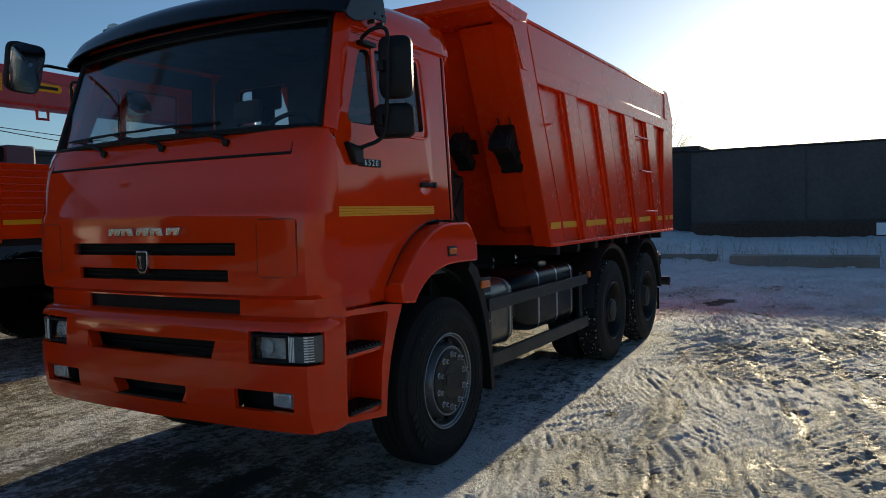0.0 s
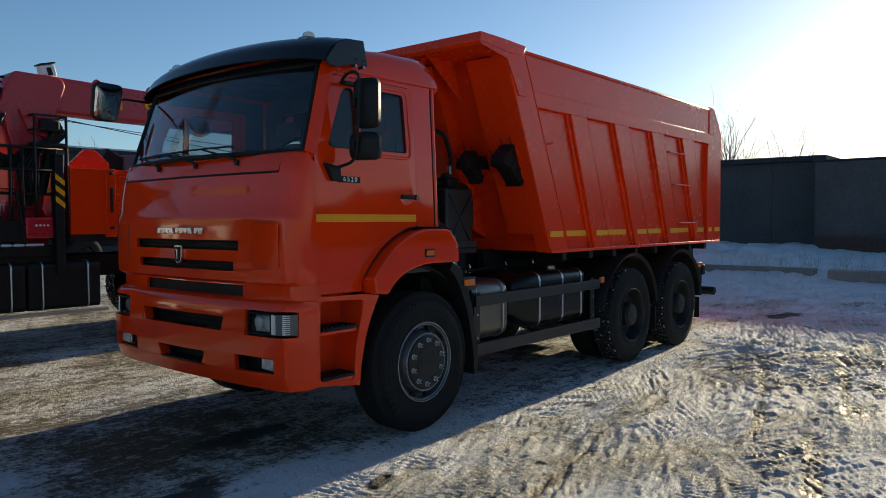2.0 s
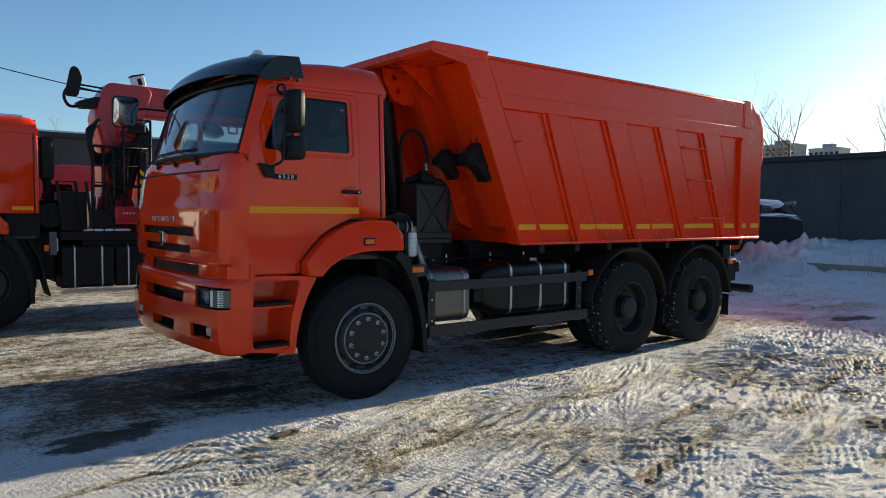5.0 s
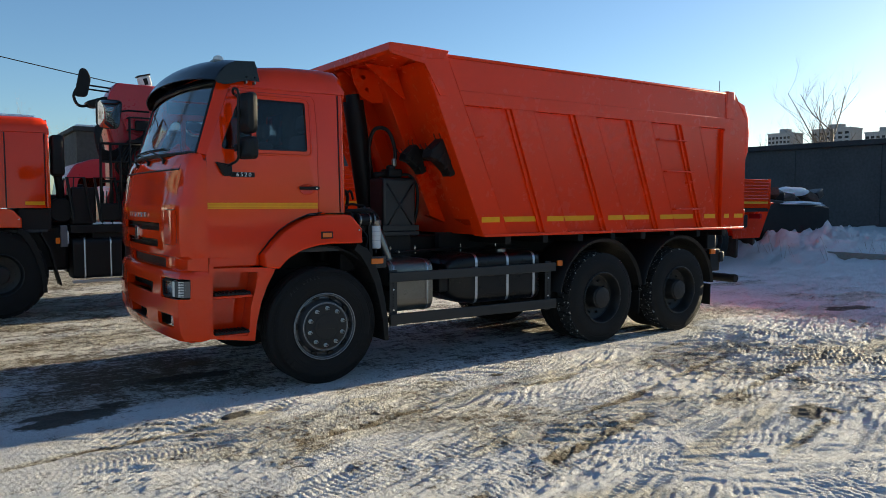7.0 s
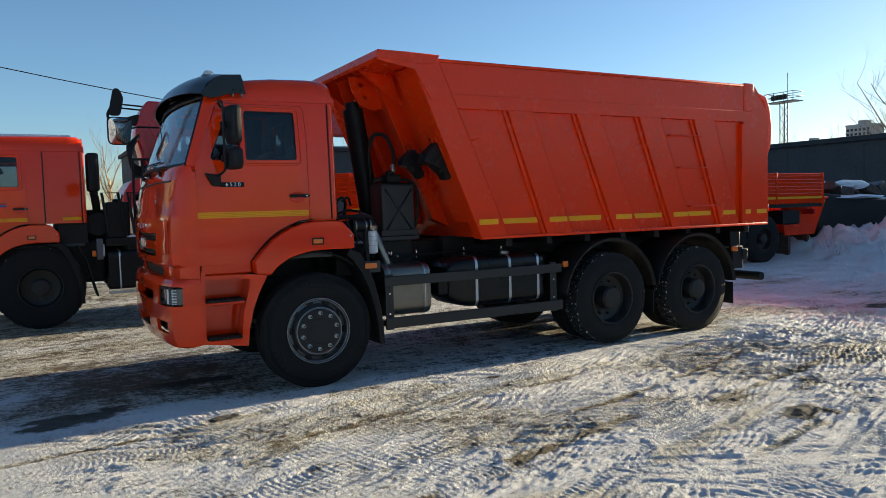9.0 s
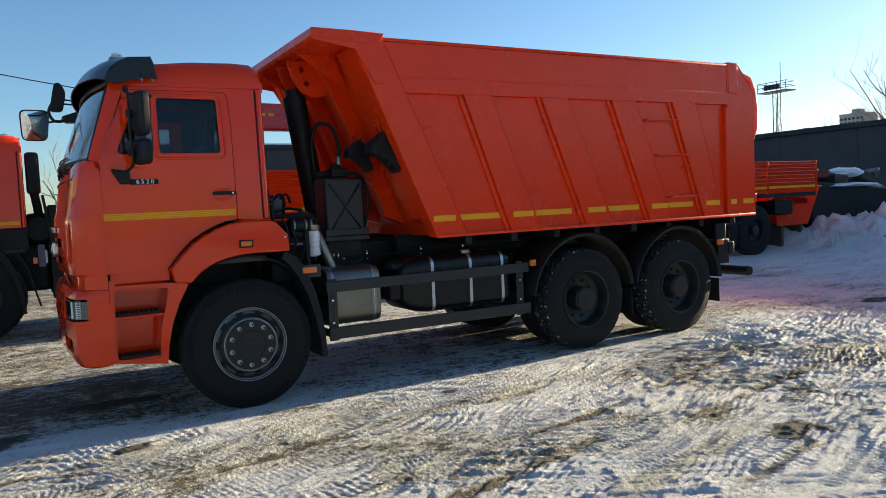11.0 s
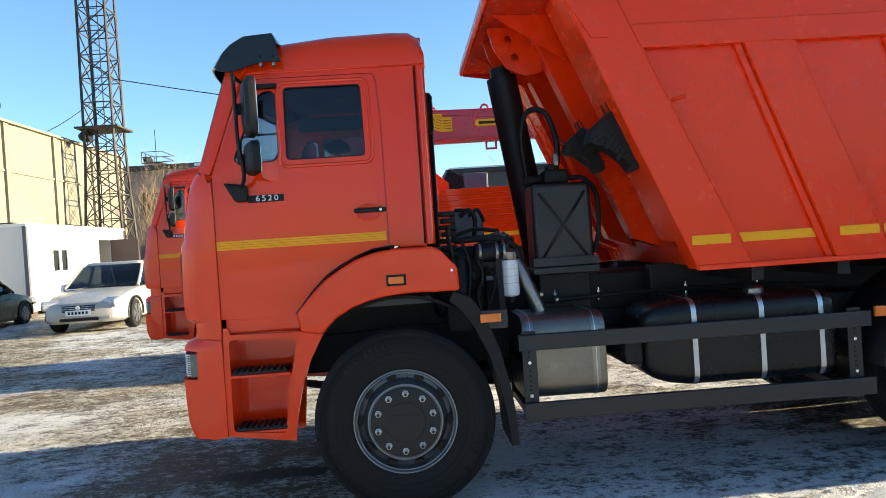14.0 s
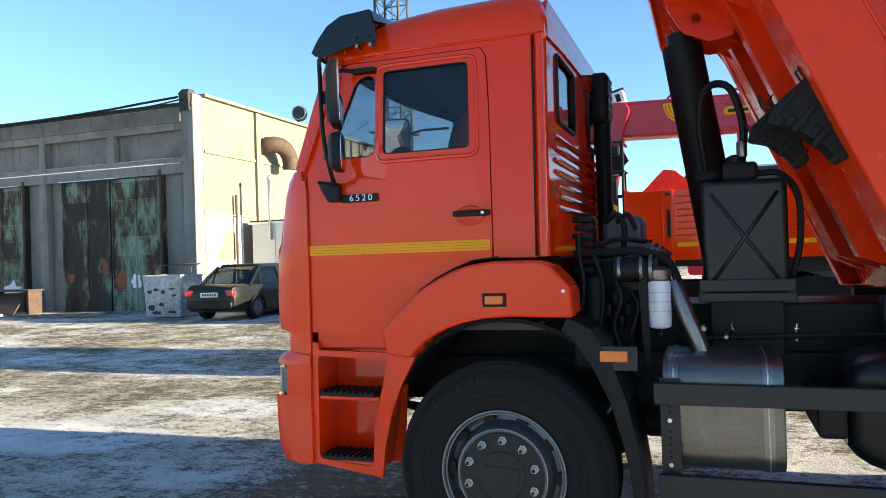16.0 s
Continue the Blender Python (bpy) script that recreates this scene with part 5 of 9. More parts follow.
    # things on the engine behind the cab
    fil = part("fuel_filter", lathe([(0.030, 1.185), (0.052, 1.195), (0.055, 1.21), (0.055, 1.40), (0.050, 1.418), (0.02, 1.42)], 20, (0.72, 0.36, 0), 'z'), WHITE, parent, "white fuel filter cartridge")
    part("filter_head", lathe([(0.055, 1.42), (0.06, 1.43), (0.06, 1.47), (0.03, 1.49)], 16, (0.72, 0.36, 0), 'z'), STEEL, fil)
    for k in range(3):
        part("filter_print", lathe([(0.0556, 1.27 + 0.045 * k), (0.0556, 1.275 + 0.045 * k)], 20, (0.72, 0.36, 0), 'z'), GALV, fil, "", 0)
    part("filter_bracket", prism([(0.645, 1.02), (0.675, 1.02), (0.665, 1.42), (0.72, 1.50), (0.72, 1.54), (0.64, 1.46), (0.625, 1.40)], 0.33, 0.36), BLACK, fil)
    part("filter_drain", lathe([(0.012, 1.14), (0.02, 1.15), (0.02, 1.185)], 8, (0.72, 0.36, 0), 'z'), BLACK, fil)
    for x in (0.60, 0.66):
        part("clamp", tube([(x, 0.48 + 0.085 * math.cos(a), 1.50 + 0.085 * math.sin(a)) for a in np.linspace(0, math.tau, 17)[:-1]], 0.008, 6, closed=True), STEEL, parent, "bright hose clamp")
    pipe = part("charge_pipe", lathe([(0.05, 0.50), (0.062, 0.51), (0.062, 0.66), (0.052, 0.68)], 18, (0, 0.37, 1.475), 'x'), BLACK, parent, "black charge-air hose")
    for x, r in ((0.535, 0.066), (0.640, 0.068)):
        part("pipe_clamp", lathe([(r - 0.006, x - 0.008), (r, x - 0.008), (r, x + 0.008), (r - 0.006, x + 0.008)], 20, (0, 0.37, 1.475), 'x', closed=True), STEEL, pipe, "bright hose clamp")
    part("pipe_flange", lathe([(0.045, 0.676), (0.075, 0.678), (0.075, 0.694), (0.050, 0.70)], 16, (0, 0.37, 1.475), 'x'), STEEL, pipe)
    part("turbo_housing", lathe([(0.03, 0.36), (0.09, 0.37), (0.10, 0.42), (0.10, 0.50), (0.07, 0.56)], 18, (0.60, 0, 1.46)), BLACK, parent, "black turbo housing")
    for pts, r in (([(0.38, 0.42, 1.56), (0.52, 0.40, 1.565), (0.66, 0.38, 1.56), (0.77, 0.42, 1.50), (0.82, 0.46, 1.36), (0.86, 0.50, 1.20)], 0.022),
                   ([(0.40, 0.45, 1.60), (0.52, 0.50, 1.63), (0.62, 0.52, 1.62), (0.68, 0.50, 1.61)], 0.013),
                   ([(0.34, 0.34, 1.66), (0.34, 0.33, 1.56), (0.36, 0.32, 1.40), (0.33, 0.36, 1.22)], 0.014),
                   ([(0.42, 0.30, 1.55), (0.46, 0.28, 1.40), (0.44, 0.30, 1.20)], 0.010),
                   ([(0.50, 0.34, 1.46), (0.54, 0.32, 1.34), (0.50, 0.34, 1.20), (0.54, 0.36, 1.06)], 0.012),
                   ([(0.56, 0.38, 1.40), (0.62, 0.34, 1.30), (0.58, 0.34, 1.16)], 0.009),
                   ([(0.44, 0.60, 1.72), (0.50, 0.58, 1.76), (0.54, 0.60, 1.70), (0.53, 0.62, 1.58)], 0.016),
                   ([(0.50, 0.60, 1.72), (0.56, 0.58, 1.76), (0.60, 0.60, 1.68)], 0.013),
                   ([(0.85, 0.5, 1.12), (1.2, 0.52, 1.13), (1.7, 0.55, 1.14), (2.4, 0.56, 1.13), (3.0, 0.6, 1.1)], 0.014)):
        part("hose", tube(curve_pts(pts, 6), r, 8), BLACK, parent, "black rubber hose")
    part("engine_cover", box(0.24, 0.60, 0.62, 1.7, 1.05, 1.52, 0.05, 3), CHASSIS, parent, "dark engine top")
    part("reservoir", box(0.40, 0.62, 0.80, 1.05, 1.56, 1.76, 0.03, 3), GREY_BOX, parent, "grey expansion tank")
    part("reservoir_cap", lathe([(0.03, 1.76), (0.035, 1.765), (0.035, 1.785), (0.02, 1.79)], 12, (0.46, 0.90, 0), 'z'), BLACK, parent)
    for k in range(7):
        part("valve_body", box(0.29 + 0.012 * (k % 2), 0.40, 0.44, 0.58, 1.46 + 0.044 * k, 1.492 + 0.044 * k, 0.008), BLACK, parent, "black valve block")
    part("canister", lathe([(0.03, 1.20), (0.055, 1.21), (0.058, 1.24), (0.058, 1.42), (0.05, 1.44), (0.02, 1.45)], 16, (0.40, 0.40, 0), 'z'), BLACK, parent, "round black canister")
    for k in range(5):
        part("bolt_boss", box(0.42 + 0.03 * k, 0.45 + 0.03 * k, 0.40 + 0.02 * k, 0.60, 1.18 + 0.06 * (k % 3), 1.24 + 0.06 * (k % 3), 0.008), CHASSIS, parent)
    part("battery_box", box(0.30, 0.50, 0.30, 0.55, 0.98, 1.16, 0.02), BLACK, parent)
    st = part("intake_stack", tube([(0.30, 1.74, 1.5), (0.30, 1.74, 2.46)], 0.055, 16), BLACK, parent, "black air-intake stack")
    part("stack_head", box(0.235, 0.355, 1.62, 1.86, 2.44, 2.775, 0.035, 3), BLACK, st, "perforated stack head")
    for z in (2.50, 2.56, 2.62, 2.68, 2.73):
        for y in (1.66, 1.74, 1.82):
            part("stack_slot", lathe([(0.0, 0.356), (0.017, 0.356), (0.017, 0.36)], 6, (0, y, z), 'x'), DARK_RIM, st, "", 0)
    for x, z, r in ((0.70, 1.30, 0.014), (1.02, 1.14, 0.010), (0.92, 1.18, 0.012)):
        part("pipe_union", lathe([(r, 0.40), (r * 1.4, 0.41), (r * 1.4, 0.45), (r, 0.46)], 8, (x, 0, z)), STEEL, parent)


tipper = thing("tipper_lorry", "orange three-axle tipper lorry parked on packed snow", "lorry")
build_cab(tipper)
build_chassis(tipper)
build_body(tipper)
fw, ft = build_wheel(tipper, 0.0, -0.005, turn=3)
tyre_words(ft, "ALL STEEL", 0.455, radians(139), radians(4.7))
for a0 in (200, 318):
    b = bmesh.new()
    for k in range(5):
        a = radians(a0 + 7.0 * k)
        merge(b, box(-0.018, 0.018, -0.0015, 0.004, -0.025, 0.025, m=Matrix.Translation((0.45 * math.cos(a), 0.001, 0.45 * math.sin(a))) @ Matrix.Rotation(-(a - math.pi / 2), 4, 'Y')))
    part("moulded_mark", b, RUBBER, ft, "", 0)
for rr, yy in ((0.50, 0.012), (0.485, 0.0095), (0.405, 0.0005), (0.372, 0.0025)):
    part("sidewall_ring", tube([(rr * math.cos(a), yy, rr * math.sin(a)) for a in np.linspace(0, math.tau, 65)[:-1]], 0.0028, 5, closed=True), RUBBER, ft)
build_wheel(tipper, 0.0, 2 * YC + 0.005, flip=True)
for x in (3.59, 5.0):
    build_wheel(tipper, x, 0.0, w=0.27, lugs=40, style="rear", turn=11 * x)
    build_wheel(tipper, x, 2 * YC, w=0.27, lugs=40, style="rear", flip=True)
    for y in (0.31, 2 * YC - 0.58):
        inner = shared("inner_tyre", ("tyre", 0.535, 0.27, 40), lambda: None, RUBBER, tipper, "inner twin tyre")
        inner.matrix_basis = pose(x, y, 0.525, 0, 17)


# ---- the crane lorry beside it ----
crane = thing("crane_lorry", "orange off-road lorry with a red loading crane and flatbed", "lorry", (-2.26, 5.885, 0.0))
build_cab(crane, back=0.72, badge="", visor=False)
part("sleeper_seam", tube([(0.19, SIDE - 0.002, 1.56), (0.19, 0.06, 2.05), (0.19, 0.105, 2.62)], 0.008, 6), BLACK, crane)
part("sleeper_stripe", box(0.42, 0.67, SIDE - 0.006, SIDE - 0.002, 1.594, 1.646), TAPE, crane, "yellow reflective tape", 0)
ringb = tube([(-0.60 + 0.062 * math.cos(a), SIDE - 0.008, 1.845 + 0.062 * math.sin(a)) for a in np.linspace(radians(50), radians(310), 16)], 0.017, 6)
part("door_print_ring", ringb, BLUE_PRINT, crane, "blue printed ring")
for k, z in enumerate((1.86, 1.825)):
    part("door_print_bar", box(-0.51, -0.30, SIDE - 0.008, SIDE - 0.004, z - 0.012, z + 0.012), RED_LENS if k == 0 else BLUE_PRINT, crane, "", 0)
for x in (0.08, 4.35, 5.65):
    for fl in (False, True):
        build_wheel(crane, x, (2 * YC - 0.02) if fl else 0.02, r=0.615, w=0.36, lugs=26, style="rear", flip=fl, turn=5 * x)
for y in (0.78, 1.50):
    part("frame_rail", box(-1.1, 7.6, y, y + 0.08, 0.85, 1.15, 0.006), CHASSIS, crane)
for x in (0.08, 4.35, 5.65):
    part("axle", lathe([(0.09, 0.3), (0.1, 1.0), (0.2, 1.1), (0.2, 1.26), (0.1, 1.4), (0.09, 2.06)], 12, (x, 0, 0.6)), CHASSIS, crane)
part("front_bumper_hoop", tube(curve_pts([(-0.72, 0.15, 0.48), (-0.72, 0.13, 0.32), (-0.66, 0.13, 0.25), (-0.58, 0.13, 0.30), (-0.57, 0.15, 0.48)], 4), 0.010, 6), BLACK, crane)
# plain dark boxes added to close the bright see-through gaps below the cab
part("engine_mass", box(-0.9, 1.0, 0.34, 2.02, 0.62, 1.30, 0.05), CHASSIS, crane, "dark engine and gearbox")
part("engine_rear", box(0.74, 1.05, 0.40, 1.96, 1.30, 1.75, 0.05), CHASSIS, crane, "dark engine parts behind the cab")
part("sleeper_gap_box", box(0.34, 0.76, 0.14, 2 * YC - 0.14, 1.22, 1.56, 0.02), CHASSIS, crane, "dark box added to close the gap under the sleeper")
part("underbody", box(1.0, 2.7, 0.62, 1.74, 0.55, 1.04, 0.03), CHASSIS, crane, "dark underbody")
part("wheel_flap", prism([(0.62, 1.20), (0.74, 0.95), (0.80, 0.66), (0.86, 0.42), (0.835, 0.42), (0.775, 0.66), (0.71, 0.95), (0.60, 1.18)], 0.02, 0.40), BLACK, crane, "black wheel flap")
part("white_filter", lathe([(0.03, 1.02), (0.05, 1.03), (0.05, 1.20), (0.03, 1.22)], 14, (0.93, 0.14, 0), 'z'), WHITE, crane, "small white filter")
part("air_cleaner", lathe([(0.17, 0.20), (0.18, 0.22), (0.18, 0.75), (0.10, 0.78)], 20, (0.90, 0, 1.52)), BLACK, crane, "round black air cleaner")
part("snorkel", box(0.78, 0.96, 0.15, 0.42, 2.02, 2.62, 0.05, 3), BLACK, crane, "black air-intake box")
part("snorkel_pipe", tube([(0.87, 0.30, 2.05), (0.90, 0.32, 1.85), (0.92, 0.40, 1.60)], 0.06, 10), BLACK, crane)
part("ladder_box", box(0.86, 0.95, 0.06, 0.13, 0.98, 1.30, 0.01), GREY_BOX, crane, "grey first-aid plate")
part("side_marker", box(0.79, 0.85, 0.04, 0.07, 1.03, 1.12, 0.008), AMBER, crane, "amber side marker")
for x0, x1 in ((1.02, 1.70), (1.74, 2.62)):
    prof = rounded([(0.10, 0.50), (0.62, 0.50), (0.62, 1.10), (0.10, 1.10)], 0.08, 4)
    tk = part("side_tank", prism(prof, x0, x1, 'x', 0.015), CHASSIS, crane, "black fuel tank")
    for x in (x0 + 0.16, x1 - 0.16):
        part("tank_strap", tube([(x, 0.10 + (p - 0.10) * 1.01 - 0.003, 0.8 + (q - 0.8) * 1.012) for p, q in prof], 0.012, 5, closed=True), GALV, tk)
part("tank_step", box(1.0, 2.7, 0.05, 0.10, 0.44, 0.48, 0.006), GALV, crane)
# crane column, boom and fittings
part("crane_base", prism(rounded([(1.50, 1.30), (2.10, 1.30), (2.06, 1.72), (1.96, 1.90), (1.62, 1.90), (1.54, 1.66)], 0.05), 0.38, 1.65, bevel=0.02), RED, crane, "red crane base")
col = [(1.62, 1.76), (2.02, 1.76), (2.10, 2.40), (2.20, 2.95), (2.34, 3.36), (2.28, 3.46), (1.72, 3.47), (1.62, 3.30), (1.52, 2.95), (1.62, 2.50)]
part("crane_column", prism(rounded(col, 0.05), 0.34, 0.84, bevel=0.02), RED, crane, "red crane column")
part("column_rib", prism([(1.55, 2.95), (1.62, 2.98), (1.76, 2.45), (1.72, 1.85), (1.65, 1.85), (1.68, 2.45)], 0.27, 0.36, bevel=0.008), RED, crane)
part("column_fold", prism([(1.75, 3.0), (2.14, 2.92), (2.10, 2.66), (1.86, 2.72)], 0.30, 0.36, bevel=0.008), RED, crane)
boom = part("crane_boom", prism(rounded([(2.10, 3.02), (2.9, 3.0), (7.2, 2.99), (7.2, 3.40), (2.9, 3.46), (2.1, 3.48)], 0.03), 0.40, 0.74, bevel=0.03), RED, crane, "red telescopic crane boom")
for x in (2.835, 3.605):
    part("boom_lug", tube([(x + 0.06 * math.cos(a), 0.54, 3.44 + 0.085 * math.sin(a)) for a in np.linspace(0.15, math.pi - 0.15, 9)], 0.016, 6), RED, boom)
fan = [(2.73, 3.40)] + [(2.73 + 0.24 * (1 - math.cos(a)), 3.40 - 0.26 * math.sin(a)) for a in np.linspace(0.2, math.pi / 2, 6)] + [(3.11, 3.14), (3.11, 3.34), (2.97, 3.35), (2.97, 3.40)]
part("load_plate", prism(fan, 0.392, 0.3985), TAPE, boom, "yellow load chart plate", 0)
for k in range(5):
    r = 0.05 + 0.04 * k
    part("chart_line", tube([(2.965 - r * math.cos(a), 0.391, 3.39 - r * math.sin(a)) for a in np.linspace(0.05, 1.5, 8)], 0.004, 4), BLACK, boom)
for z in (3.18, 3.22, 3.26, 3.30):
    part("chart_line", box(2.985, 3.095, 0.389, 0.3919, z - 0.004, z + 0.004), BLACK, boom, "", 0)
part("name_plate", prism(rounded([(3.44, 3.19), (3.84, 3.19), (3.84, 3.29), (3.44, 3.29)], 0.05), 0.392, 0.3985), TAPE, boom, "yellow oval maker's plate", 0)
part("name_plate_bar", box(3.49, 3.79, 0.389, 0.3919, 3.222, 3.258), BLACK, boom, "", 0)
for k in range(4):
    part("boom_mark", box(3.94 + 0.16 * k, 4.04 + 0.16 * k, 0.395, 0.3985, 3.22, 3.27), TAPE, boom, "", 0)
part("boom_hook_frame", tube([(3.60, 0.54, 2.99), (3.60, 0.54, 2.88), (3.74, 0.54, 2.88), (3.74, 0.54, 2.99)], 0.02, 6), RED, boom)
part("boom_camera_box", moved(box(-0.09, 0.09, -0.08, 0.08, 0.0, 0.17, 0.02), pose(2.20, 0.52, 3.46, 0, -15)), WHITE, boom, "small white box on the boom")
part("boom_camera_lid", moved(box(-0.10, 0.10, -0.09, 0.09, 0.17, 0.19, 0.004), pose(2.20, 0.52, 3.46, 0, -15)), BLACK, boom)
part("boom_camera_mark", moved(box(-0.03, 0.03, -0.084, -0.080, 0.03, 0.13), pose(2.20, 0.52, 3.46, 0, -15)), BLACK, boom, "", 0)
part("winch_head", prism(rounded([(1.30, 3.16), (1.58, 3.26), (1.76, 3.20), (1.74, 3.10), (1.36, 3.08)], 0.04), 0.40, 0.66, bevel=0.015), BLACK, crane, "black crane winch head")
part("hook_plate", moved(prism(rounded([(-0.10, -0.20), (0.08, -0.18), (0.10, 0.12), (0.02, 0.25), (-0.07, 0.24)], 0.06), -0.03, 0.03, bevel=0.01), pose(1.28, 0.5, 3.42, 0, 8)), BLACK, crane, "black hook plate")
for dz in (0.0, 0.06):
    part("fold_bar", tube([(1.30, 0.5, 3.36 + dz), (1.68, 0.54, 3.34 + dz)], 0.013, 6), BLACK, crane)
part("fold_hose", tube(curve_pts([(1.22, 0.5, 3.40), (1.15, 0.5, 3.24), (1.22, 0.5, 3.10), (1.40, 0.5, 3.12)], 5), 0.022, 6), BLACK, crane)
part("oil_tank", box(1.02, 1.36, 0.14, 0.62, 1.30, 1.86, 0.03, 3), CHASSIS, crane, "black crane oil tank")
part("oil_tank_cap", lathe([(0.04, 1.86), (0.045, 1.90), (0.02, 1.91)], 12, (1.18, 0.35, 0), 'z'), BLACK, crane)
part("valve_bank", box(1.42, 1.72, 0.12, 0.34, 1.36, 1.62, 0.02), BLACK, crane, "black valve bank")
for k in range(6):
    part("valve_lever", tube([(1.46 + 0.045 * k, 0.14, 1.62), (1.46 + 0.045 * k, 0.10, 1.80)], 0.008, 5), BLACK, crane)
for x in (1.44, 1.58, 1.72, 2.10):
    part("frame_post", tube([(x, 0.16, 1.30), (x, 0.16, 2.52)], 0.022, 6), BLACK, crane, "black frame post")
for z in (1.95, 2.25, 2.52):
    part("frame_bar", tube([(1.44, 0.16, z), (2.24, 0.16, z)], 0.020, 6), BLACK, crane)
part("stabiliser_housing", box(1.30, 2.20, 0.16, 2.20, 1.02, 1.30, 0.015), BLACK, crane, "black stabiliser housing")
# hose bundles looping round the column
for k in range(5):
    d = 0.035 * k
    part("crane_hose", tube(curve_pts([(1.60 - d, 0.30, 2.95 - d), (1.46 - d / 2, 0.22, 2.70), (1.46, 0.20, 2.45 - d), (1.62, 0.22, 2.40 - d), (1.82, 0.24, 2.52 - d), (2.05, 0.24, 2.64 - d), (2.22 + d / 2, 0.28, 2.86 - d)], 6), 0.024, 7), BLACK, crane, "black crane hose")
for k in range(4):
    d = 0.05 * k
    part("crane_hose", tube(curve_pts([(1.86 + d, 0.24, 2.55), (1.74 + d, 0.18, 2.38), (1.66 + d, 0.20, 2.18), (1.74 + d, 0.22, 2.02), (1.70 + d, 0.28, 1.80)], 6), 0.022, 7), BLACK, crane, "black crane hose")
part("hose_clamp", box(1.96, 2.20, 0.20, 0.30, 2.74, 2.90, 0.03), BLACK, crane, "black hose guide")
part("crane_ram", tube([(1.98, 0.30, 1.95), (2.16, 0.30, 2.80)], 0.06, 12), BLACK, crane, "black lifting ram")
for x in (1.78, 1.86, 1.94):
    part("crane_pipe", tube([(x, 0.26, 1.80), (x + 0.01, 0.25, 2.50)], 0.012, 6), STEEL, crane, "bright oil pipe")
for x in (1.86, 2.24):
    part("platform_post", tube([(x, 0.14, 1.40), (x, 0.14, 2.93)], 0.018, 6), BLACK, crane)
for z in (2.58, 2.75, 2.93):
    part("platform_rail", tube([(1.86, 0.30, z), (1.86, 0.14, z), (2.24, 0.14, z), (2.24, 0.62, z)], 0.015, 6), BLACK, crane)
part("platform_floor", box(1.84, 2.26, 0.12, 0.32, 2.54, 2.575, 0.006), BLACK, crane)
for z in np.linspace(1.5, 2.3, 5):
    part("platform_rung", tube([(2.235, 0.14, z), (2.235, 0.44, z)], 0.012, 6), BLACK, crane)
for y in (0.14, 0.44):
    part("platform_stile", tube([(2.235, y, 1.35), (2.235, y, 2.6)], 0.014, 6), BLACK, crane)
part("control_box", box(1.72, 2.05, 0.10, 0.36, 1.40, 1.66, 0.02), RED, crane, "red crane control box")
for k in range(4):
    part("control_lamp", lathe([(0.0, 0.092), (0.014, 0.092), (0.014, 0.102)], 8, (1.84 + 0.045 * k, 0, 1.56)), CLEAR, crane)
leg = part("stabiliser", box(2.06, 2.17, 0.06, 0.20, 0.95, 2.46, 0.012), BLACK, crane, "black stabiliser leg")
for k in range(3):
    part("warning_band", prism([(2.059, 1.86 + 0.14 * k), (2.171, 1.77 + 0.14 * k), (2.171, 1.84 + 0.14 * k), (2.059, 1.93 + 0.14 * k)], 0.052, 0.0585), TAPE, leg, "", 0)
for x0, x1 in ((1.05, 1.30), (1.42, 1.72)):
    part("guard_frame", tube([(x0, 0.12, 1.35), (x0 - 0.08, 0.12, 2.0), (x1 - 0.1, 0.12, 2.0), (x1, 0.12, 1.35)], 0.022, 6), BLACK, crane)
part("deck_plate", box(1.0, 2.0, 0.10, 2.2, 1.18, 1.30, 0.01), CHASSIS, crane)
part("deck_snow", box(1.3, 1.95, 0.14, 0.6, 1.30, 1.335, 0.014), SNOW, crane, "thin snow on the deck")
for yy, tag in ((0.08, 0), (2 * YC - 0.12, 1)):
    side = part("flatbed_side", box(2.25, 8.6, yy, yy + 0.04, 1.44, 2.29, 0.006), ORANGE, crane, "orange ribbed flatbed side")
    if not tag:
        for k in range(7):
            part("side_ridge", tube([(2.86, yy - 0.002, 1.74 + 0.078 * k), (8.5, yy - 0.002, 1.74 + 0.078 * k)], 0.011, 5), ORANGE, side)
        for x in (2.70, 5.0, 6.9, 8.55):
            part("side_post", box(x, x + 0.13 if x < 3 else x + 0.07, yy - 0.02, yy + 0.06, 1.40, 2.30, 0.008), ORANGE, side)
        part("side_stripe", box(2.86, 8.5, yy - 0.006, yy - 0.002, 1.60, 1.655), TAPE, side, "", 0)
        part("side_latch", box(2.75, 2.79, yy - 0.035, yy - 0.018, 1.72, 2.05, 0.01), BLACK, side, "black side-board latch")
        for z in (2.24, 1.52):
            part("side_latch", box(2.74, 2.80, yy - 0.035, yy - 0.018, z - 0.02, z + 0.02, 0.01), BLACK, side)
part("flatbed_front", box(2.25, 2.29, 0.12, 2 * YC - 0.12, 1.44, 2.32, 0.006), ORANGE, crane, "orange flatbed headboard")
part("flatbed_floor", box(2.25, 8.6, 0.12, 2 * YC - 0.12, 1.36, 1.45), CHASSIS, crane, "", 0)
part("stowed_plate", prism([(2.36, 1.45), (3.02, 1.45), (3.02, 2.42), (2.84, 2.58), (2.70, 2.60), (2.40, 2.30)], 0.62, 0.70, bevel=0.01), BED_ORANGE, crane, "tilted orange plate stowed in the flatbed")
part("stowed_box", moved(box(-0.10, 0.20, 0.0, 0.3, -1.0, 0.12, 0.02), pose(3.06, 0.66, 2.48, 0, 28)), BLACK, crane, "black box stowed in the flatbed")
part("stowed_case", box(3.24, 3.60, 0.60, 1.0, 1.45, 2.55, 0.03), GREY_BOX, crane, "grey case stowed in the flatbed")
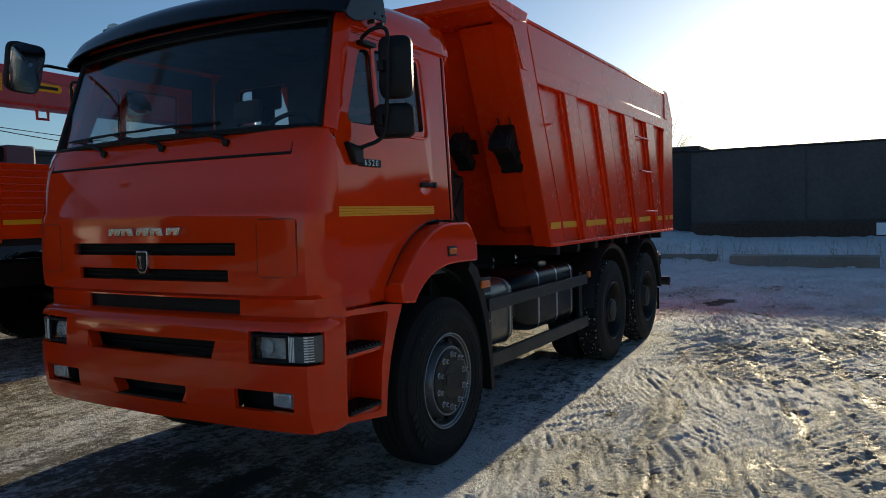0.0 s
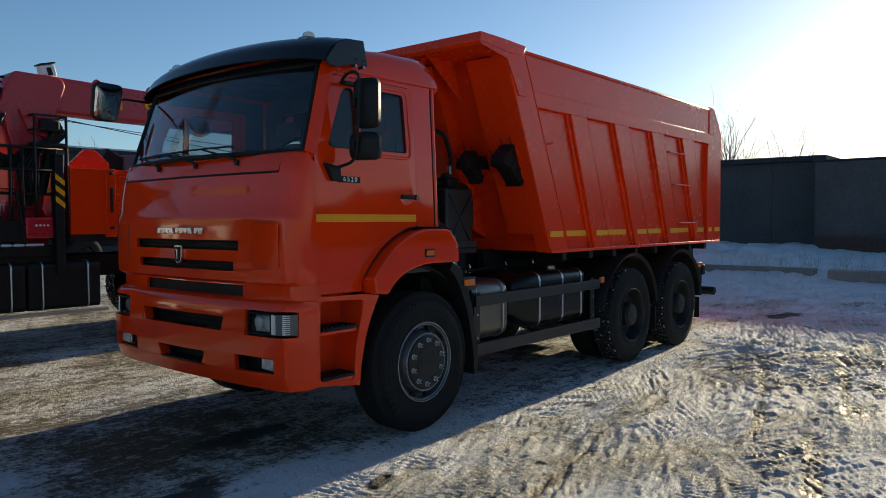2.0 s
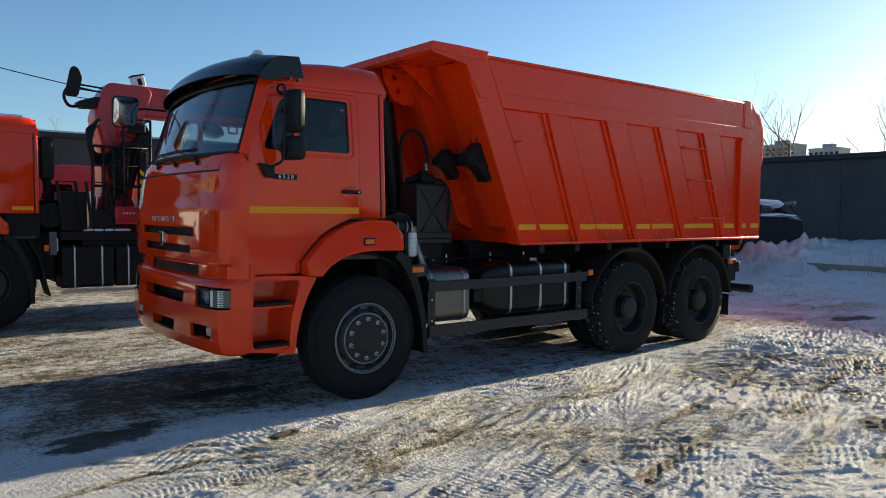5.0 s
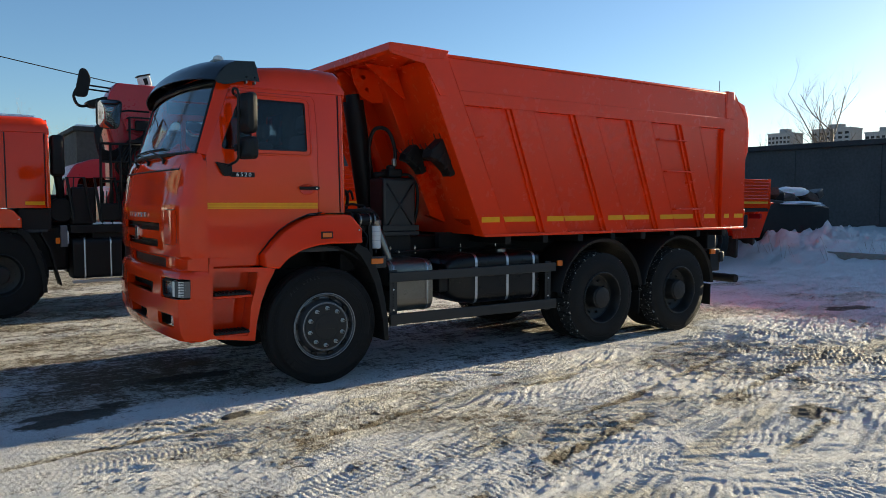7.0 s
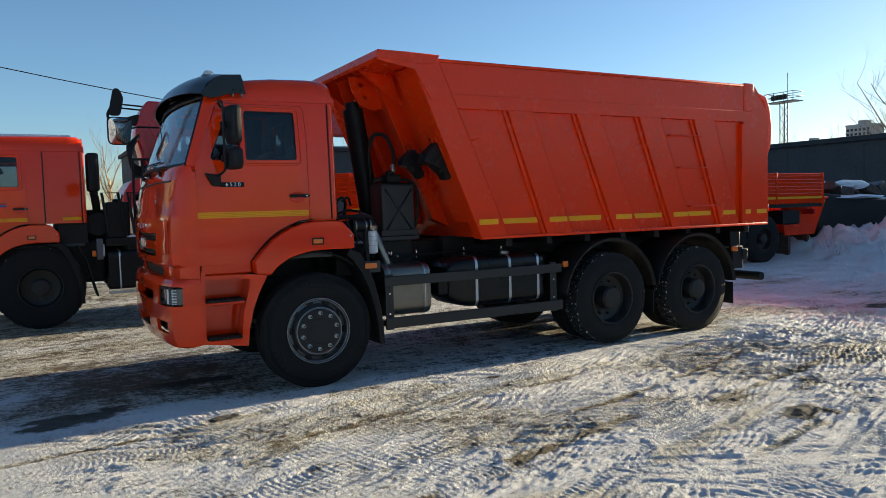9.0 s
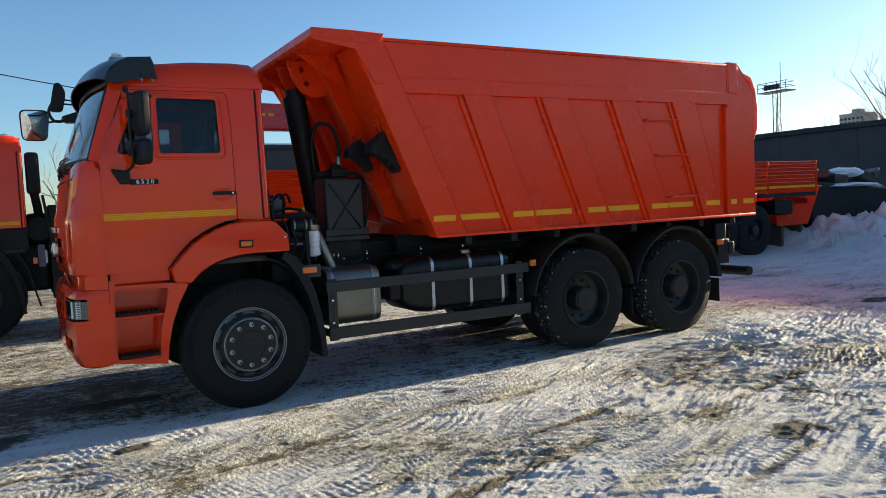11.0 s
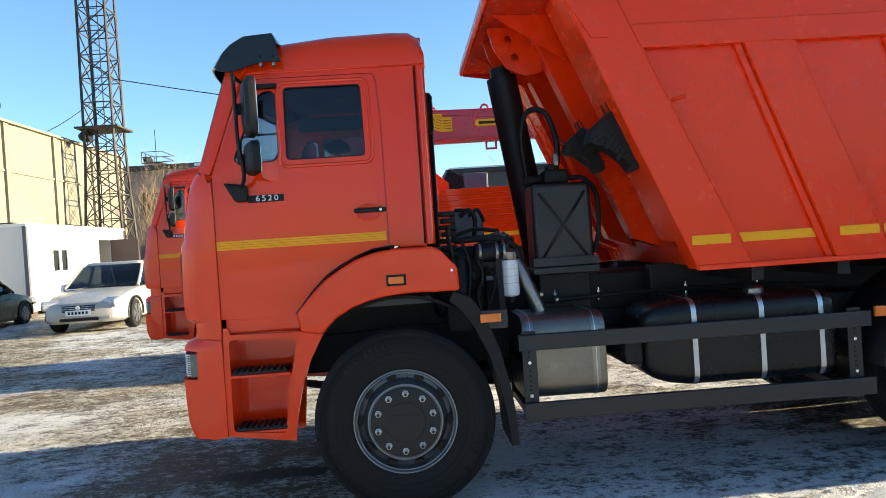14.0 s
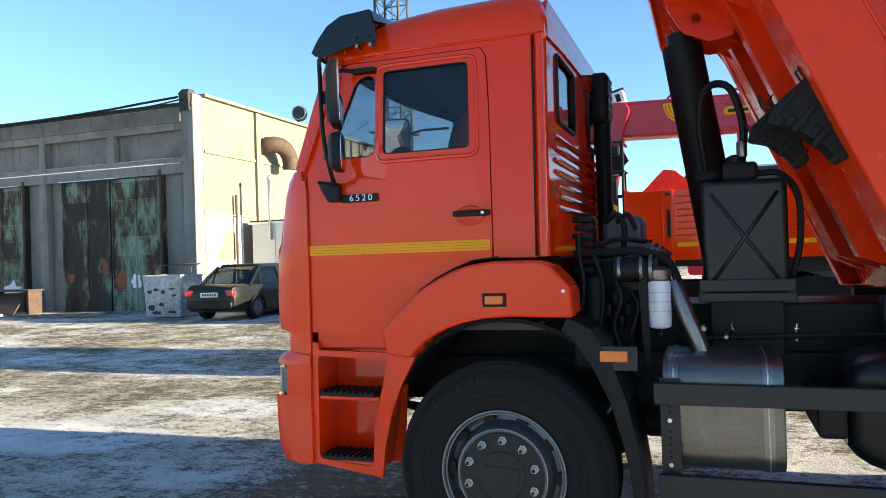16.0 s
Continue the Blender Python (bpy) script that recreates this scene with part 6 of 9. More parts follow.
part("roof_snow", box(-0.55, 0.60, 0.30, 2.05, 2.852, 2.895, 0.02), SNOW, crane, "thin snow on the cab roof")

# ---- further lorries ----
def build_flatbed(name, at, label):
    lorry = thing(name, label, "lorry", at)
    for yy in (0.0, 2.36):
        s = part("flatbed_side", box(0.0, 6.0, yy, yy + 0.04, 1.48, 2.27, 0.006), ORANGE, lorry, "orange ribbed flatbed side")
        for k in range(6):
            part("side_ridge", tube([(0.08, yy - 0.002, 1.74 + 0.09 * k), (5.92, yy - 0.002, 1.74 + 0.09 * k)], 0.014, 5), ORANGE, s)
        part("side_stripe", box(0.1, 5.9, yy - 0.006, yy - 0.002, 1.60, 1.66), TAPE, s, "", 0)
        for x in (0.02, 2.0, 4.0, 5.92):
            part("side_post", box(x, x + 0.06, yy - 0.02, yy + 0.05, 1.46, 2.29, 0.008), ORANGE, s)
    part("tailboard", box(5.96, 6.0, 0.04, 2.36, 1.48, 2.27, 0.006), ORANGE, lorry)
    part("headboard", box(0.0, 0.04, 0.04, 2.36, 1.48, 2.40, 0.006), ORANGE, lorry)
    part("flatbed_floor", box(0.0, 6.0, 0.04, 2.36, 1.38, 1.48), CHASSIS, lorry, "", 0)
    for y in (0.8, 1.5):
        part("frame_rail", box(-2.5, 6.0, y, y + 0.08, 0.95, 1.25, 0.006), CHASSIS, lorry)
    for x in (2.35, 3.60):
        for fl in (False, True):
            build_wheel(lorry, x, 2.38 if fl else 0.02, r=0.615, w=0.36, lugs=20, style="rear", flip=fl, turn=9 * x)
        part("axle", lathe([(0.09, 0.3), (0.1, 2.1)], 10, (x, 0, 0.6)), CHASSIS, lorry)
    part("rear_lamp_bar", box(4.9, 5.4, 0.3, 1.9, 0.92, 1.06, 0.03), BLACK, lorry, "black rear lamp bar")
    part("tool_box", box(4.5, 5.2, 0.15, 0.7, 0.95, 1.30, 0.02), BLACK, lorry)
    part("tail_lamp", box(5.7, 5.78, 0.1, 0.5, 1.18, 1.32, 0.01), RED_LENS, lorry)
    return lorry


build_flatbed("flatbed_lorry", (10.45, 5.9, 0.0), "orange flatbed lorry standing in the lorry row")

hopper = thing("orange_hopper", "rusty orange steel hopper standing behind the flatbed lorry", "hopper", (0, 0, 0))
part("hopper_shell", prism([(15.3, 1.36), (16.5, 1.60), (17.25, 1.62), (16.70, 0.62), (15.45, 0.62)], 6.35, 6.39, bevel=0.008), BED_ORANGE, hopper, "orange hopper side")
part("hopper_shell", prism([(15.3, 1.36), (16.5, 1.60), (17.25, 1.62), (16.70, 0.62), (15.45, 0.62)], 8.1, 8.14, bevel=0.008), BED_ORANGE, hopper)
part("hopper_back", prism([(17.25, 1.62), (16.70, 0.62), (16.66, 0.62), (17.21, 1.62)], 6.39, 8.1), BED_ORANGE, hopper, "sloping orange hopper end", 0)
part("hopper_rim", box(16.45, 17.30, 6.32, 6.41, 1.585, 1.64, 0.01), BED_ORANGE, hopper)
part("hopper_tape", box(16.55, 17.15, 6.343, 6.349, 1.50, 1.55), TAPE, hopper, "", 0)
for x in (15.7, 16.5):
    part("hopper_leg", box(x - 0.05, x + 0.05, 6.4, 8.1, -0.2, 0.64, 0.01), RUST, hopper)

# red bonnetless cab in the row behind
redcab = thing("red_lorry", "dark red lorry cab in the row behind", "lorry", (0.35, 19.5, 0.05))
prof = rounded([(0.0, 0.75), (-0.05, 1.45), (0.10, 2.30), (0.35, 2.72), (0.9, 2.92), (1.9, 2.90), (2.05, 2.5), (2.05, 1.0), (1.5, 0.95), (1.4, 0.75)], 0.12)
part("cab_shell", prism(prof, 0.0, 2.4, bevel=0.05, seg=3), RED, redcab, "dark red cab shell")
part("side_window", prism(rounded([(0.30, 1.60), (1.25, 1.60), (1.22, 2.32), (0.48, 2.30)], 0.06), -0.012, -0.002), CAR_GLASS, redcab, "dark side window", 0)
part("windscreen", moved(box(-0.008, 0.008, 0.14, 2.26, -0.42, 0.40, 0.006), pose(-0.005, 0, 1.92, 0, 11)), CAR_GLASS, redcab, "dark windscreen")
for x in (0.28, 1.28):
    part("window_post", tube([(x, -0.016, 1.60), (x + 0.05, -0.016, 2.34)], 0.018, 6), BLACK, redcab)
part("window_ledge", tube([(0.25, -0.016, 1.58), (1.3, -0.016, 1.58)], 0.018, 6), BLACK, redcab)
part("body_box", box(2.15, 8.0, 0.0, 2.4, 1.2, 2.75, 0.03), RED, redcab, "dark red box body")
part("frame_rail", box(0.2, 8.0, 0.6, 1.8, 0.75, 1.15, 0.02), CHASSIS, redcab)
for x in (0.9, 6.0):
    for fl in (False, True):
        build_wheel(redcab, x, 2.36 if fl else 0.04, r=0.54, w=0.3, style="rear", flip=fl)


# ---- cars ----
def build_car(name, label, paint, at, turn, length, width, height, nose, plate_rear, wheel_r=0.31, light=True):
    """A saloon car along +x (nose at x = length); the middle line at y = 0."""
    car = thing(name, label, "car", at, turn)
    L, W, H = length, width / 2, height
    # body: cross sections from tail to nose: x, half width, sill, belt
    secs = [(0.00, 0.72, 0.36, 0.70), (0.04, 0.84, 0.26, 0.86), (0.18, 0.90, 0.22, 0.93), (0.70, 0.97, 0.20, 0.93), (1.20, 1.0, 0.19, 0.92), (2.2, 1.0, 0.18, 0.90), (3.0, 1.0, 0.18, 0.88),
            (L - 1.15, 0.99, 0.18, 0.87), (L - 0.7, 0.96, 0.19, 0.80), (L - 0.25, 0.88, 0.21, 0.70), (L - 0.05, 0.76, 0.26, 0.62), (L, 0.62, 0.32, 0.52)]
    k = H / 1.45
    rings = []
    for x, w, lo, hi in secs:
        w, lo, hi = w * W, lo, hi * k
        half = [(w * 0.86, lo), (w * 0.985, lo + 0.06), (w, lo + (hi - lo) * 0.45), (w * 0.985, lo + (hi - lo) * 0.72), (w * 0.93, hi - 0.02), (w * 0.84, hi), (w * 0.4, hi + 0.018)]
        rings.append([(x, y, z) for y, z in half] + [(x, -y, z) for y, z in half[::-1]])
    body = part("body", loft(rings), paint, car, "", 40)
    # glass house: belt to roof
    r0, r1 = 0.62, L - 1.22
    def house(inset, top):
        b0, b1, t0, t1 = r0 + inset, r1 - inset, r0 + 0.62 + inset * 0.5, r1 - 0.78 - inset * 0.5
        zb = 0.90 * k
        rings = []
        for f, z in ((0.0, zb), (0.5, zb + (top - zb) * 0.5), (0.88, zb + (top - zb) * 0.9), (1.0, top)):
            x0, x1 = b0 + (t0 - b0) * f, b1 + (t1 - b1) * f
            w = W * (0.90 - 0.17 * f) - inset * 0.3
            if f == 1.0:
                x0, x1, w = x0 + 0.10, x1 - 0.08, w - 0.08
            rings.append(rounded([(x0, -w), (x1, -w), (x1, w), (x0, w)], 0.12, 3))
            rings[-1] = [(p, q, z) for p, q in rings[-1]]
        return loft(rings)
    gl = part("glass_house", house(0.0, H - 0.035), CAR_GLASS, car, "dark car windows", 40)
    t0, t1, w = r0 + 0.60, r1 - 0.76, W * 0.73
    roof = rounded([(t0, -w), (t1, -w), (t1, w), (t0, w)], 0.14, 4)
    cx = (t0 + t1) / 2
    part("roof", loft([[(cx + (p - cx) * s, q * s, z) for p, q in roof] for s, z in ((1.03, H - 0.10), (1.0, H - 0.05), (0.94, H - 0.012), (0.8, H))]), paint, car, "", 40)
    zb = 0.90 * k
    for s in (-1, 1):
        yb, yt = s * W * 0.895, s * W * 0.745
        for xb, xt, r in ((r0 + 0.02, r0 + 0.62, 0.045), (r1 - 0.02, r1 - 0.76, 0.035), (2.16 * L / 4.6, 2.10 * L / 4.6, 0.035), (1.12, 1.22, 0.02)):
            part("pillar", tube([(xb, yb, zb - 0.01), ((xb + xt) / 2, (yb + yt) / 2 + s * 0.012, (zb + H - 0.08) / 2), (xt, yt, H - 0.075)], r, 6), paint, car)
        part("door_mirror", box(r1 - 0.55, r1 - 0.42, min(s * W * 0.9, s * W * 1.12), max(s * W * 0.9, s * W * 1.12), zb - 0.01, zb + 0.11, 0.03, 2), paint, car)
        for x in (1.75 * L / 4.6, 2.85 * L / 4.6):
            part("door_handle", box(x - 0.09, x + 0.09, min(s * (W + 0.003), s * (W - 0.02)), max(s * (W + 0.003), s * (W - 0.02)), 0.72 * k, 0.745 * k, 0.006), BLACK if not light else CHROME, car)
            part("door_gap", tube([(x + 0.18, s * (W * 0.998), 0.25), (x + 0.18, s * W * 0.985, 0.66 * k), (x + 0.16, s * W * 0.93, 0.88 * k)], 0.005, 4), BLACK, car)
        part("sill", box(0.95, L - 1.25, min(s * W * 0.8, s * W * 0.965), max(s * W * 0.8, s * W * 0.965), 0.17, 0.25, 0.02), BLACK, car)
        for x in (0.86, L - 0.86):
            y = s * (W - 0.19)
            wheel = part("wheel", lathe([(0.001, -0.01), (wheel_r * 0.2, -0.012), (wheel_r * 0.62, 0.0), (wheel_r * 0.66, 0.02)], 20), RIM, car, "alloy wheel" if light else "steel wheel")
            wheel.matrix_basis = pose(x, s * W * 0.985, wheel_r, 0, 0, 0 if s < 0 else 180)
            part("tyre", lathe([(wheel_r * 0.64, 0.02), (wheel_r * 0.70, 0.0), (wheel_r * 0.93, 0.004), (wheel_r, 0.04), (wheel_r, 0.17), (wheel_r * 0.9, 0.2), (wheel_r * 0.62, 0.2)], 28), RUBBER, wheel, "black car tyre")
            for q in range(5):
                part("spoke", moved(box(wheel_r * 0.12, wheel_r * 0.62, -0.022, -0.006, -0.028, 0.028, 0.006), Matrix.Rotation(q * math.tau / 5, 4, 'Y')), RIM, wheel)
            arch = [(x + (wheel_r + 0.035) * math.cos(a), s * W * 0.992, wheel_r + (wheel_r + 0.035) * math.sin(a)) for a in np.linspace(-0.15, math.pi + 0.15, 14)]
            part("wheel_arch", tube(arch, 0.03, 6), BLACK, car)
    # nose and tail fittings
    for s in (-1, 1):
        part("headlamp", moved(box(-0.12, 0.11, -0.20, 0.20, -0.085, 0.085, 0.04, 3), pose(L - 0.17, s * W * 0.68, 0.61 * k, 0, 20, -s * 26)), LENS, car, "clear headlamp")
        part("tail_lamp", moved(box(-0.05, 0.06, -0.17, 0.17, -0.075, 0.075, 0.02, 2), pose(0.045, s * W * 0.66, 0.72 * k, 0, 0, s * 14)), RED_LENS, car, "red tail lamp")
        part("fog_lamp", box(L - 0.06, L - 0.02, s * W * 0.62 - 0.07, s * W * 0.62 + 0.07, 0.30, 0.36, 0.01), LENS, car)
    part("grille", box(L - 0.045, L + 0.006, -0.34, 0.34, 0.46, 0.60, 0.015), BLACK, car, "dark grille")
    for z in (0.49, 0.53, 0.57):
        part("grille_bar", box(L - 0.002, L + 0.012, -0.33, 0.33, z - 0.006, z + 0.006, 0.003), CHROME, car)
    part("grille_badge", lathe([(0.0, L + 0.02), (0.05, L + 0.018), (0.055, L)], 16, (0, 0, 0.545), 'x'), CHROME, car)
    part("lower_grille", box(L - 0.03, L + 0.0, -0.40, 0.40, 0.27, 0.35, 0.01), BLACK, car)
    part("front_plate", box(L + 0.004, L + 0.016, -0.26, 0.26, 0.385, 0.50, 0.004), WHITE, car, "white number plate")
    part("rear_plate", box(-0.012, 0.008, -0.26, 0.26, 0.60, 0.715, 0.004), WHITE, car, "white number plate")
    for x, z in ((L + 0.0165, 0.4425), (-0.0125, 0.657)):
        for q in range(6):
            part("plate_bar", box(x - 0.002, x + 0.002, -0.21 + 0.072 * q, -0.165 + 0.072 * q, z - 0.028, z + 0.028), BLACK, car, "", 0)
    part("rear_bumper", box(-0.05, 0.10, -W * 0.80, W * 0.80, 0.30, 0.50, 0.04, 3), paint, car)
    part("boot_seam", tube([(0.02, -W * 0.5, 0.80 * k), (0.02, W * 0.5, 0.80 * k)], 0.006, 4), BLACK, car)
    part("wiper", tube([(r1 - 0.10, -0.5, zb + 0.03), (r1 - 0.20, 0.05, zb + 0.09)], 0.008, 4), BLACK, car)
    return car


DARK_PAINT = material("dark_green_grey_car_paint", (0.010, 0.0125, 0.012), 0.22, metal=0.0, coat=0.0, var=0.3, var_scale=2, dark=(0.015, 0.016, 0.015), spec=0.22)
PALE_PAINT = material("pearl_white_car_paint", (0.40, 0.385, 0.345), 0.25, metal=0.0, coat=0.3, var=0.2, var_scale=3)
build_car("dark_saloon", "dark green-grey saloon car seen from behind, dusty", DARK_PAINT, (-10.62, 11.75, 0.15), 90, 4.35, 1.66, 1.40, "x", True, 0.29, False)
build_car("pale_saloon", "pearl white saloon car parked facing the lorries", PALE_PAINT, (-6.80, 16.15, 0.15), -90, 4.75, 1.80, 1.47, "x", True, 0.32, True)

# ---- ground ----
def lattice(x, y, seed):
    """Smooth random field with a cell of one unit."""
    rng = np.random.RandomState(seed)
    table = rng.rand(256, 256)
    xi, yi = np.floor(x).astype(int), np.floor(y).astype(int)
    u, v = x - xi, y - yi
    u, v = u * u * (3 - 2 * u), v * v * (3 - 2 * v)
    g = lambda a, b: table[a % 256, b % 256]
    return (g(xi, yi) * (1 - u) + g(xi + 1, yi) * u) * (1 - v) + (g(xi, yi + 1) * (1 - u) + g(xi + 1, yi + 1) * u) * v


def fbm(x, y, seed, octaves=4):
    out, amp, tot = 0, 1.0, 0
    for k in range(octaves):
        out, tot = out + amp * lattice(x * 2 ** k, y * 2 ** k, seed + k), tot + amp
        amp *= 0.5
    return out / tot


def smooth(a, b, t):
    t = np.clip((t - a) / (b - a), 0, 1)
    return t * t * (3 - 2 * t)


# wheel tracks: a point, a heading, half width, tread pitch, depth, half length
TRACKS = ((1.0, -0.95, 3, 0.15, 0.062, 1.0, 5.0), (4.0, -0.75, -2, 0.16, 0.058, 0.9, 4.0), (1.5, -1.75, 7, 0.15, 0.060, 1.0, 4.5), (3.5, -2.05, 10, 0.17, 0.066, 1.0, 5.0), (0.0, -3.1, 12, 0.16, 0.062, 0.9, 5.0),
          (4.5, -1.35, 8, 0.17, 0.064, 1.0, 4.0), (6.5, -1.9, 14, 0.17, 0.066, 1.0, 4.0), (5.0, -3.0, 16, 0.18, 0.07, 1.0, 4.5), (2.4, -1.2, 58, 0.13, 0.075, 1.1, 1.1), (3.0, -1.5, 66, 0.13, 0.075, 1.1, 1.2),
          (6.6, -1.3, 78, 0.17, 0.07, 1.0, 1.8), (7.4, -1.7, 82, 0.17, 0.07, 1.0, 2.0), (1.2, -1.6, 40, 0.14, 0.07, 0.9, 1.2), (-1.5, -2.2, 20, 0.16, 0.066, 0.8, 4.0),
          (3.5, -4.0, 12, 0.17, 0.066, 1.0, 6.0), (0.5, -4.3, 5, 0.17, 0.066, 0.9, 5.0), (-2.5, 3.3, 8, 0.17, 0.09, 0.6, 5.0), (-3.0, 4.3, -5, 0.17, 0.09, 0.6, 5.0), (-5.5, 1.0, 15, 0.17, 0.12, 0.7, 6.0), (-6.0, 5.5, 4, 0.2, 0.14, 0.8, 7.0), (-7.0, 7.6, -3, 0.2, 0.14, 0.8, 7.0))
# patches of bare dark soil: place, two half sizes, heading
SPOTS = ((2.75, -2.98, 0.26, 0.14, 15), (2.72, -2.42, 0.14, 0.05, 5), (-2.0, 0.15, 0.50, 0.22, 10), (-1.0, 0.95, 0.5, 0.16, 5), (-0.97, -0.5, 0.18, 0.07, 20), (1.53, -0.59, 0.10, 0.05, 10), (8.9, -0.2, 0.55, 0.2, -10),
         (7.6, -0.9, 0.16, 0.06, 30), (2.95, -3.1, 0.12, 0.07, 50))
# long streaks of brown sand: place, two half sizes, heading
STREAKS = ((1.2, -1.0, 2.2, 0.16, 9), (4.2, -0.95, 1.6, 0.12, 9), (0.2, -0.75, 0.9, 0.18, 12), (0.4, -2.1, 0.8, 0.25, 25), (2.0, -2.9, 1.6, 0.14, 14), (-1.2, -0.8, 0.7, 0.15, 15), (-2.8, 2.6, 1.4, 0.35, 8),
           (5.5, -2.0, 2.0, 0.16, 12), (0.0, -3.4, 0.9, 0.3, 10), (-0.8, -1.5, 0.5, 0.2, 30))

# narrow muddy ruts: place, half length, half width, heading
RUTS = ((1.6, -1.02, 3.2, 0.055, 9), (4.6, -0.98, 2.2, 0.045, 6), (2.2, -1.75, 2.6, 0.050, 14), (4.2, -2.0, 2.4, 0.060, 12), (0.2, -2.7, 2.4, 0.060, 16), (3.4, -3.1, 2.2, 0.050, 10), (6.2, -1.5, 2.0, 0.055, 16), (-1.6, -0.7, 1.4, 0.06, 12), (5.6, -2.8, 2.0, 0.05, 20))


def ground_fields(x, y):
    far = np.hypot(x - 2, y + 1)
    near = 1 - smooth(16, 34, far)
    close = smooth(-3.0, -1.8, x) * smooth(9.0, 7.6, x) * smooth(-5.2, -4.2, y)      # where the sheet is fine enough for small relief
    z = 0.035 * (fbm(x * 0.35, y * 0.35, 3) - 0.5) + 0.02 * (fbm(x * 1.3, y * 1.3, 9) - 0.5)
    lit = smooth(0.1, -0.5, y)                                  # loose snow in the sun beside the lorry; ice and painted shade past it
    rough = np.clip(0.55 + 0.45 * lit + smooth(3.5, 6, x) * 0.5, 0, 1.4)
    lumps = np.clip(fbm(x * 2.4 + 0.9 * y, y * 4.6 - 0.5 * x, 21, 4) - 0.52, 0, 1)
    heap = smooth(0.50, 0.66, fbm(x * 0.9, y * 0.9, 41, 2))
    chunks = np.clip(fbm(x * 5.0 + y, y * 8.0, 33, 3) - 0.55, 0, 1) * heap
    clods = np.clip(fbm(x * 4.6 + 0.8 * y, y * 6.4, 35, 4) - 0.60, 0, 1) * 4 * smooth(2.5, 5.0, x) * (0.3 + 0.7 * heap)
    fine = fbm(x * 13 + 4 * y, y * 19, 51, 3) - 0.5
    # drawn-out scuffs left by turning wheels, in two headings that take turns
    scuff = grain = 0
    turn_ = smooth(0.44, 0.56, fbm(x * 0.7 + 2, y * 0.9, 65, 3))
    for head, share, seed in ((-24, 1 - turn_, 63), (17, turn_, 67)):
        c, s = math.cos(radians(head)), math.sin(radians(head))
        u, v = x * c + y * s, -x * s + y * c + 0.10 * fbm(x * 1.6, y * 1.6, seed + 1, 2)
        scuff = scuff + share * (fbm(u * 2.0, v * 20.0, seed, 3) - 0.5)
        grain = grain + share * (fbm(u * 7.0, v * 32.0, seed + 5, 2) - 0.5)
    heaps = smooth(0.47, 0.60, fbm(x * 0.85 + 4, y * 1.2, 151, 3))
    crumbs = smooth(0.50, 0.68, fbm(x * 9.0 + 4.0 * y, y * 15.0 - 3.0 * x, 153, 4)) * (0.12 + 0.88 * heaps) * (0.4 + 1.2 * fbm(x * 24, y * 30, 157, 2))
    ripple = np.clip(1.4 * np.sin((x + 0.5 * y + 0.35 * fbm(x * 1.1, y * 1.6, 55, 3)) * math.tau / 0.055), -1, 1) * smooth(0.46, 0.54, fbm(x * 1.3 + 11, y * 2.6, 57, 4))
    comb = np.clip(1.4 * np.sin((0.55 * x - y + 0.30 * fbm(x * 0.9, y * 1.3, 58, 3)) * math.tau / 0.062), -1, 1) * smooth(0.50, 0.57, fbm(x * 1.6 + 5, y * 2.2, 59, 4))
    ripple = ripple * (1 - smooth(0.50, 0.57, fbm(x * 1.6 + 5, y * 2.2, 59, 4))) + comb
    snow = smooth(0.40, 0.62, fbm(x * 0.55 + 3, y * 0.8, 61, 4)) * (0.35 + 0.65 * lit)
    tread = np.zeros_like(x)
    press = np.zeros_like(x)
    torn = smooth(0.38, 0.52, fbm(x * 1.7, y * 2.3, 77, 4))
    for px, py, head, half, pitch, depth, reach in TRACKS:
        c, s = math.cos(radians(head)), math.sin(radians(head))
        u, v = (x - px) * c + (y - py) * s, -(x - px) * s + (y - py) * c
        v = v + 0.06 * np.sin(u * 0.5 + px)
        there = torn * smooth(half, half - 0.03, np.abs(v)) * smooth(0.44, 0.60, fbm(u * 1.1 + px, v * 3.0 + py, 71, 3)) * smooth(reach, reach * 0.6, np.abs(u))
        bars = np.clip(1.5 * np.sin((u + 0.3 * np.abs(v)) * math.tau / (0.68 * pitch)), -1, 1)
        bars = np.where(np.abs(np.abs(v) - half * 0.45) < 0.012, -0.6, bars)
        tread = tread * (1 - there) + there * bars * depth
        press = np.maximum(press, there)
    z += near * rough * ((0.016 + 0.014 * smooth(2.0, 4.0, x)) * lumps + (0.010 + 0.085 * smooth(2.2, 4.2, x)) * chunks + 0.030 * clods + close * (0.003 * fine + 0.014 * grain + 0.007 * crumbs * (0.35 + 0.65 * lit) + 0.030 * scuff * (1 - 0.5 * press) * (0.4 + 0.6 * lit) + 0.0022 * ripple * (1 - press) * (0.35 + 0.65 * lit))) * (1 - 0.6 * press)
    z += near * close * (0.0026 * tread - 0.005 * press)
    # wheels stand on pressed flat ice
    for wx in (0.0, 3.59, 5.0):
        d = np.hypot((x - wx) / 0.9, np.minimum(np.abs(y - 0.15), np.abs(y - 2.2)) / 0.4)
        z *= smooth(0.35, 1.0, d)
    z = z - 0.006
    # snow banks before the long sheds, the rise to the hall
    edge = 15.6 + 1.6 * (fbm(y * 0.25, y * 0.1, 81, 3) - 0.5) - 0.12 * np.clip(y, -5, 12)
    height = 0.16 + 0.46 * smooth(2.5, 6.0, y) + 0.25 * (fbm(x * 0.6, y * 0.6, 91, 3) - 0.5)
